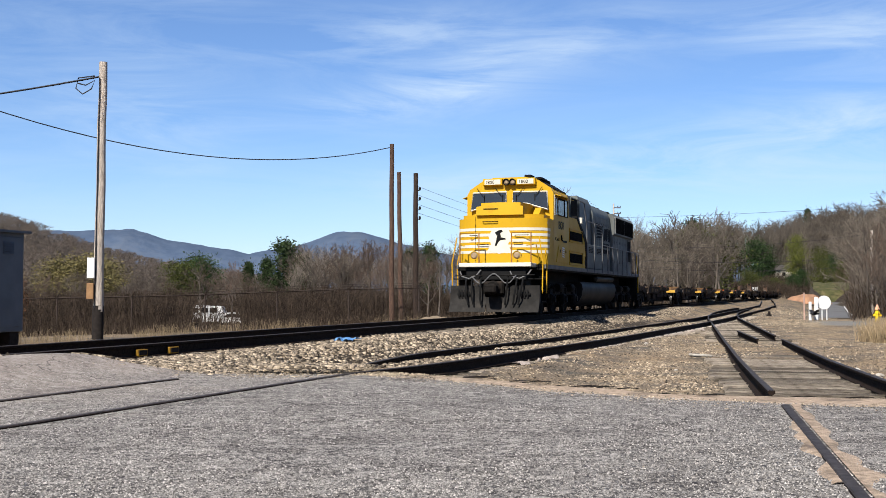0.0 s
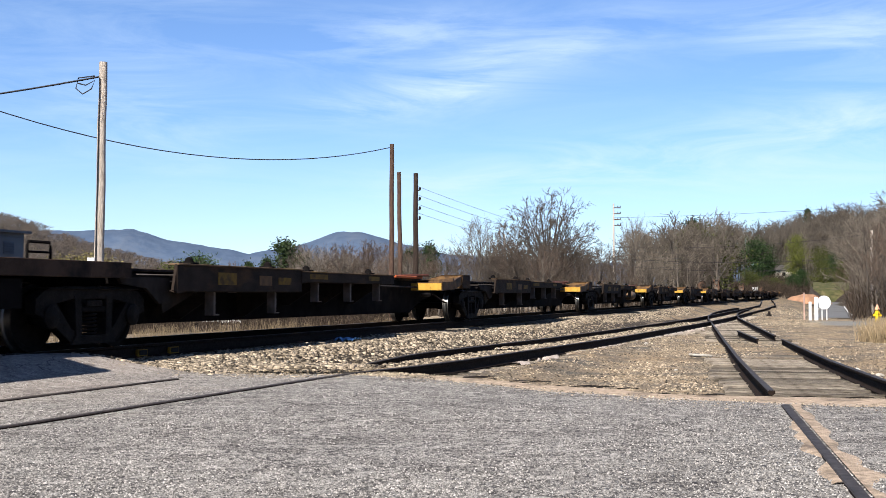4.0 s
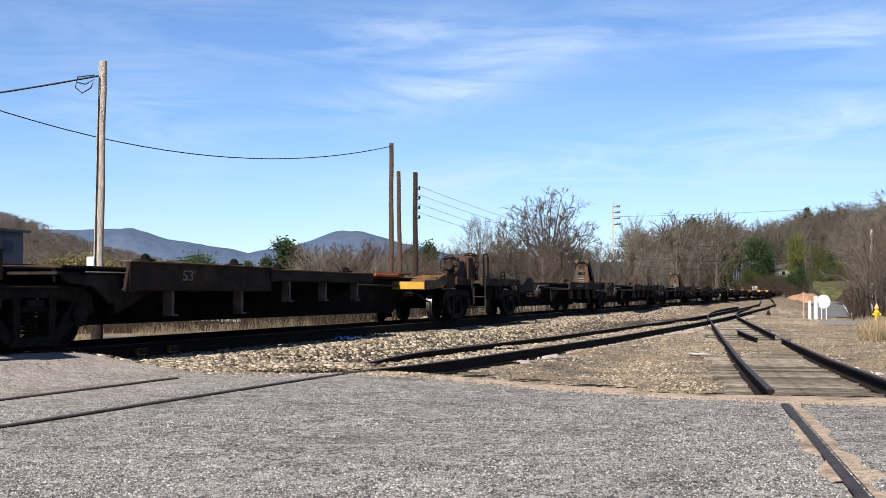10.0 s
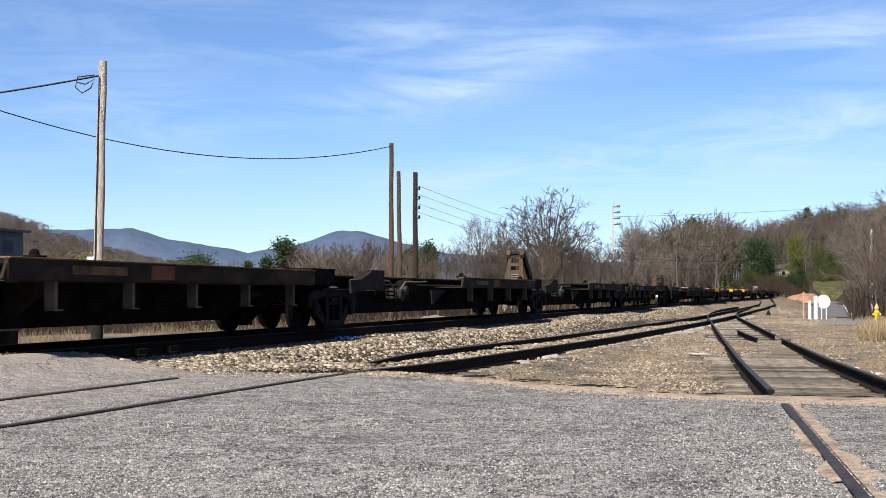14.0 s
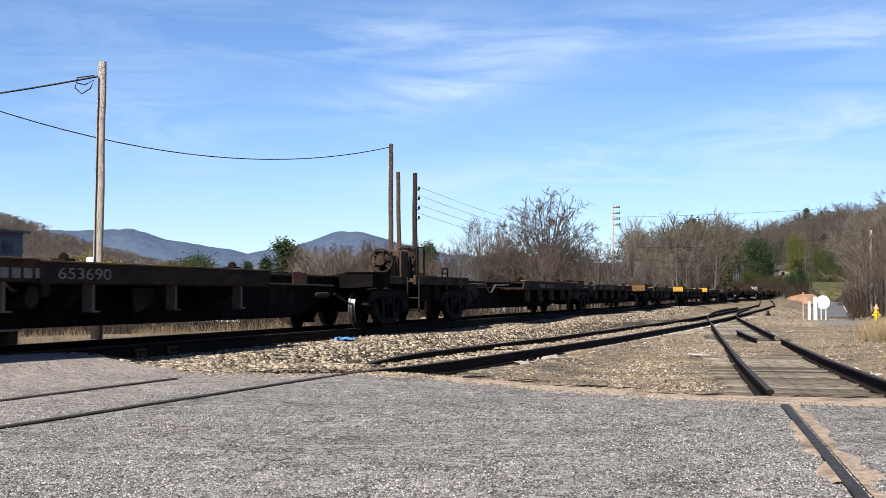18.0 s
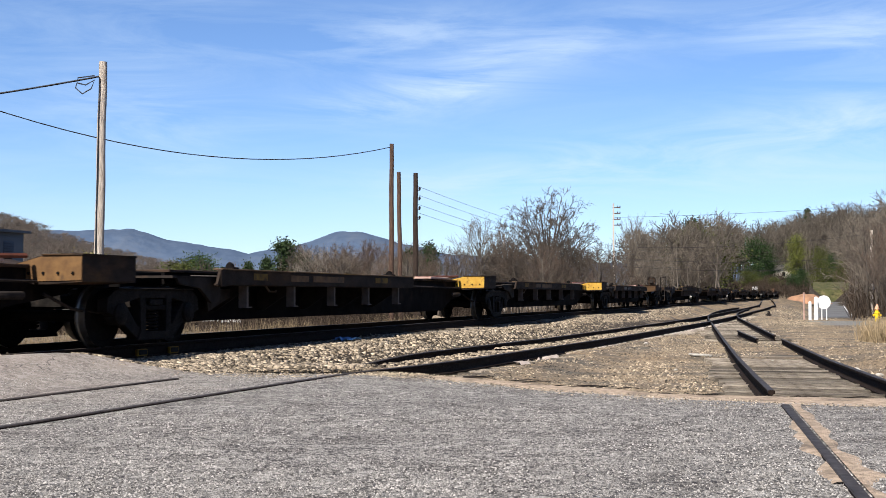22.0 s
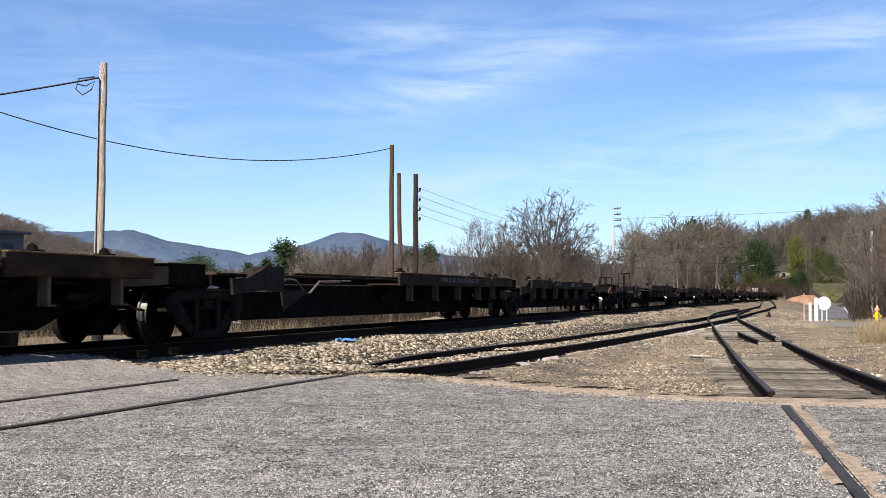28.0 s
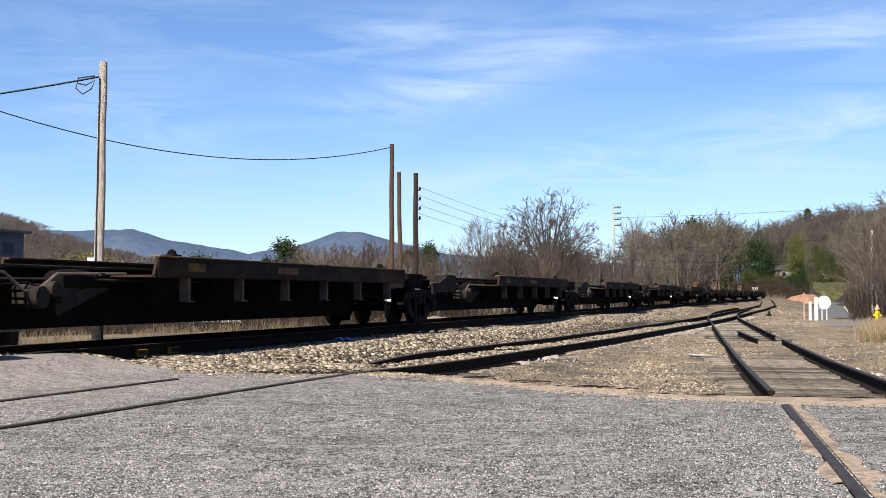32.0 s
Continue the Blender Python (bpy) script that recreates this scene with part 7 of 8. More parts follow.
for i in range(300):
    k = rngw.uniform(0.158, 0.43)
    d = rngw.choice((170, 195, 225, 260, 300, 340)) * rngw.uniform(0.95, 1.05)
    if 0.281 < k < 0.300 and d < 345:
        d = rngw.uniform(365, 420)
    elif 0.240 < k < 0.281 and d < 330:
        d = rngw.uniform(335, 390)
    elif 0.300 <= k < 0.350:
        d = rngw.uniform(455, 540)
    x, y = k * d, d
    z = far_z(x, y)
    top = interp(k, [(0.15, 84), (0.175, 126), (0.20, 131), (0.24, 139), (0.27, 134), (0.31, 147), (0.36, 160), (0.385, 176), (0.42, 184)]) * rngw.uniform(0.55, 1.04)
    h = min(max(1 + top / 2074.5 * d - z, 5), 17)
    rows.append((rngw.choice(FARBARE), x, y, z, h / 10 * rngw.uniform(0.95, 1.35), h / 10, rngw.uniform(0, 6.28)))
for i in range(110):
    k, d = rngw.uniform(0.296, 0.352), rngw.uniform(402, 560)
    x, y = k * d, d
    h = rngw.uniform(9, 15)
    rows.append((rngw.choice(HILLBARE), x, y, far_z(x, y), h / 10 * rngw.uniform(0.9, 1.3), h / 10, rngw.uniform(0, 6.28)))
for i in range(330):
    k = rngw.uniform(0.285, 0.44)
    d = rngw.uniform(360, 600)
    x, y = k * d, d
    h = rngw.uniform(11, 17)
    rows.append((rngw.choice(FARBARE), x, y, far_z(x, y), h / 10 * rngw.uniform(0.8, 1.2), h / 10, rngw.uniform(0, 6.28)))
joined_woods("woods", "bare grey-brown woods on the rise beyond the line", rows)
# thicket trees behind the fence
for i in range(95):
    k = rngw.uniform(-0.37, 0.16)
    d = rngw.uniform(85, 150)
    x, y = k * d, d
    z = far_z(x, y)
    top = interp(k, [(-0.37, 45), (-0.3, 38), (-0.22, 42), (-0.15, 55), (-0.10, 86), (-0.05, 84), (0.0, 88), (0.06, 90), (0.16, 80)]) * rngw.uniform(0.45, 1.0)
    h = min(max(1 + top / 2074.5 * d - z, 2.6), 8)
    plant("bare_tree", rngw.choice(BARE), x, y, z, (h / 10 * rngw.uniform(0.9, 1.4), h / 10), "low bare brown tree in the thicket behind the fence", "tree", "bare thicket", rngw.uniform(0, 360))
for i in range(34):
    k, d = rngw.uniform(0.015, 0.165), rngw.uniform(112, 150)
    x, y = k * d, d
    z = far_z(x, y)
    h = max(1 + rngw.uniform(40, 80) / 2074.5 * d - z, 3.0)
    plant("bare_tree", rngw.choice(BARE), x, y, z, (h / 10 * rngw.uniform(1.1, 1.6), h / 10), "low bare tree in the scrub behind the line", "tree", "bare scrub", rngw.uniform(0, 360))
for i in range(36):
    k, d = rngw.uniform(-0.125, -0.03), rngw.uniform(95, 140)
    x, y = k * d, d
    z = far_z(x, y)
    h = max(1 + rngw.uniform(52, 88) / 2074.5 * d - z, 3.0)
    plant("bare_tree", BARE[3 * rngw.randint(0, 1)] if rngw.random() < 0.5 else PALE, x, y, z, (h / 10 * rngw.uniform(0.9, 1.3), h / 10), "tan bare tree in the thicket behind the fence", "tree", "bare thicket", rngw.uniform(0, 360))
# right-hand trees by the road
for k, d, h in ((0.362, 78, 5.6), (0.374, 84, 6.6), (0.385, 72, 5.4), (0.355, 92, 5.0), (0.40, 80, 6.6), (0.350, 105, 6.0), (0.370, 66, 3.6), (0.378, 62, 3.2), (0.41, 90, 7), (0.366, 110, 7.6), (0.38, 118, 8.6), (0.357, 120, 7.2)):
    x, y = k * d, d
    plant("bare_tree", BARE[int(h * 10) % 6], x, y, far_z(x, y), (h / 10 * 1.1, h / 10), "bare grey tree on the roadside bank", "tree", "roadside trees")
# evergreens and trees in young leaf
for k, d, top, base, w, ms, lab in ((-0.1345, 120, 92, 30, 1.25, PINE[0], "dark green pine above the thicket"), (-0.150, 128, 62, 30, 0.9, PINE[1], "dark green pine above the thicket"), (-0.166, 125, 55, 30, 0.8, PINE[2], "dark green pine above the thicket"),
                                    (-0.0116, 118, 86, 30, 0.9, PINE[1], "dark green pine behind the poles"), (-0.030, 130, 70, 30, 0.8, PINE[2], "dark green pine behind the poles"),
                                    (-0.210, 150, 60, 40, 1.1, LEAFY[0], "round dark evergreen above the thicket"), (-0.2235, 145, 55, 40, 1.1, LEAFY[2], "olive-green tree above the thicket"), (-0.206, 160, 63, 40, 1.0, LEAFY[0], "round dark evergreen above the thicket"),
                                    (-0.305, 150, 64, 40, 1.5, LEAFY[3], "olive-tan tree in bud"), (-0.325, 155, 58, 40, 1.4, LEAFY[3], "olive-tan tree in bud"), (-0.285, 160, 52, 40, 1.2, LEAFY[3], "olive-tan tree in bud"),
                                    (0.2705, 318, 93, 10, 1.15, LEAFY[0], "dense dark green evergreen by the road"), (0.279, 322, 70, 10, 0.8, PINE[0], "dark green pine by the road"), (0.3018, 332, 99, 10, 0.70, LEAFY[1], "tree in fresh light green leaf"), (0.322, 352, 78, 10, 0.55, LEAFY[2], "olive-green tree by the lawn"), (0.331, 362, 66, 10, 0.55, LEAFY[0], "dark green tree by the lawn"), (0.339, 356, 58, 10, 0.5, LEAFY[2], "olive-green tree by the lawn"), (0.262, 262, 40, 10, 1.6, LEAFY[2], "olive shrub before the house"), (0.283, 255, 24, 10, 1.7, LEAFY[2], "olive shrub before the house"), (0.2985, 258, 34, 10, 1.3, LEAFY[0], "dark green shrub before the house"), (0.306, 268, 42, 10, 1.1, LEAFY[0], "dark green shrub before the house"), (0.222, 205, 112, 40, 1.2, LEAFY[2], "dull green tree among the bare woods"), (-0.120, 118, 66, 30, 1.1, PINE[2], "dark green pine above the thicket"), (-0.026, 112, 78, 30, 0.9, PINE[0], "dark green pine behind the poles"), (0.306, 325, 42, 10, 1.0, LEAFY[0], "dark green shrub tree by the lawn"),
                                    (0.2126, 240, 128, 60, 1.0, PINE[1], "dark pine among the bare woods"), (0.3114, 480, 150, 60, 0.6, PINE[2], "dark pine on the hill crest")):
    x, y = k * d, d
    z = far_z(x, y)
    h = max(1 + top / 2074.5 * d - z, 2.5)
    plant("evergreen_tree" if ms in PINE or ms is LEAFY[0] else "leafy_tree", ms, x, y, z, (h / 8 * w, h / 8), lab, "tree", "green trees")


def stems(name, label, count, box_, low, high, material, seed, thick, fork=2, keep=None):
    """A stand of thin stems with side shoots, as one stuff object."""
    rng = random.Random(seed)
    segs = []
    while count > 0:
        x, y = rng.uniform(*box_[0]), rng.uniform(*box_[1])
        if keep and not keep(x, y):
            continue
        count -= 1
        z = ground_z(x, y) - 0.03
        h = rng.uniform(low, high)
        a = Vector((x, y, z))
        lean = Vector((rng.gauss(0, 0.22), rng.gauss(0, 0.22), 1))
        b = a + lean * h
        segs.append((tuple(a), tuple(b), thick, thick * 0.4))
        for _ in range(fork):
            c = a.lerp(b, rng.uniform(0.25, 0.85))
            e = c + Vector((rng.gauss(0, 0.5), rng.gauss(0, 0.5), rng.uniform(0.2, 0.9))) * h * 0.4
            segs.append((tuple(c), tuple(e), thick * 0.6, thick * 0.25))
    ob = new(name, tubes_mesh(name, segs, material, 3))
    return tagged(ob, label, name.split("_")[0], kind="stuff")


behind = lambda lo, hi: (lambda x, y: lo < -so(x, y)[1] < hi and x / max(y, 1) > -0.45)
stems("brush_thicket", "dense brown leafless brush behind the fence", 15000, ((-42, 16), (48, 105)), 0.9, 2.7, M["brush"], 3, 0.022, 3, lambda x, y: behind(18, 75)(x, y) and y > 66.4 + 0.125 * (x + 26) and (not (-0.214 < x / y < -0.172 and y < 93) or noise.noise(Vector((x * 9, y * 9, 1))) > 0.42))
stems("brush_undergrowth", "brown undergrowth below the wooded rise", 3200, ((10, 120), (110, 260)), 1.2, 3.4, M["brush"], 4, 0.035, 3, lambda x, y: 0.12 < x / y < 0.42 and not 0.282 < x / y < 0.345 and so(x, y)[1] < -8 + 200 * (x / y > 0.345))
stems("brush_bank", "brown brush on the bank beyond the train", 2200, ((55, 92), (215, 300)), 0.8, 2.4, M["brush"], 41, 0.04, 3, lambda x, y: 0.245 < x / y < 0.312)
stems("brush_roadside", "brown brush on the roadside bank", 1400, ((20, 45), (58, 105)), 0.8, 2.8, M["brush"], 8, 0.02, 3, lambda x, y: x / y > 0.348)
stems("grass_strip", "tall dry tan grass behind the railway", 2600, ((-25, 12), (24, 75)), 0.15, 0.62, M["grass_dry"], 6, 0.010, 1, lambda x, y: behind(9, 19)(x, y) and noise.noise(Vector((x * 0.35, y * 0.35, 4))) > 0.22)
stems("grass_weeds", "brown weeds and dry grass along the fence", 2600, ((-32, 8), (58, 71)), 0.25, 1.1, M["brush"], 16, 0.014, 2, lambda x, y: 0 < 66.4 + 0.125 * (x + 26) - y < 7 and x / y > -0.42)
stems("grass_tuft", "tuft of dry tan grass beside the old spur", 1100, ((12.2, 13.9), (33.0, 34.8)), 0.25, 0.80, M["grass_pale"], 7, 0.009, 1)
stems("grass_low", "short dry grass on the gravel", 2600, ((5, 26), (17, 60)), 0.03, 0.11, M["grass_dry"], 9, 0.006, 1, lambda x, y: so(x, y)[1] > siding_o(so(x, y)[0]) + 2 and abs(x - spur_x(y)) > 1.6 and noise.noise(Vector((x * 0.25, y * 0.25, 2))) > 0.05)

# ---- wooded hillside with small trees, seen far away to the side ----
rngh = random.Random(21)
rows = []
for i in range(1500):
    k = rngh.uniform(-0.43, -0.14)
    d = rngh.uniform(300, 640)
    x, y = k * d, d
    z = far_z(x, y)
    if z > 1.5:
        h = rngh.uniform(3.0, 5.5)
        rows.append((rngh.choice(HILLBARE), x, y, z, h / 10 * 1.9, h / 10, rngh.uniform(0, 6.28)))
joined_woods("hillside_woods", "small bare trees on the far brown hillside", rows, "twig_hill")


# ---- stones ----
def stones(name, label, spots, material, seed, lo, hi, tall=0.8, blocky=False):
    """Broken stones, each a small uneven octahedron, joined as stuff."""
    rng = np.random.RandomState(seed)
    c = np.array(spots)
    n = len(c)
    base = np.array([(1, 0, -0.5), (0, 1, -0.5), (-1, 0, -0.5), (0, -1, -0.5), (0, 0, 0.8)], float)
    f = np.array([(0, 1, 4), (1, 2, 4), (2, 3, 4), (3, 0, 4)])
    if blocky:
        base = np.array([(1, 0, -0.6), (0, 1, -0.6), (-1, 0, -0.6), (0, -1, -0.6), (0.75, 0.2, 0.5), (-0.2, 0.75, 0.6), (-0.75, -0.2, 0.5), (0.2, -0.75, 0.6)], float)
        f = np.array([(0, 1, 4), (1, 5, 4), (1, 2, 5), (2, 6, 5), (2, 3, 6), (3, 7, 6), (3, 0, 7), (0, 4, 7), (4, 5, 6), (4, 6, 7)])
    m = len(base)
    size = rng.uniform(lo, hi, (n, 1, 1)) * rng.choice([0.75, 1.0, 1.0, 1.4], (n, 1, 1))
    v = base[None] * rng.uniform(0.65, 1.2, (n, m, 1)) + rng.uniform(-0.28, 0.28, (n, m, 3)) * np.array([1, 1, 0.6])
    a = rng.uniform(0, 6.283, n)
    rot = np.stack([np.stack([np.cos(a), -np.sin(a), a * 0], 1), np.stack([np.sin(a), np.cos(a), a * 0], 1), np.stack([a * 0, a * 0, a * 0 + tall], 1)], 1)
    v = np.einsum("nij,nkj->nki", rot, v) * size + c[:, None]
    faces = (np.arange(n)[:, None, None] * m + f[None]).reshape(-1, 3)
    tagged(new(name, mesh_np(name, v.reshape(-1, 3), faces, material)), label, "gravel", kind="stuff")


def scatter(count, seed, s_lo, s_hi, o_lo, o_hi, power, rise, keep=None):
    rng, out = random.Random(seed), []
    while len(out) < count:
        s = s_lo + (s_hi - s_lo) * rng.random() ** power
        o = rng.uniform(o_lo(s) if callable(o_lo) else o_lo, o_hi(s) if callable(o_hi) else o_hi)
        p = on(s, o)
        if keep and not keep(p.x, p.y):
            continue
        out.append((p.x, p.y, ground_z(p.x, p.y) + rise))
    return out


def apron_spots(count, seed):
    """Spots on the apron before the tracks, thinning with distance."""
    rng, out = random.Random(seed), []
    while len(out) < count:
        y = 5.4 + 9.4 * rng.random() ** 1.25
        x = rng.uniform(-0.40, 0.40) * y
        if y < asphalt_edge(x) - 0.2 and so(x, y)[1] > 1.5:
            out.append((x, y))
    return out


# dark sheet below the stones paints the shade of their gaps
verts, rows_s = [], [13.2 + 0.5 * i for i in range(110)]
for s in rows_s:
    for k in range(7):
        o = 0.88 + (max(siding_o(s) - 0.95, 2.2) - 0.88) * k / 6
        p = on(s, o)
        verts.append((p.x, p.y, ground_z(p.x, p.y) + (0.006 if 0 < k < 6 and s > 13.5 else -0.03)))
faces = [(i * 7 + k, i * 7 + k + 1, (i + 1) * 7 + k + 1, (i + 1) * 7 + k) for i in range(len(rows_s) - 1) for k in range(6)]
tagged(new("ballast_fines", sheet("ballast_fines", verts, faces, M["gap_shade"], True)), "dark sheet standing in for the shade between loose ballast stones", "ballast", kind="structure")
def sand_streak(lo, hi, side, wide, seed):
    """Sand gathered along the rail that is set in the asphalt."""
    verts = []
    ys = [lo + (hi - lo) * i / 60 for i in range(61)]
    for y in ys:
        w = max(wide * (0.55 + 1.1 * noise.noise(Vector((y * 1.9, seed, 0)))), 0.01)
        x0 = spur_x(y) - 0.7525 + side * 0.04
        verts += [(x0, y, 0.012), (x0 + side * w * 0.5, y, 0.012), (x0 + side * w, y, -0.004)]
    faces = [(i * 3 + k, i * 3 + k + 1, (i + 1) * 3 + k + 1, (i + 1) * 3 + k) for i in range(60) for k in range(2)]
    tagged(new("sand_streak", sheet("sand_streak", verts, faces, M["sand"], True)), "tan sand gathered along the sunken rail", "sand", kind="structure")


def dust_bank(s_lo, s_hi, seed):
    """Pale dust lying on the tie ends along the siding's near rail, in broken patches."""
    count = int((s_hi - s_lo) / 0.18)
    verts = []
    for i in range(count + 1):
        s = s_lo + (s_hi - s_lo) * i / count
        w = max(0.04 + 0.34 * noise.noise(Vector((s * 0.8, seed, 0))) + 0.35 * noise.noise(Vector((s * 2.9, seed, 4))), 0.0)
        for k in range(4):
            p = on(s, siding_o(s) + 0.86 + w * 1.1 * k / 3)
            verts.append((p.x, p.y, siding_z(s) - (0.162, 0.156, 0.166, 0.26)[k] + (0 if w > 0.02 else -0.12)))
    faces = [(i * 4 + k, i * 4 + k + 1, (i + 1) * 4 + k + 1, (i + 1) * 4 + k) for i in range(count) for k in range(3)]
    tagged(new("dust_bank", sheet("dust_bank", verts, faces, M["dust"], True)), "pale pinkish dust along the siding rail", "dust", kind="structure")


dust_bank(20.5, 55, 5)
rng_t = random.Random(44)
for i in range(26):
    x = rng_t.uniform(-0.2, 6.0)
    y = asphalt_edge(x) + rng_t.uniform(0.2, 1.3)
    long, turn = rng_t.uniform(0.08, 0.42), rng_t.uniform(-0.5, 0.5)
    z = ground_z(x, y) + 0.03
    bm = bmesh.new()
    tube(bm, [(x, y, z), (x + long * 0.5 * math.cos(turn), y + long * 0.5 * math.sin(turn), z + 0.012), (x + long * math.cos(turn + 0.2), y + long * math.sin(turn + 0.2), z)], [0.007, 0.006, 0.003], 5)
    tagged(new("twig", mesh_of("twig", bm, M["pole_base"])), "dark dead twig lying on the sand", "twig", "fallen twigs")
sand_streak(4.2, 10.6, 1, 0.22, 3)
sand_streak(6.2, 9.2, -1, 0.14, 8)
beyond = lambda x, y: y > asphalt_edge(x) - 0.25 + 0.3 * noise.noise(Vector((x * 0.9, y * 0.9, 0)))
stones("ballast", "pale tan crushed-stone ballast of the main line", scatter(26000, 1, 8.5, 80, 0.95, lambda s: max(siding_o(s) - 0.8, 2.2), 1.75, 0.010, beyond), M["stone"], 1, 0.020, 0.046, 0.62, True)
stones("ballast_siding", "pale ballast filled between the siding's rails", scatter(6500, 31, 13.5, 70, lambda s: siding_o(s) - 0.70, lambda s: siding_o(s) + 0.70, 1.7, 0.10, beyond), M["stone"], 31, 0.020, 0.042, 0.6, True)
stones("ballast_spill", "loose ballast strewn over the asphalt edge", scatter(1500, 32, 10.5, 17.5, 1.6, 4.6, 1.0, 0.012, lambda x, y: abs(y - asphalt_edge(x)) < 1.1 and x < 0.6), M["stone"], 32, 0.012, 0.032, 0.6, True)
stones("ballast_bed", "pale ballast between the main line's ties", scatter(7000, 2, 4.5, 60, -2.4, 0.95, 1.6, 0.01), M["stone"], 2, 0.024, 0.05)
stones("gravel_siding", "tan gravel along the siding", scatter(20000, 3, 12, 60, lambda s: siding_o(s) - 1.2, lambda s: siding_o(s) + 5.0, 1.9, 0.006, lambda x, y: beyond(x, y) and abs(x - spur_x(y)) > 0.0), M["stone_mix"], 3, 0.010, 0.032, 0.5)
stones("gravel_yard", "fine grey and tan gravel round the old spur", scatter(26000, 4, 10, 62, lambda s: siding_o(s) + 1.5, lambda s: siding_o(s) + 17, 1.7, 0.004, lambda x, y: y > asphalt_edge(x) + sand_width(x) * (0.95 + 0.9 * noise.noise(Vector((x * 2, y * 2, 0)))) and (abs(x - spur_x(y)) > 1.05 or noise.noise(Vector((x * 5, y * 5, 3))) > 0.26)), M["stone_mix"], 4, 0.012, 0.036, 0.6)
stones("gravel_far", "pale gravel strip behind the railway", scatter(7000, 5, 3, 50, -12.0, -4.0, 1.3, 0.012), M["stone_pale"], 5, 0.03, 0.07, 1.1)
stones("asphalt_aggregate", "pale aggregate standing proud of the worn asphalt", [(x, y, ground_z(x, y) + 0.0235) for x, y in apron_spots(46000, 12)], M["chip"], 12, 0.004, 0.0095)
stones("gravel_far_yard", "tan gravel of the far yard", scatter(9000, 15, 58, 125, lambda s: siding_o(s) + 1.2, lambda s: siding_o(s) + 16, 1.2, 0.01, lambda x, y: x / y < 0.335), M["stone_mix"], 15, 0.02, 0.045, 0.5)
stones("aggregate_edge", "loose chips along the crumbled asphalt edge", scatter(9000, 6, 6, 17.5, 2.0, 18, 1.0, 0.022, lambda x, y: -1.1 < y - asphalt_edge(x) < 0.9 and random.random() < 1.2 - abs(y - asphalt_edge(x))), M["stone_mix"], 6, 0.005, 0.016)


def rock(x, y, r, material, label, seed):
    rng = random.Random(seed)
    bm = bmesh.new()
    bmesh.ops.create_icosphere(bm, subdivisions=2, radius=r)
    for v in bm.verts:
        v.co *= 1 + 0.28 * noise.noise(v.co * (1.6 / r) + Vector((seed, 0, 0)))
        v.co.z *= 0.62
    ob = new("rock", mesh_of("rock", bm, material))
    ob.matrix_basis = pose(x, y, ground_z(x, y) + r * 0.35, 0, 0, rng.uniform(0, 360))
    tagged(ob, label, "rock", "loose rocks")


for i, (x, y, r) in enumerate(((0.62, 15.6, 0.085), (7.35, 20.9, 0.10), (7.2, 19.4, 0.09), (8.6, 20.2, 0.09), (6.6, 23.5, 0.09), (4.2, 21.2, 0.05), (9.3, 24.0, 0.08), (5.2, 30.1, 0.07), (0.35, 16.0, 0.06), (11.5, 29.5, 0.09), (10.2, 25.4, 0.06))):
    rock(x, y, r * 0.75, M["stone_white"], "pale angular rock lying on the gravel", i)
bm = bmesh.new()
box(bm, -0.22, 0.22, -0.12, 0.12, 0, 0.045, 0.015)
slab = new("stone_slab", mesh_of("stone_slab", bm, M["stone_white"]))
slab.matrix_basis = pose(5.45, 24.9, ground_z(5.45, 24.9) + 0.01, 2, 3, 20)
tagged(slab, "flat pale stone slab lying on the gravel", "stone slab")


# ---- things round the tracks ----
def wire(name, pts, r, label, cat="cable"):
    bm = bmesh.new()
    tube(bm, pts, r, 5)
    tagged(new(name, mesh_of(name, bm, M["wire"])), label, cat, "overhead cables")


def sag(a, b, drop, n=16):
    a, b = Vector(a), Vector(b)
    return [a.lerp(b, i / n) - Vector((0, 0, drop * 4 * (i / n) * (1 - i / n))) for i in range(n + 1)]


TOPN, TOPF = Vector((-10.02, 33.95, 7.33)), Vector((-2.95, 64.95, 9.0))
wire("overhead_cable", sag((-19, 32, 5.75), TOPN, 0.15), 0.028, "thick black overhead cable")
wire("overhead_cable", sag((-22.0, 40.0, 9.9), (-2.95, 64.95, 9.15), 2.10, 24), 0.024, "thin black overhead cable")
wire("cable_loop", [(-10.1, 33.8, 7.33), (-10.55, 33.7, 7.25), (-10.62, 33.7, 6.95), (-10.42, 33.7, 6.78), (-10.2, 33.8, 6.95), (-10.1, 33.8, 7.2), (-10.35, 33.75, 7.05), (-10.58, 33.7, 7.1)], 0.02, "looped slack cable at the pole top")
for dz in (0.0, -0.55, -1.15, -1.7):
    wire("overhead_cable", sag((-1.6, 75, 7.9 + dz), (24, 118, 5.0 + dz * 0.8), 0.9), 0.011, "thin overhead line running along the railway")
wire("overhead_cable", sag((22.0, 150, 10.8), (76, 150, 14.2), 0.6), 0.018, "overhead line crossing before the woods")
for z0, z1 in ((7.0, 9.5), (5.6, 6.4), (4.6, 5.2)):
    wire("overhead_cable", sag((22.0, 150, z0), (60, 152, z1), 0.9), 0.02, "overhead line crossing before the woods")
# boxes on the near pole
for nm, z0, z1, w, mt, lab in (("meter_box", 1.45, 2.05, 0.11, "white", "white meter box fixed to the pole"), ("junction_box", 0.85, 1.32, 0.10, "tanbox", "tan junction box fixed to the pole")):
    bm = bmesh.new()
    box(bm, -0.28, -0.28 + 2 * w, -0.24, -0.06, z0 + 0.31, z1 + 0.31, 0.015)
    part(nm, bm, M[mt], near_pole, lab)
bm = bmesh.new()
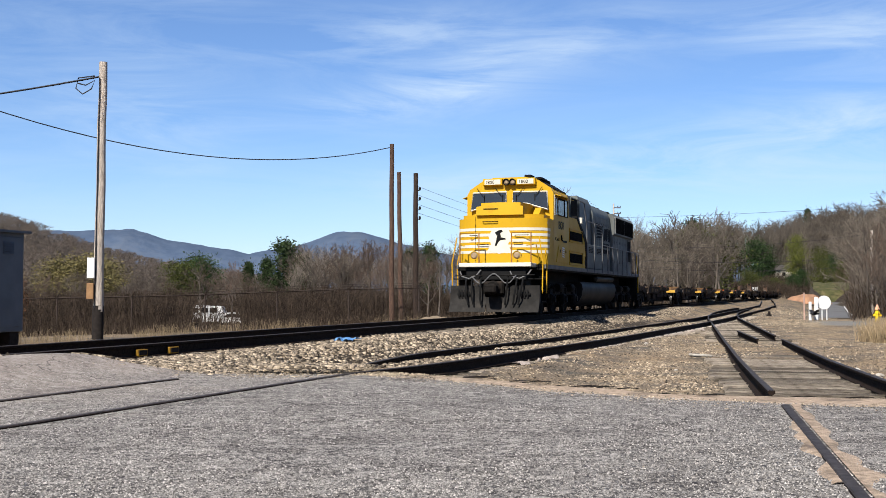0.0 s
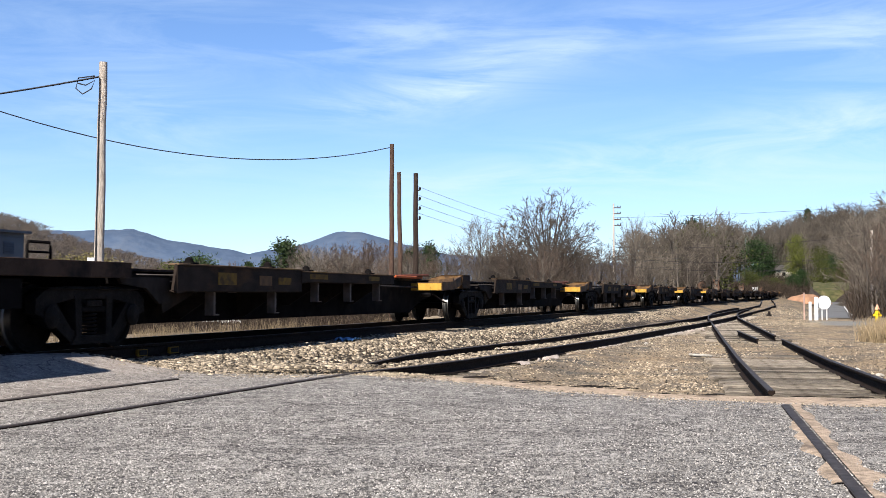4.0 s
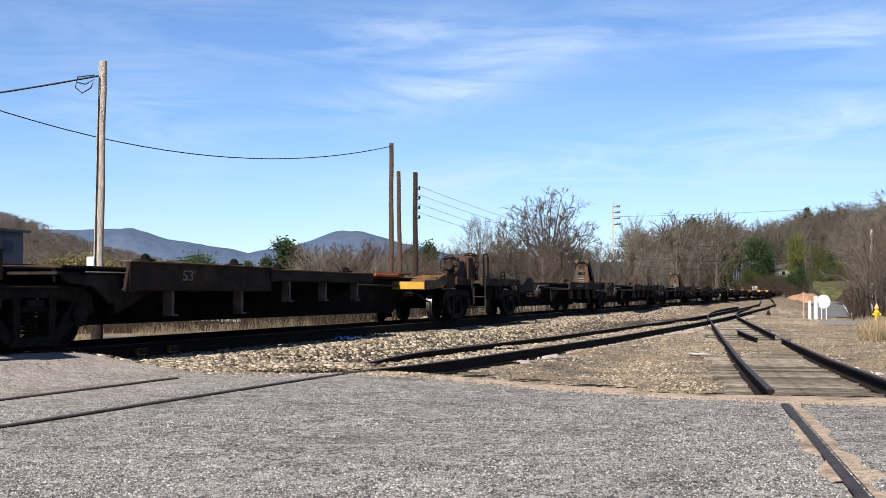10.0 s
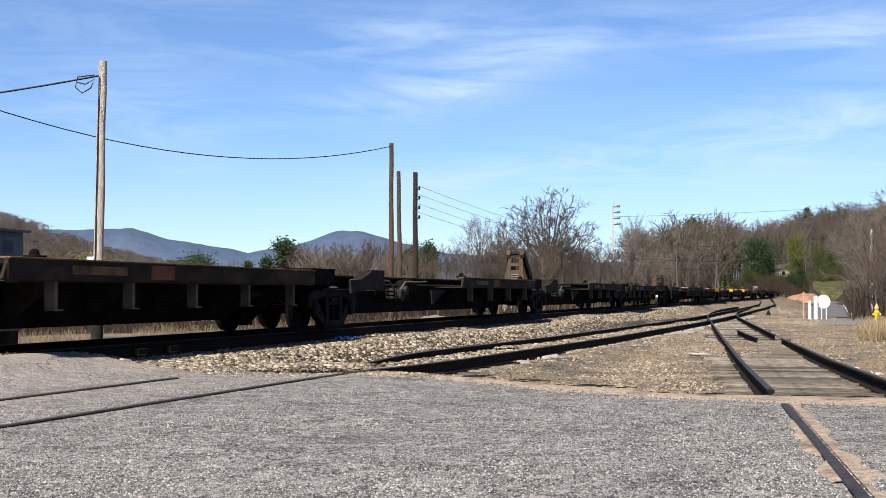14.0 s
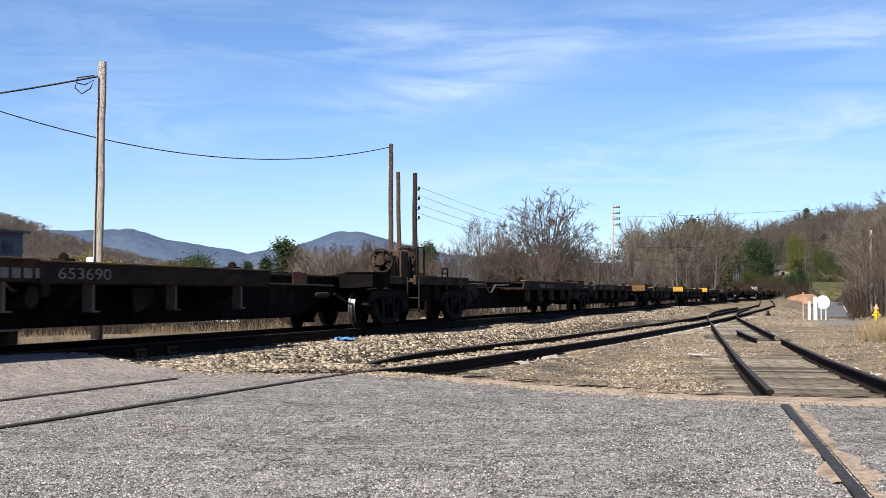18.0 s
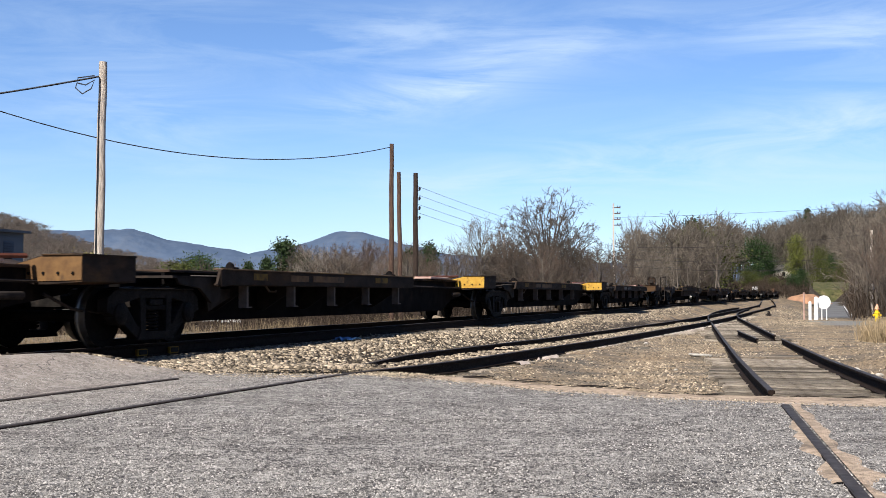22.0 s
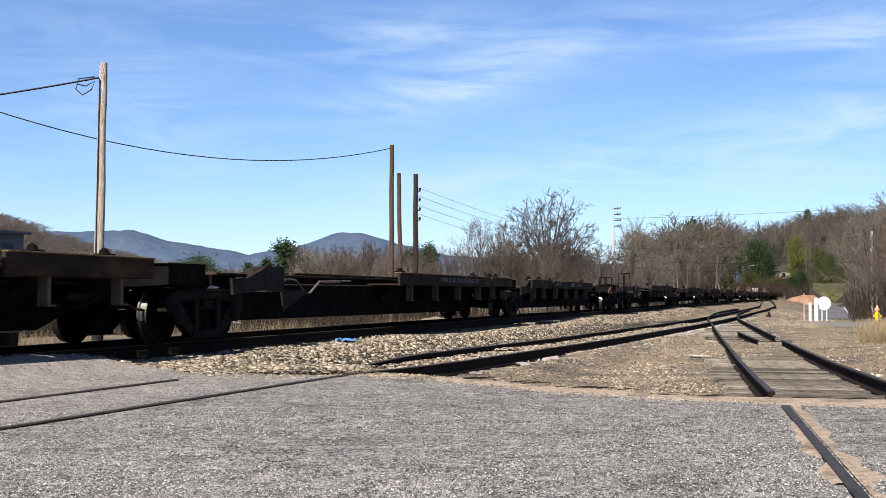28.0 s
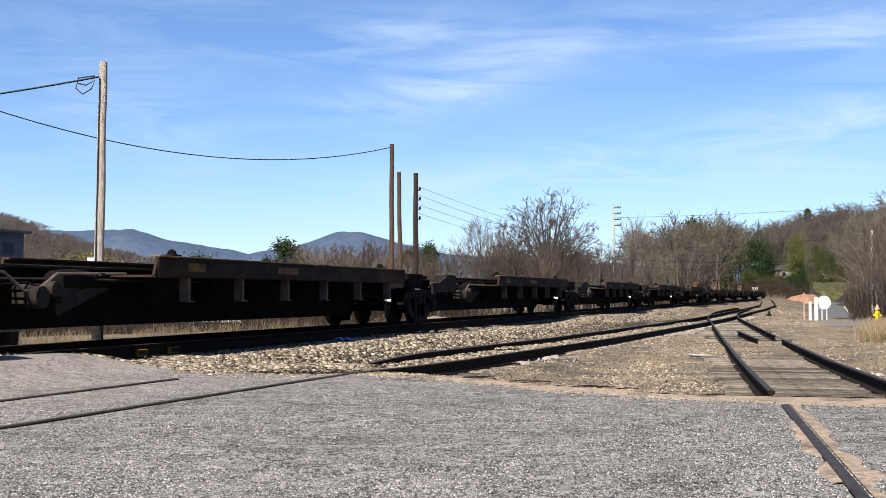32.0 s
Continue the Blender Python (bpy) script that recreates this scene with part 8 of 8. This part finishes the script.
tube(bm, [(-0.06, -0.16, 0.9), (-0.05, -0.14, 7.6)], 0.018, 5)
part("conduit", bm, M["wire"], near_pole)
bm = bmesh.new()
tube(bm, [(0, 0, 0.0), (0.0, 0, 0.98)], [0.165, 0.158], 12)
part("tarred_base", bm, M["pole_base"], near_pole, "black tarred pole base")


def line_pole(k, d, z1, arms, label):
    x, y = k * d, d
    z0 = far_z(x, y)
    th = pole("utility_pole", x, y, z0, z1, 0.15, 0.10, M["pole_grey"], label, group="line poles")
    for i in range(arms):
        bm = bmesh.new()
        box(bm, -0.1, 0.9, -0.05, 0.05, z1 - z0 - 0.6 - 0.75 * i, z1 - z0 - 0.48 - 0.75 * i)
        part("crossarm", bm, M["pole_brown"], th)
        for xx in (0.55, 0.85):
            bm = bmesh.new()
            turned(bm, [(0.05, 0), (0.07, 0.08), (0.04, 0.18)], (xx, 0, z1 - z0 - 0.48 - 0.75 * i), "z", 8)
            part("insulator", bm, M["pole_base"], th)


line_pole(0.1458, 150, 12.6, 4, "pale utility pole with side arms")
line_pole(0.0525, 140, 8.2, 0, "short pale utility pole")
line_pole(0.2196, 200, 10.2, 1, "distant utility pole before the woods")
line_pole(0.366, 92, 6.0, 0, "roadside utility pole among bare trees")
dark_pole = [o for o in scene.objects if o.name.startswith("utility_pole") and "insulators" in o.get("label", "")][0]
for i in range(4):
    bm = bmesh.new()
    turned(bm, [(0.05, 0), (0.08, 0.08), (0.05, 0.2)], (0.26, 0, 6.7 + i * 0.62), "z", 8)
    box(bm, 0.05, 0.3, -0.03, 0.03, 6.66 + i * 0.62, 6.71 + i * 0.62)
    part("insulator", bm, M["pole_base"], dark_pole)

# signal cabinet beside the crossing
cabinet = thing("signal_cabinet", "grey steel railway signal cabinet on a dark base", "cabinet", at=pose(-9.385, 22.956, 0.0, 0, 0, ALONG))
bm = bmesh.new()
box(bm, -0.65, 0.65, -0.9, 0.9, 0.26, 2.22, 0.02)
part("body", bm, M["cabinet"], cabinet)
bm = bmesh.new()
prism(bm, [(-1.0, 2.20), (1.0, 2.20), (1.0, 2.25), (0.0, 2.33), (-1.0, 2.25)], -0.74, 0.74, "x")
part("roof", bm, M["cabinet"], cabinet, "slightly pitched grey roof")
bm = bmesh.new()
box(bm, -0.55, 0.55, -0.915, -0.90, 0.36, 2.12, 0.006)
cd = part("door", bm, M["cabinet"], cabinet)
for k in range(5):
    bm = bmesh.new()
    prism(bm, [(-0.915, 1.80 + 0.05 * k), (-0.945, 1.782 + 0.05 * k), (-0.915, 1.825 + 0.05 * k)], 0.0, 0.3, "x")
    part("louvre", bm, M["cabinet"], cd)
bm = bmesh.new()
tube(bm, [(-0.42, -0.97, 1.0), (-0.42, -0.97, 1.25)], 0.015, 6)
part("handle", bm, M["silver"], cd)
for x in (-0.45, 0.45):
    bm = bmesh.new()
    box(bm, x - 0.14, x + 0.14, -0.85, 0.85, -0.2, 0.26, 0.01)
    part("foot", bm, M["pole_base"], cabinet)

# chain-link fence with barbed top
fence = thing("fence", "rusty chain-link fence with leaning posts and barbed-wire top", "fence")
F0, F1 = Vector((-26.0, 66.0, 0)), Vector((-1.4, 69.1, 0))
prev = None
for i in range(7):
    p = F0.lerp(F1, i / 6)
    z = ground_z(p.x, p.y)
    bm = bmesh.new()
    tube(bm, [(p.x, p.y, z - 0.1), (p.x + 0.03 * math.sin(i), p.y, z + 2.15)], 0.055, 6)
    part("post", bm, M["rustpost"], fence)
    bm = bmesh.new()
    tube(bm, [(p.x, p.y, z + 2.12), (p.x + 0.28, p.y - 0.28, z + 2.42)], 0.018, 5)
    part("barb_arm", bm, M["gusset"], fence)
    if prev is not None:
        for h, r in ((2.12, 0.035), (2.28, 0.012), (2.40, 0.012)):
            bm = bmesh.new()
            off = (h - 2.12) * 0.9 if h > 2.12 else 0
            tube(bm, [prev + Vector((off, -off, h)), Vector((p.x + off, p.y - off, z + h))], r, 5)
            part("top_rail" if h < 2.2 else "barbed_wire", bm, M["rustpost"], fence)
    prev = Vector((p.x, p.y, z))
# diamond mesh, too fine to pick apart
segs = []
length = (F1 - F0).length
for i in range(int(length / 0.22)):
    for sgn in (1, -1):
        u0, u1 = i * 0.22 / length, (i * 0.22 + sgn * 1.0) / length
        if 0 <= u1 <= 1:
            a, b = F0.lerp(F1, u0), F0.lerp(F1, u1)
            segs.append(((a.x, a.y, ground_z(a.x, a.y) + 0.05), (b.x, b.y, ground_z(b.x, b.y) + 2.1), 0.0055, 0.0055))
me = tubes_mesh("chain_link", segs, M["rustpost"], 3)
cl = new("chain_link", me)
cl.parent = fence
tagged(cl, "rusted chain-link mesh", kind="stuff")

# gravel heap behind the line
bm = bmesh.new()
bmesh.ops.create_grid(bm, x_segments=24, y_segments=14, size=1)
for v in bm.verts:
    r2 = v.co.x ** 2 + v.co.y ** 2
    h = max(0, 1 - r2) * 0.62 + (0.10 * noise.noise(Vector((v.co.x * 6, v.co.y * 6, 0))) if r2 < 1 else -0.05)
    v.co = Vector((v.co.x * 2.6, v.co.y * 1.5, h))
heap = new("gravel_heap", mesh_of("gravel_heap", bm, M["stone_flat"]))
heap.matrix_basis = pose(-0.3, 45.5, ground_z(-0.3, 45.5) - 0.03, 0, 0, ALONG)
tagged(heap, "low heap of tan ballast gravel behind the railway", "gravel heap")

# yellow clamps on the near rail, blue litter
for i, s in enumerate((14.70, 15.56)):
    th = thing("rail_clamp", "yellow painted steel clamp bolted to the rail", "rail clamp", "rail clamps", at=Matrix.Translation(on(s, 0.7525, RAIL_Z - 0.1)) @ pose(0, 0, 0, 0, 0, HEADING0))
    bm = bmesh.new()
    box(bm, -0.13, 0.13, 0.03, 0.08, -0.07, 0.03, 0.01)
    part("bracket", bm, M["clamp"], th)
    bm = bmesh.new()
    box(bm, -0.10, 0.10, 0.078, 0.088, -0.05, 0.018)
    part("face", bm, M["pole_base"], th)
bm = bmesh.new()
bmesh.ops.create_grid(bm, x_segments=10, y_segments=5, size=1)
for v in bm.verts:
    v.co = Vector((v.co.x * 0.34, v.co.y * 0.16, 0.06 + 0.09 * noise.noise(Vector((v.co.x * 3, v.co.y * 3, 1)))))
bmesh.ops.solidify(bm, geom=bm.faces[:], thickness=0.006)
tarp = new("plastic_scrap", mesh_of("plastic_scrap", bm, M["blue"]))
tarp.matrix_basis = Matrix.Translation(on(21.08, 1.35, ground_z(*on(21.08, 1.35)[:2]))) @ pose(0, 0, 0, 0, 0, ALONG)
tagged(tarp, "crumpled blue plastic scrap beside the rail", "litter")

# round white board and posts by the far road
SX, SY = 20.78, 64.0
SZ = ground_z(SX, SY)
board = thing("round_sign", "blank white round board on two thin posts", "sign", at=pose(SX, SY, SZ))
bm = bmesh.new()
turned(bm, [(0.375, -0.012), (0.375, 0.012)], (0, 0, 0.96), "y", 32)
part("disc", bm, M["white"], board)
for x in (-0.10, 0.16):
    bm = bmesh.new()
    tube(bm, [(x, 0.04, -0.05), (x, 0.04, 0.95)], 0.032, 6)
    part("post", bm, M["white"], board)
for x, h, r in ((19.93, 1.02, 0.085), (20.26, 1.28, 0.11)):
    th = thing("marker_post", "white plastic roadside marker post", "marker post", "marker posts", at=pose(x, SY - 0.3, ground_z(x, SY - 0.3) - 0.03))
    bm = bmesh.new()
    turned(bm, [(r, 0), (r, h - 0.05), (r * 0.8, h), (r * 0.3, h + 0.02)], (0, 0, 0), "z", 12)
    part("shaft", bm, M["white"], th)
th = thing("thin_stake", "faded pink stake beside the marker posts", "stake", at=pose(19.85, SY + 0.5, ground_z(19.85, SY) - 0.05))
bm = bmesh.new()
tube(bm, [(0, 0, 0), (0, 0, 1.55)], 0.045, 6)
part("shaft", bm, M["pinkpaint"], th)

# fire hydrant with a cone on top
HX, HY = 22.2, 60.0
hyd = thing("fire_hydrant", "yellow fire hydrant with a faded cone on top", "hydrant", at=pose(HX, HY, ground_z(HX, HY) - 0.02) @ Matrix.Diagonal((0.85, 0.85, 0.85, 1)))
bm = bmesh.new()
turned(bm, [(0.19, 0), (0.19, 0.05), (0.13, 0.07), (0.125, 0.5), (0.17, 0.52), (0.17, 0.57), (0.13, 0.6), (0.11, 0.7), (0.03, 0.76)], (0, 0, 0), "z", 18)
part("barrel", bm, M["hydrant"], hyd)
for sgn in (1, -1):
    bm = bmesh.new()
    turned(bm, [(0.075, 0.0), (0.075, 0.22 * sgn), (0.04, 0.26 * sgn)], (0, 0, 0.42), "x", 12)
    part("outlet", bm, M["hydrant"], hyd)
bm = bmesh.new()
turned(bm, [(0.17, 0.77), (0.15, 0.79), (0.03, 1.08)], (0, 0, 0), "z", 14)
part("cone", bm, M["pink"], hyd, "faded pink cone")

# switch stand
th = thing("switch_stand", "low dark switch stand beside the turnout", "switch stand", at=pose(20.0, 72, ground_z(20, 72), 0, 0, ALONG) @ Matrix.Diagonal((0.6, 0.6, 0.55, 1)))
bm = bmesh.new()
box(bm, -0.5, 0.5, -0.25, 0.25, 0, 0.14, 0.01)
part("base", bm, M["pole_base"], th)
bm = bmesh.new()
turned(bm, [(0.16, 0.14), (0.14, 0.45), (0.06, 0.52)], (0.1, 0, 0), "z", 12)
tube(bm, [(0.1, 0, 0.4), (-0.6, 0, 0.25)], 0.03, 6)
part("lever", bm, M["pole_base"], th)

# road beyond the yard
bm = bmesh.new()
RY = [112 + 6.0 * i for i in range(50)]


def strip(name, k0, k1, rows, lift, material, label, cat):
    verts = []
    for y in rows:
        for k in (k0, k1):
            x = k(y)
            verts.append((x, y, (road_z(y) if "road" in name else ground_z(x, y)) + lift))
    faces = [(2 * i, 2 * i + 1, 2 * i + 3, 2 * i + 2) for i in range(len(rows) - 1)]
    ob = new(name, sheet(name, verts, faces, material))
    tagged(ob, label, cat, kind="structure")


bm.free()
rc = lambda y: y * interp(y, [(112, 0.3312), (600, 0.3330)])
strip("road", lambda y: rc(y) - 2.6, lambda y: rc(y) + 2.6, RY, 0.06, M["roadgrey"], "worn grey two-lane road running down to the trees", "road")
strip("road_edge_line", lambda y: rc(y) + 2.25, lambda y: rc(y) + 2.45, RY, 0.066, M["white"], "white road edge line", "road line")
strip("road_edge_line", lambda y: rc(y) - 2.45, lambda y: rc(y) - 2.25, RY, 0.066, M["white"], "white road edge line", "road line")
# lawn slope far along the road
bm = bmesh.new()
bmesh.ops.create_grid(bm, x_segments=20, y_segments=14, size=1)
for v in bm.verts:
    u, w = (v.co.x + 1) / 2, (v.co.y + 1) / 2
    y = 300 + 32 * w
    edge = min(u, 1 - u, w, 1 - w)
    v.co = Vector(((0.314 + 0.034 * u) * y, y, (2.0 + 2.5 * w + 0.25 * noise.noise(Vector((u * 5, w * 4, 0)))) if edge > 0.001 else -2.0))
tagged(new("lawn", mesh_of("lawn", bm, M["grass"])), "green lawn slope beyond the road", "lawn", kind="structure")
verts, cols = [], 24
for y in [50 + 0.5 * i for i in range(24)]:
    x0 = 17.4 + 0.9 * noise.noise(Vector((y * 0.5, 0, 0))) + 0.25 * (y - 55)
    verts += [(x0 + (34 - x0) * k / (cols - 1), y, ground_z(x0 + (34 - x0) * k / (cols - 1), y) + (0.02 if 0 < k and 50 < y < 61.5 else -0.02)) for k in range(cols)]
faces = [(j_ * cols + k, j_ * cols + k + 1, (j_ + 1) * cols + k + 1, (j_ + 1) * cols + k) for j_ in range(23) for k in range(cols - 1)]
tagged(new("gravel_drive", sheet("gravel_drive", verts, faces, M["drive"], True)), "grey gravel drive crossing the yard", "drive", kind="structure")
bm = bmesh.new()
bmesh.ops.create_grid(bm, x_segments=30, y_segments=12, size=1)
for v in bm.verts:
    h = (1 - abs(v.co.x) ** 3) * (1 - v.co.y ** 2) * 2.0 * (0.8 + 0.3 * noise.noise(Vector((v.co.x * 2.3, v.co.y * 2, 6)))) - 0.3
    v.co = Vector((v.co.x * 4.0, v.co.y * 4, h))
clay = new("clay_bank", mesh_of("clay_bank", bm, M["redsoil"]))
clay.matrix_basis = pose(0.309 * 215, 215, ground_z(0.309 * 215, 215), 0, 0, 0)
tagged(clay, "bare orange clay bank beside the line", "clay bank", kind="structure")
# white board and a grey post beyond the train
board2 = thing("white_sign", "square white board on a thin post beyond the line", "sign", at=pose(0.2662 * 230, 230, 0))
bm = bmesh.new()
box(bm, -0.55, 0.55, -0.02, 0.02, 1.35, 2.4, 0.01)
part("board", bm, M["white"], board2)
bm = bmesh.new()
tube(bm, [(0, 0.06, ground_z(0.2662 * 230, 230) - 0.2), (0, 0.06, 2.3)], 0.05, 6)
part("post", bm, M["pole_grey"], board2)
# houses among the trees
for k, d, w, dep, hz, mt in ((0.291, 345, 6, 6, 2.9, "brick"),):
    x, y = k * d, d
    z = {345: 5.2, 250: 0.6, 255: 0.2}[d]
    th = thing("house", "small pale house with a dark gabled roof among the trees", "house", "distant houses", at=pose(x, y, z, 0, 0, 12))
    bm = bmesh.new()
    box(bm, -w / 2, w / 2, -dep / 2, dep / 2, -2.5, hz)
    part("wall", bm, M[mt], th)
    bm = bmesh.new()
    prism(bm, [(-w / 2 - 0.4, hz), (w / 2 + 0.4, hz), (0, hz + w * 0.26)], -dep / 2 - 0.4, dep / 2 + 0.4)
    part("roof", bm, M["roof"], th)
    for xx in (-w * 0.28, w * 0.22):
        bm = bmesh.new()
        box(bm, xx - 0.5, xx + 0.5, -dep / 2 - 0.03, -dep / 2 + 0.02, hz * 0.35, hz * 0.75)
        part("window", bm, M["glass"], th)
x, y = -23.0, 63.0
plant("leafy_shrub", evergreen_meshes(91, 8.0, 5.0, 2500, 0.16, M["leaf_brown"], False), x, y, far_z(x, y), (0.28, 0.40), "shrub with dead brown leaves by the fence", "shrub", "")
# parked vehicles behind the fence
van = thing("parked_van", "white van parked behind the fence", "van", at=pose(-18.6, 92, far_z(-18.6, 92), 0, 0, 4))
bm = bmesh.new()
prism(bm, [(-1.0, 0.35), (2.0, 0.35), (2.05, 0.9), (1.6, 1.0), (1.3, 1.55), (-1.0, 1.6)], -0.85, 0.85)
part("body", bm, M["white"], van)
for x in (-0.75, 0.0, 0.72):
    bm = bmesh.new()
    box(bm, x - 0.28, x + 0.28, -0.87, -0.845, 1.05, 1.42)
    part("window", bm, M["glass"], van)
for x in (-0.6, 1.45):
    bm = bmesh.new()
    turned(bm, [(0.32, -0.88), (0.32, -0.68)], (x, 0, 0.32), "y", 16)
    part("wheel", bm, M["black"], van)
car = thing("parked_car", "white car parked behind the fence", "car", at=pose(-15.9, 90, far_z(-15.9, 90), 0, 0, 4))
bm = bmesh.new()
prism(bm, [(-1.1, 0.25), (1.1, 0.25), (1.1, 0.6), (0.7, 0.66), (0.35, 0.98), (-0.6, 0.98), (-1.0, 0.65)], -0.75, 0.75)
part("body", bm, M["white"], car)
bm = bmesh.new()
prism(bm, [(0.58, 0.66), (0.3, 0.93), (-0.52, 0.93), (-0.85, 0.66)], -0.77, -0.745)
part("window", bm, M["glass"], car)

# black bird that flaps off along the verge
crow = thing("crow", "black crow flying low over the verge", "bird")
bm = bmesh.new()
turned(bm, [(0.01, -0.26), (0.05, -0.2), (0.085, -0.05), (0.075, 0.08), (0.05, 0.15), (0.055, 0.2), (0.03, 0.25), (0.008, 0.31)], (0, 0, 0), "x", 10)
part("body", bm, M["crow"], crow)
wings = []
for sgn in (1, -1):
    bm = bmesh.new()
    prism(bm, [(0.10, 0.0), (0.12, sgn * 0.25), (0.02, sgn * 0.46), (-0.10, sgn * 0.42), (-0.13, sgn * 0.05)], -0.008, 0.008, "z")
    w = part("wing", bm, M["crow"], crow)
    w.matrix_basis = pose(0, sgn * 0.05, 0.03)
    wings.append((w, sgn))
bm = bmesh.new()
prism(bm, [(-0.22, -0.03), (-0.22, 0.03), (-0.40, 0.08), (-0.40, -0.08)], -0.006, 0.006, "z")
part("tail", bm, M["crow"], crow)


# ---- movement ----
SPEED = [(0, 12.5), (3.5, 12.0), (8, 12.0), (12, 11.8), (18, 12.3), (22, 12.7), (32, 12.6)]
RUN = [0.0]
for i in range(960):
    RUN.append(RUN[-1] + interp((i + 0.5) / 30, SPEED) / 30)


def line_o(s):
    """Past the straight the main line bends gently away."""
    return interp(s, [(0, 0.0), (140, 0.0), (192, 0.9), (287, 3.0), (420, 9.0), (640, 20.0)])


def rail_pose(s):
    """A vehicle's pose on the main line with its origin at s, running towards the eye."""
    a, b = on(s, line_o(s), RAIL_Z), on(s + 17, line_o(s + 17), RAIL_Z)
    w = a - b
    return Matrix.Translation(a) @ pose(0, 0, 0, 0, 0, math.degrees(math.atan2(w.y, w.x)))


def motions():
    """The train rolls past; every wheelset turns with the distance run."""
    for th, s0 in movers:
        walk(th, [(t, rail_pose(s0 - RUN[t * 30])) for t in range(33)])
        for ws in th.children_recursive:
            if ws.name.startswith("wheelset") and s0 < 470:
                at, r = ws.matrix_basis.translation.copy(), (0.53 if th == loco else 0.42)
                # from the far curve to well past the eye
                near = [i for i in range(961) if -45 < s0 - RUN[i] < 230]
                turns = sorted({0, 960, *near})
                walk(ws, [(i / 30, Matrix.Translation(at) @ Matrix.Rotation(RUN[min(max(i, near[0]), near[-1])] / r, 4, "Y")) for i in turns])
    # the bird
    path = [(0, 20.0, 63.2, -0.05), (0.6, 20.2, 63.0, 0.1), (1.0, 20.5, 63.0, 0.05), (1.5, 21.0, 62.5, 0.02), (2.0, 21.7, 62.0, -0.02), (2.5, 22.3, 61.0, 0.02), (2.9, 22.5, 59.2, 0.2), (3.6, 24.5, 58.0, 0.9), (6, 34, 58, 4.0), (32, 60, 70, 9.0)]
    walk(crow, [(t, pose(x, y, z, 0, 0, 10 if t < 1 else 0)) for t, x, y, z in path])
    for w, sgn in wings:
        walk(w, [(i / 15, pose(0, sgn * 0.05, 0.03, sgn * (25 + 34 * math.sin(i * 1.9)), 0, 0)) for i in range(0, 481)])


motions()
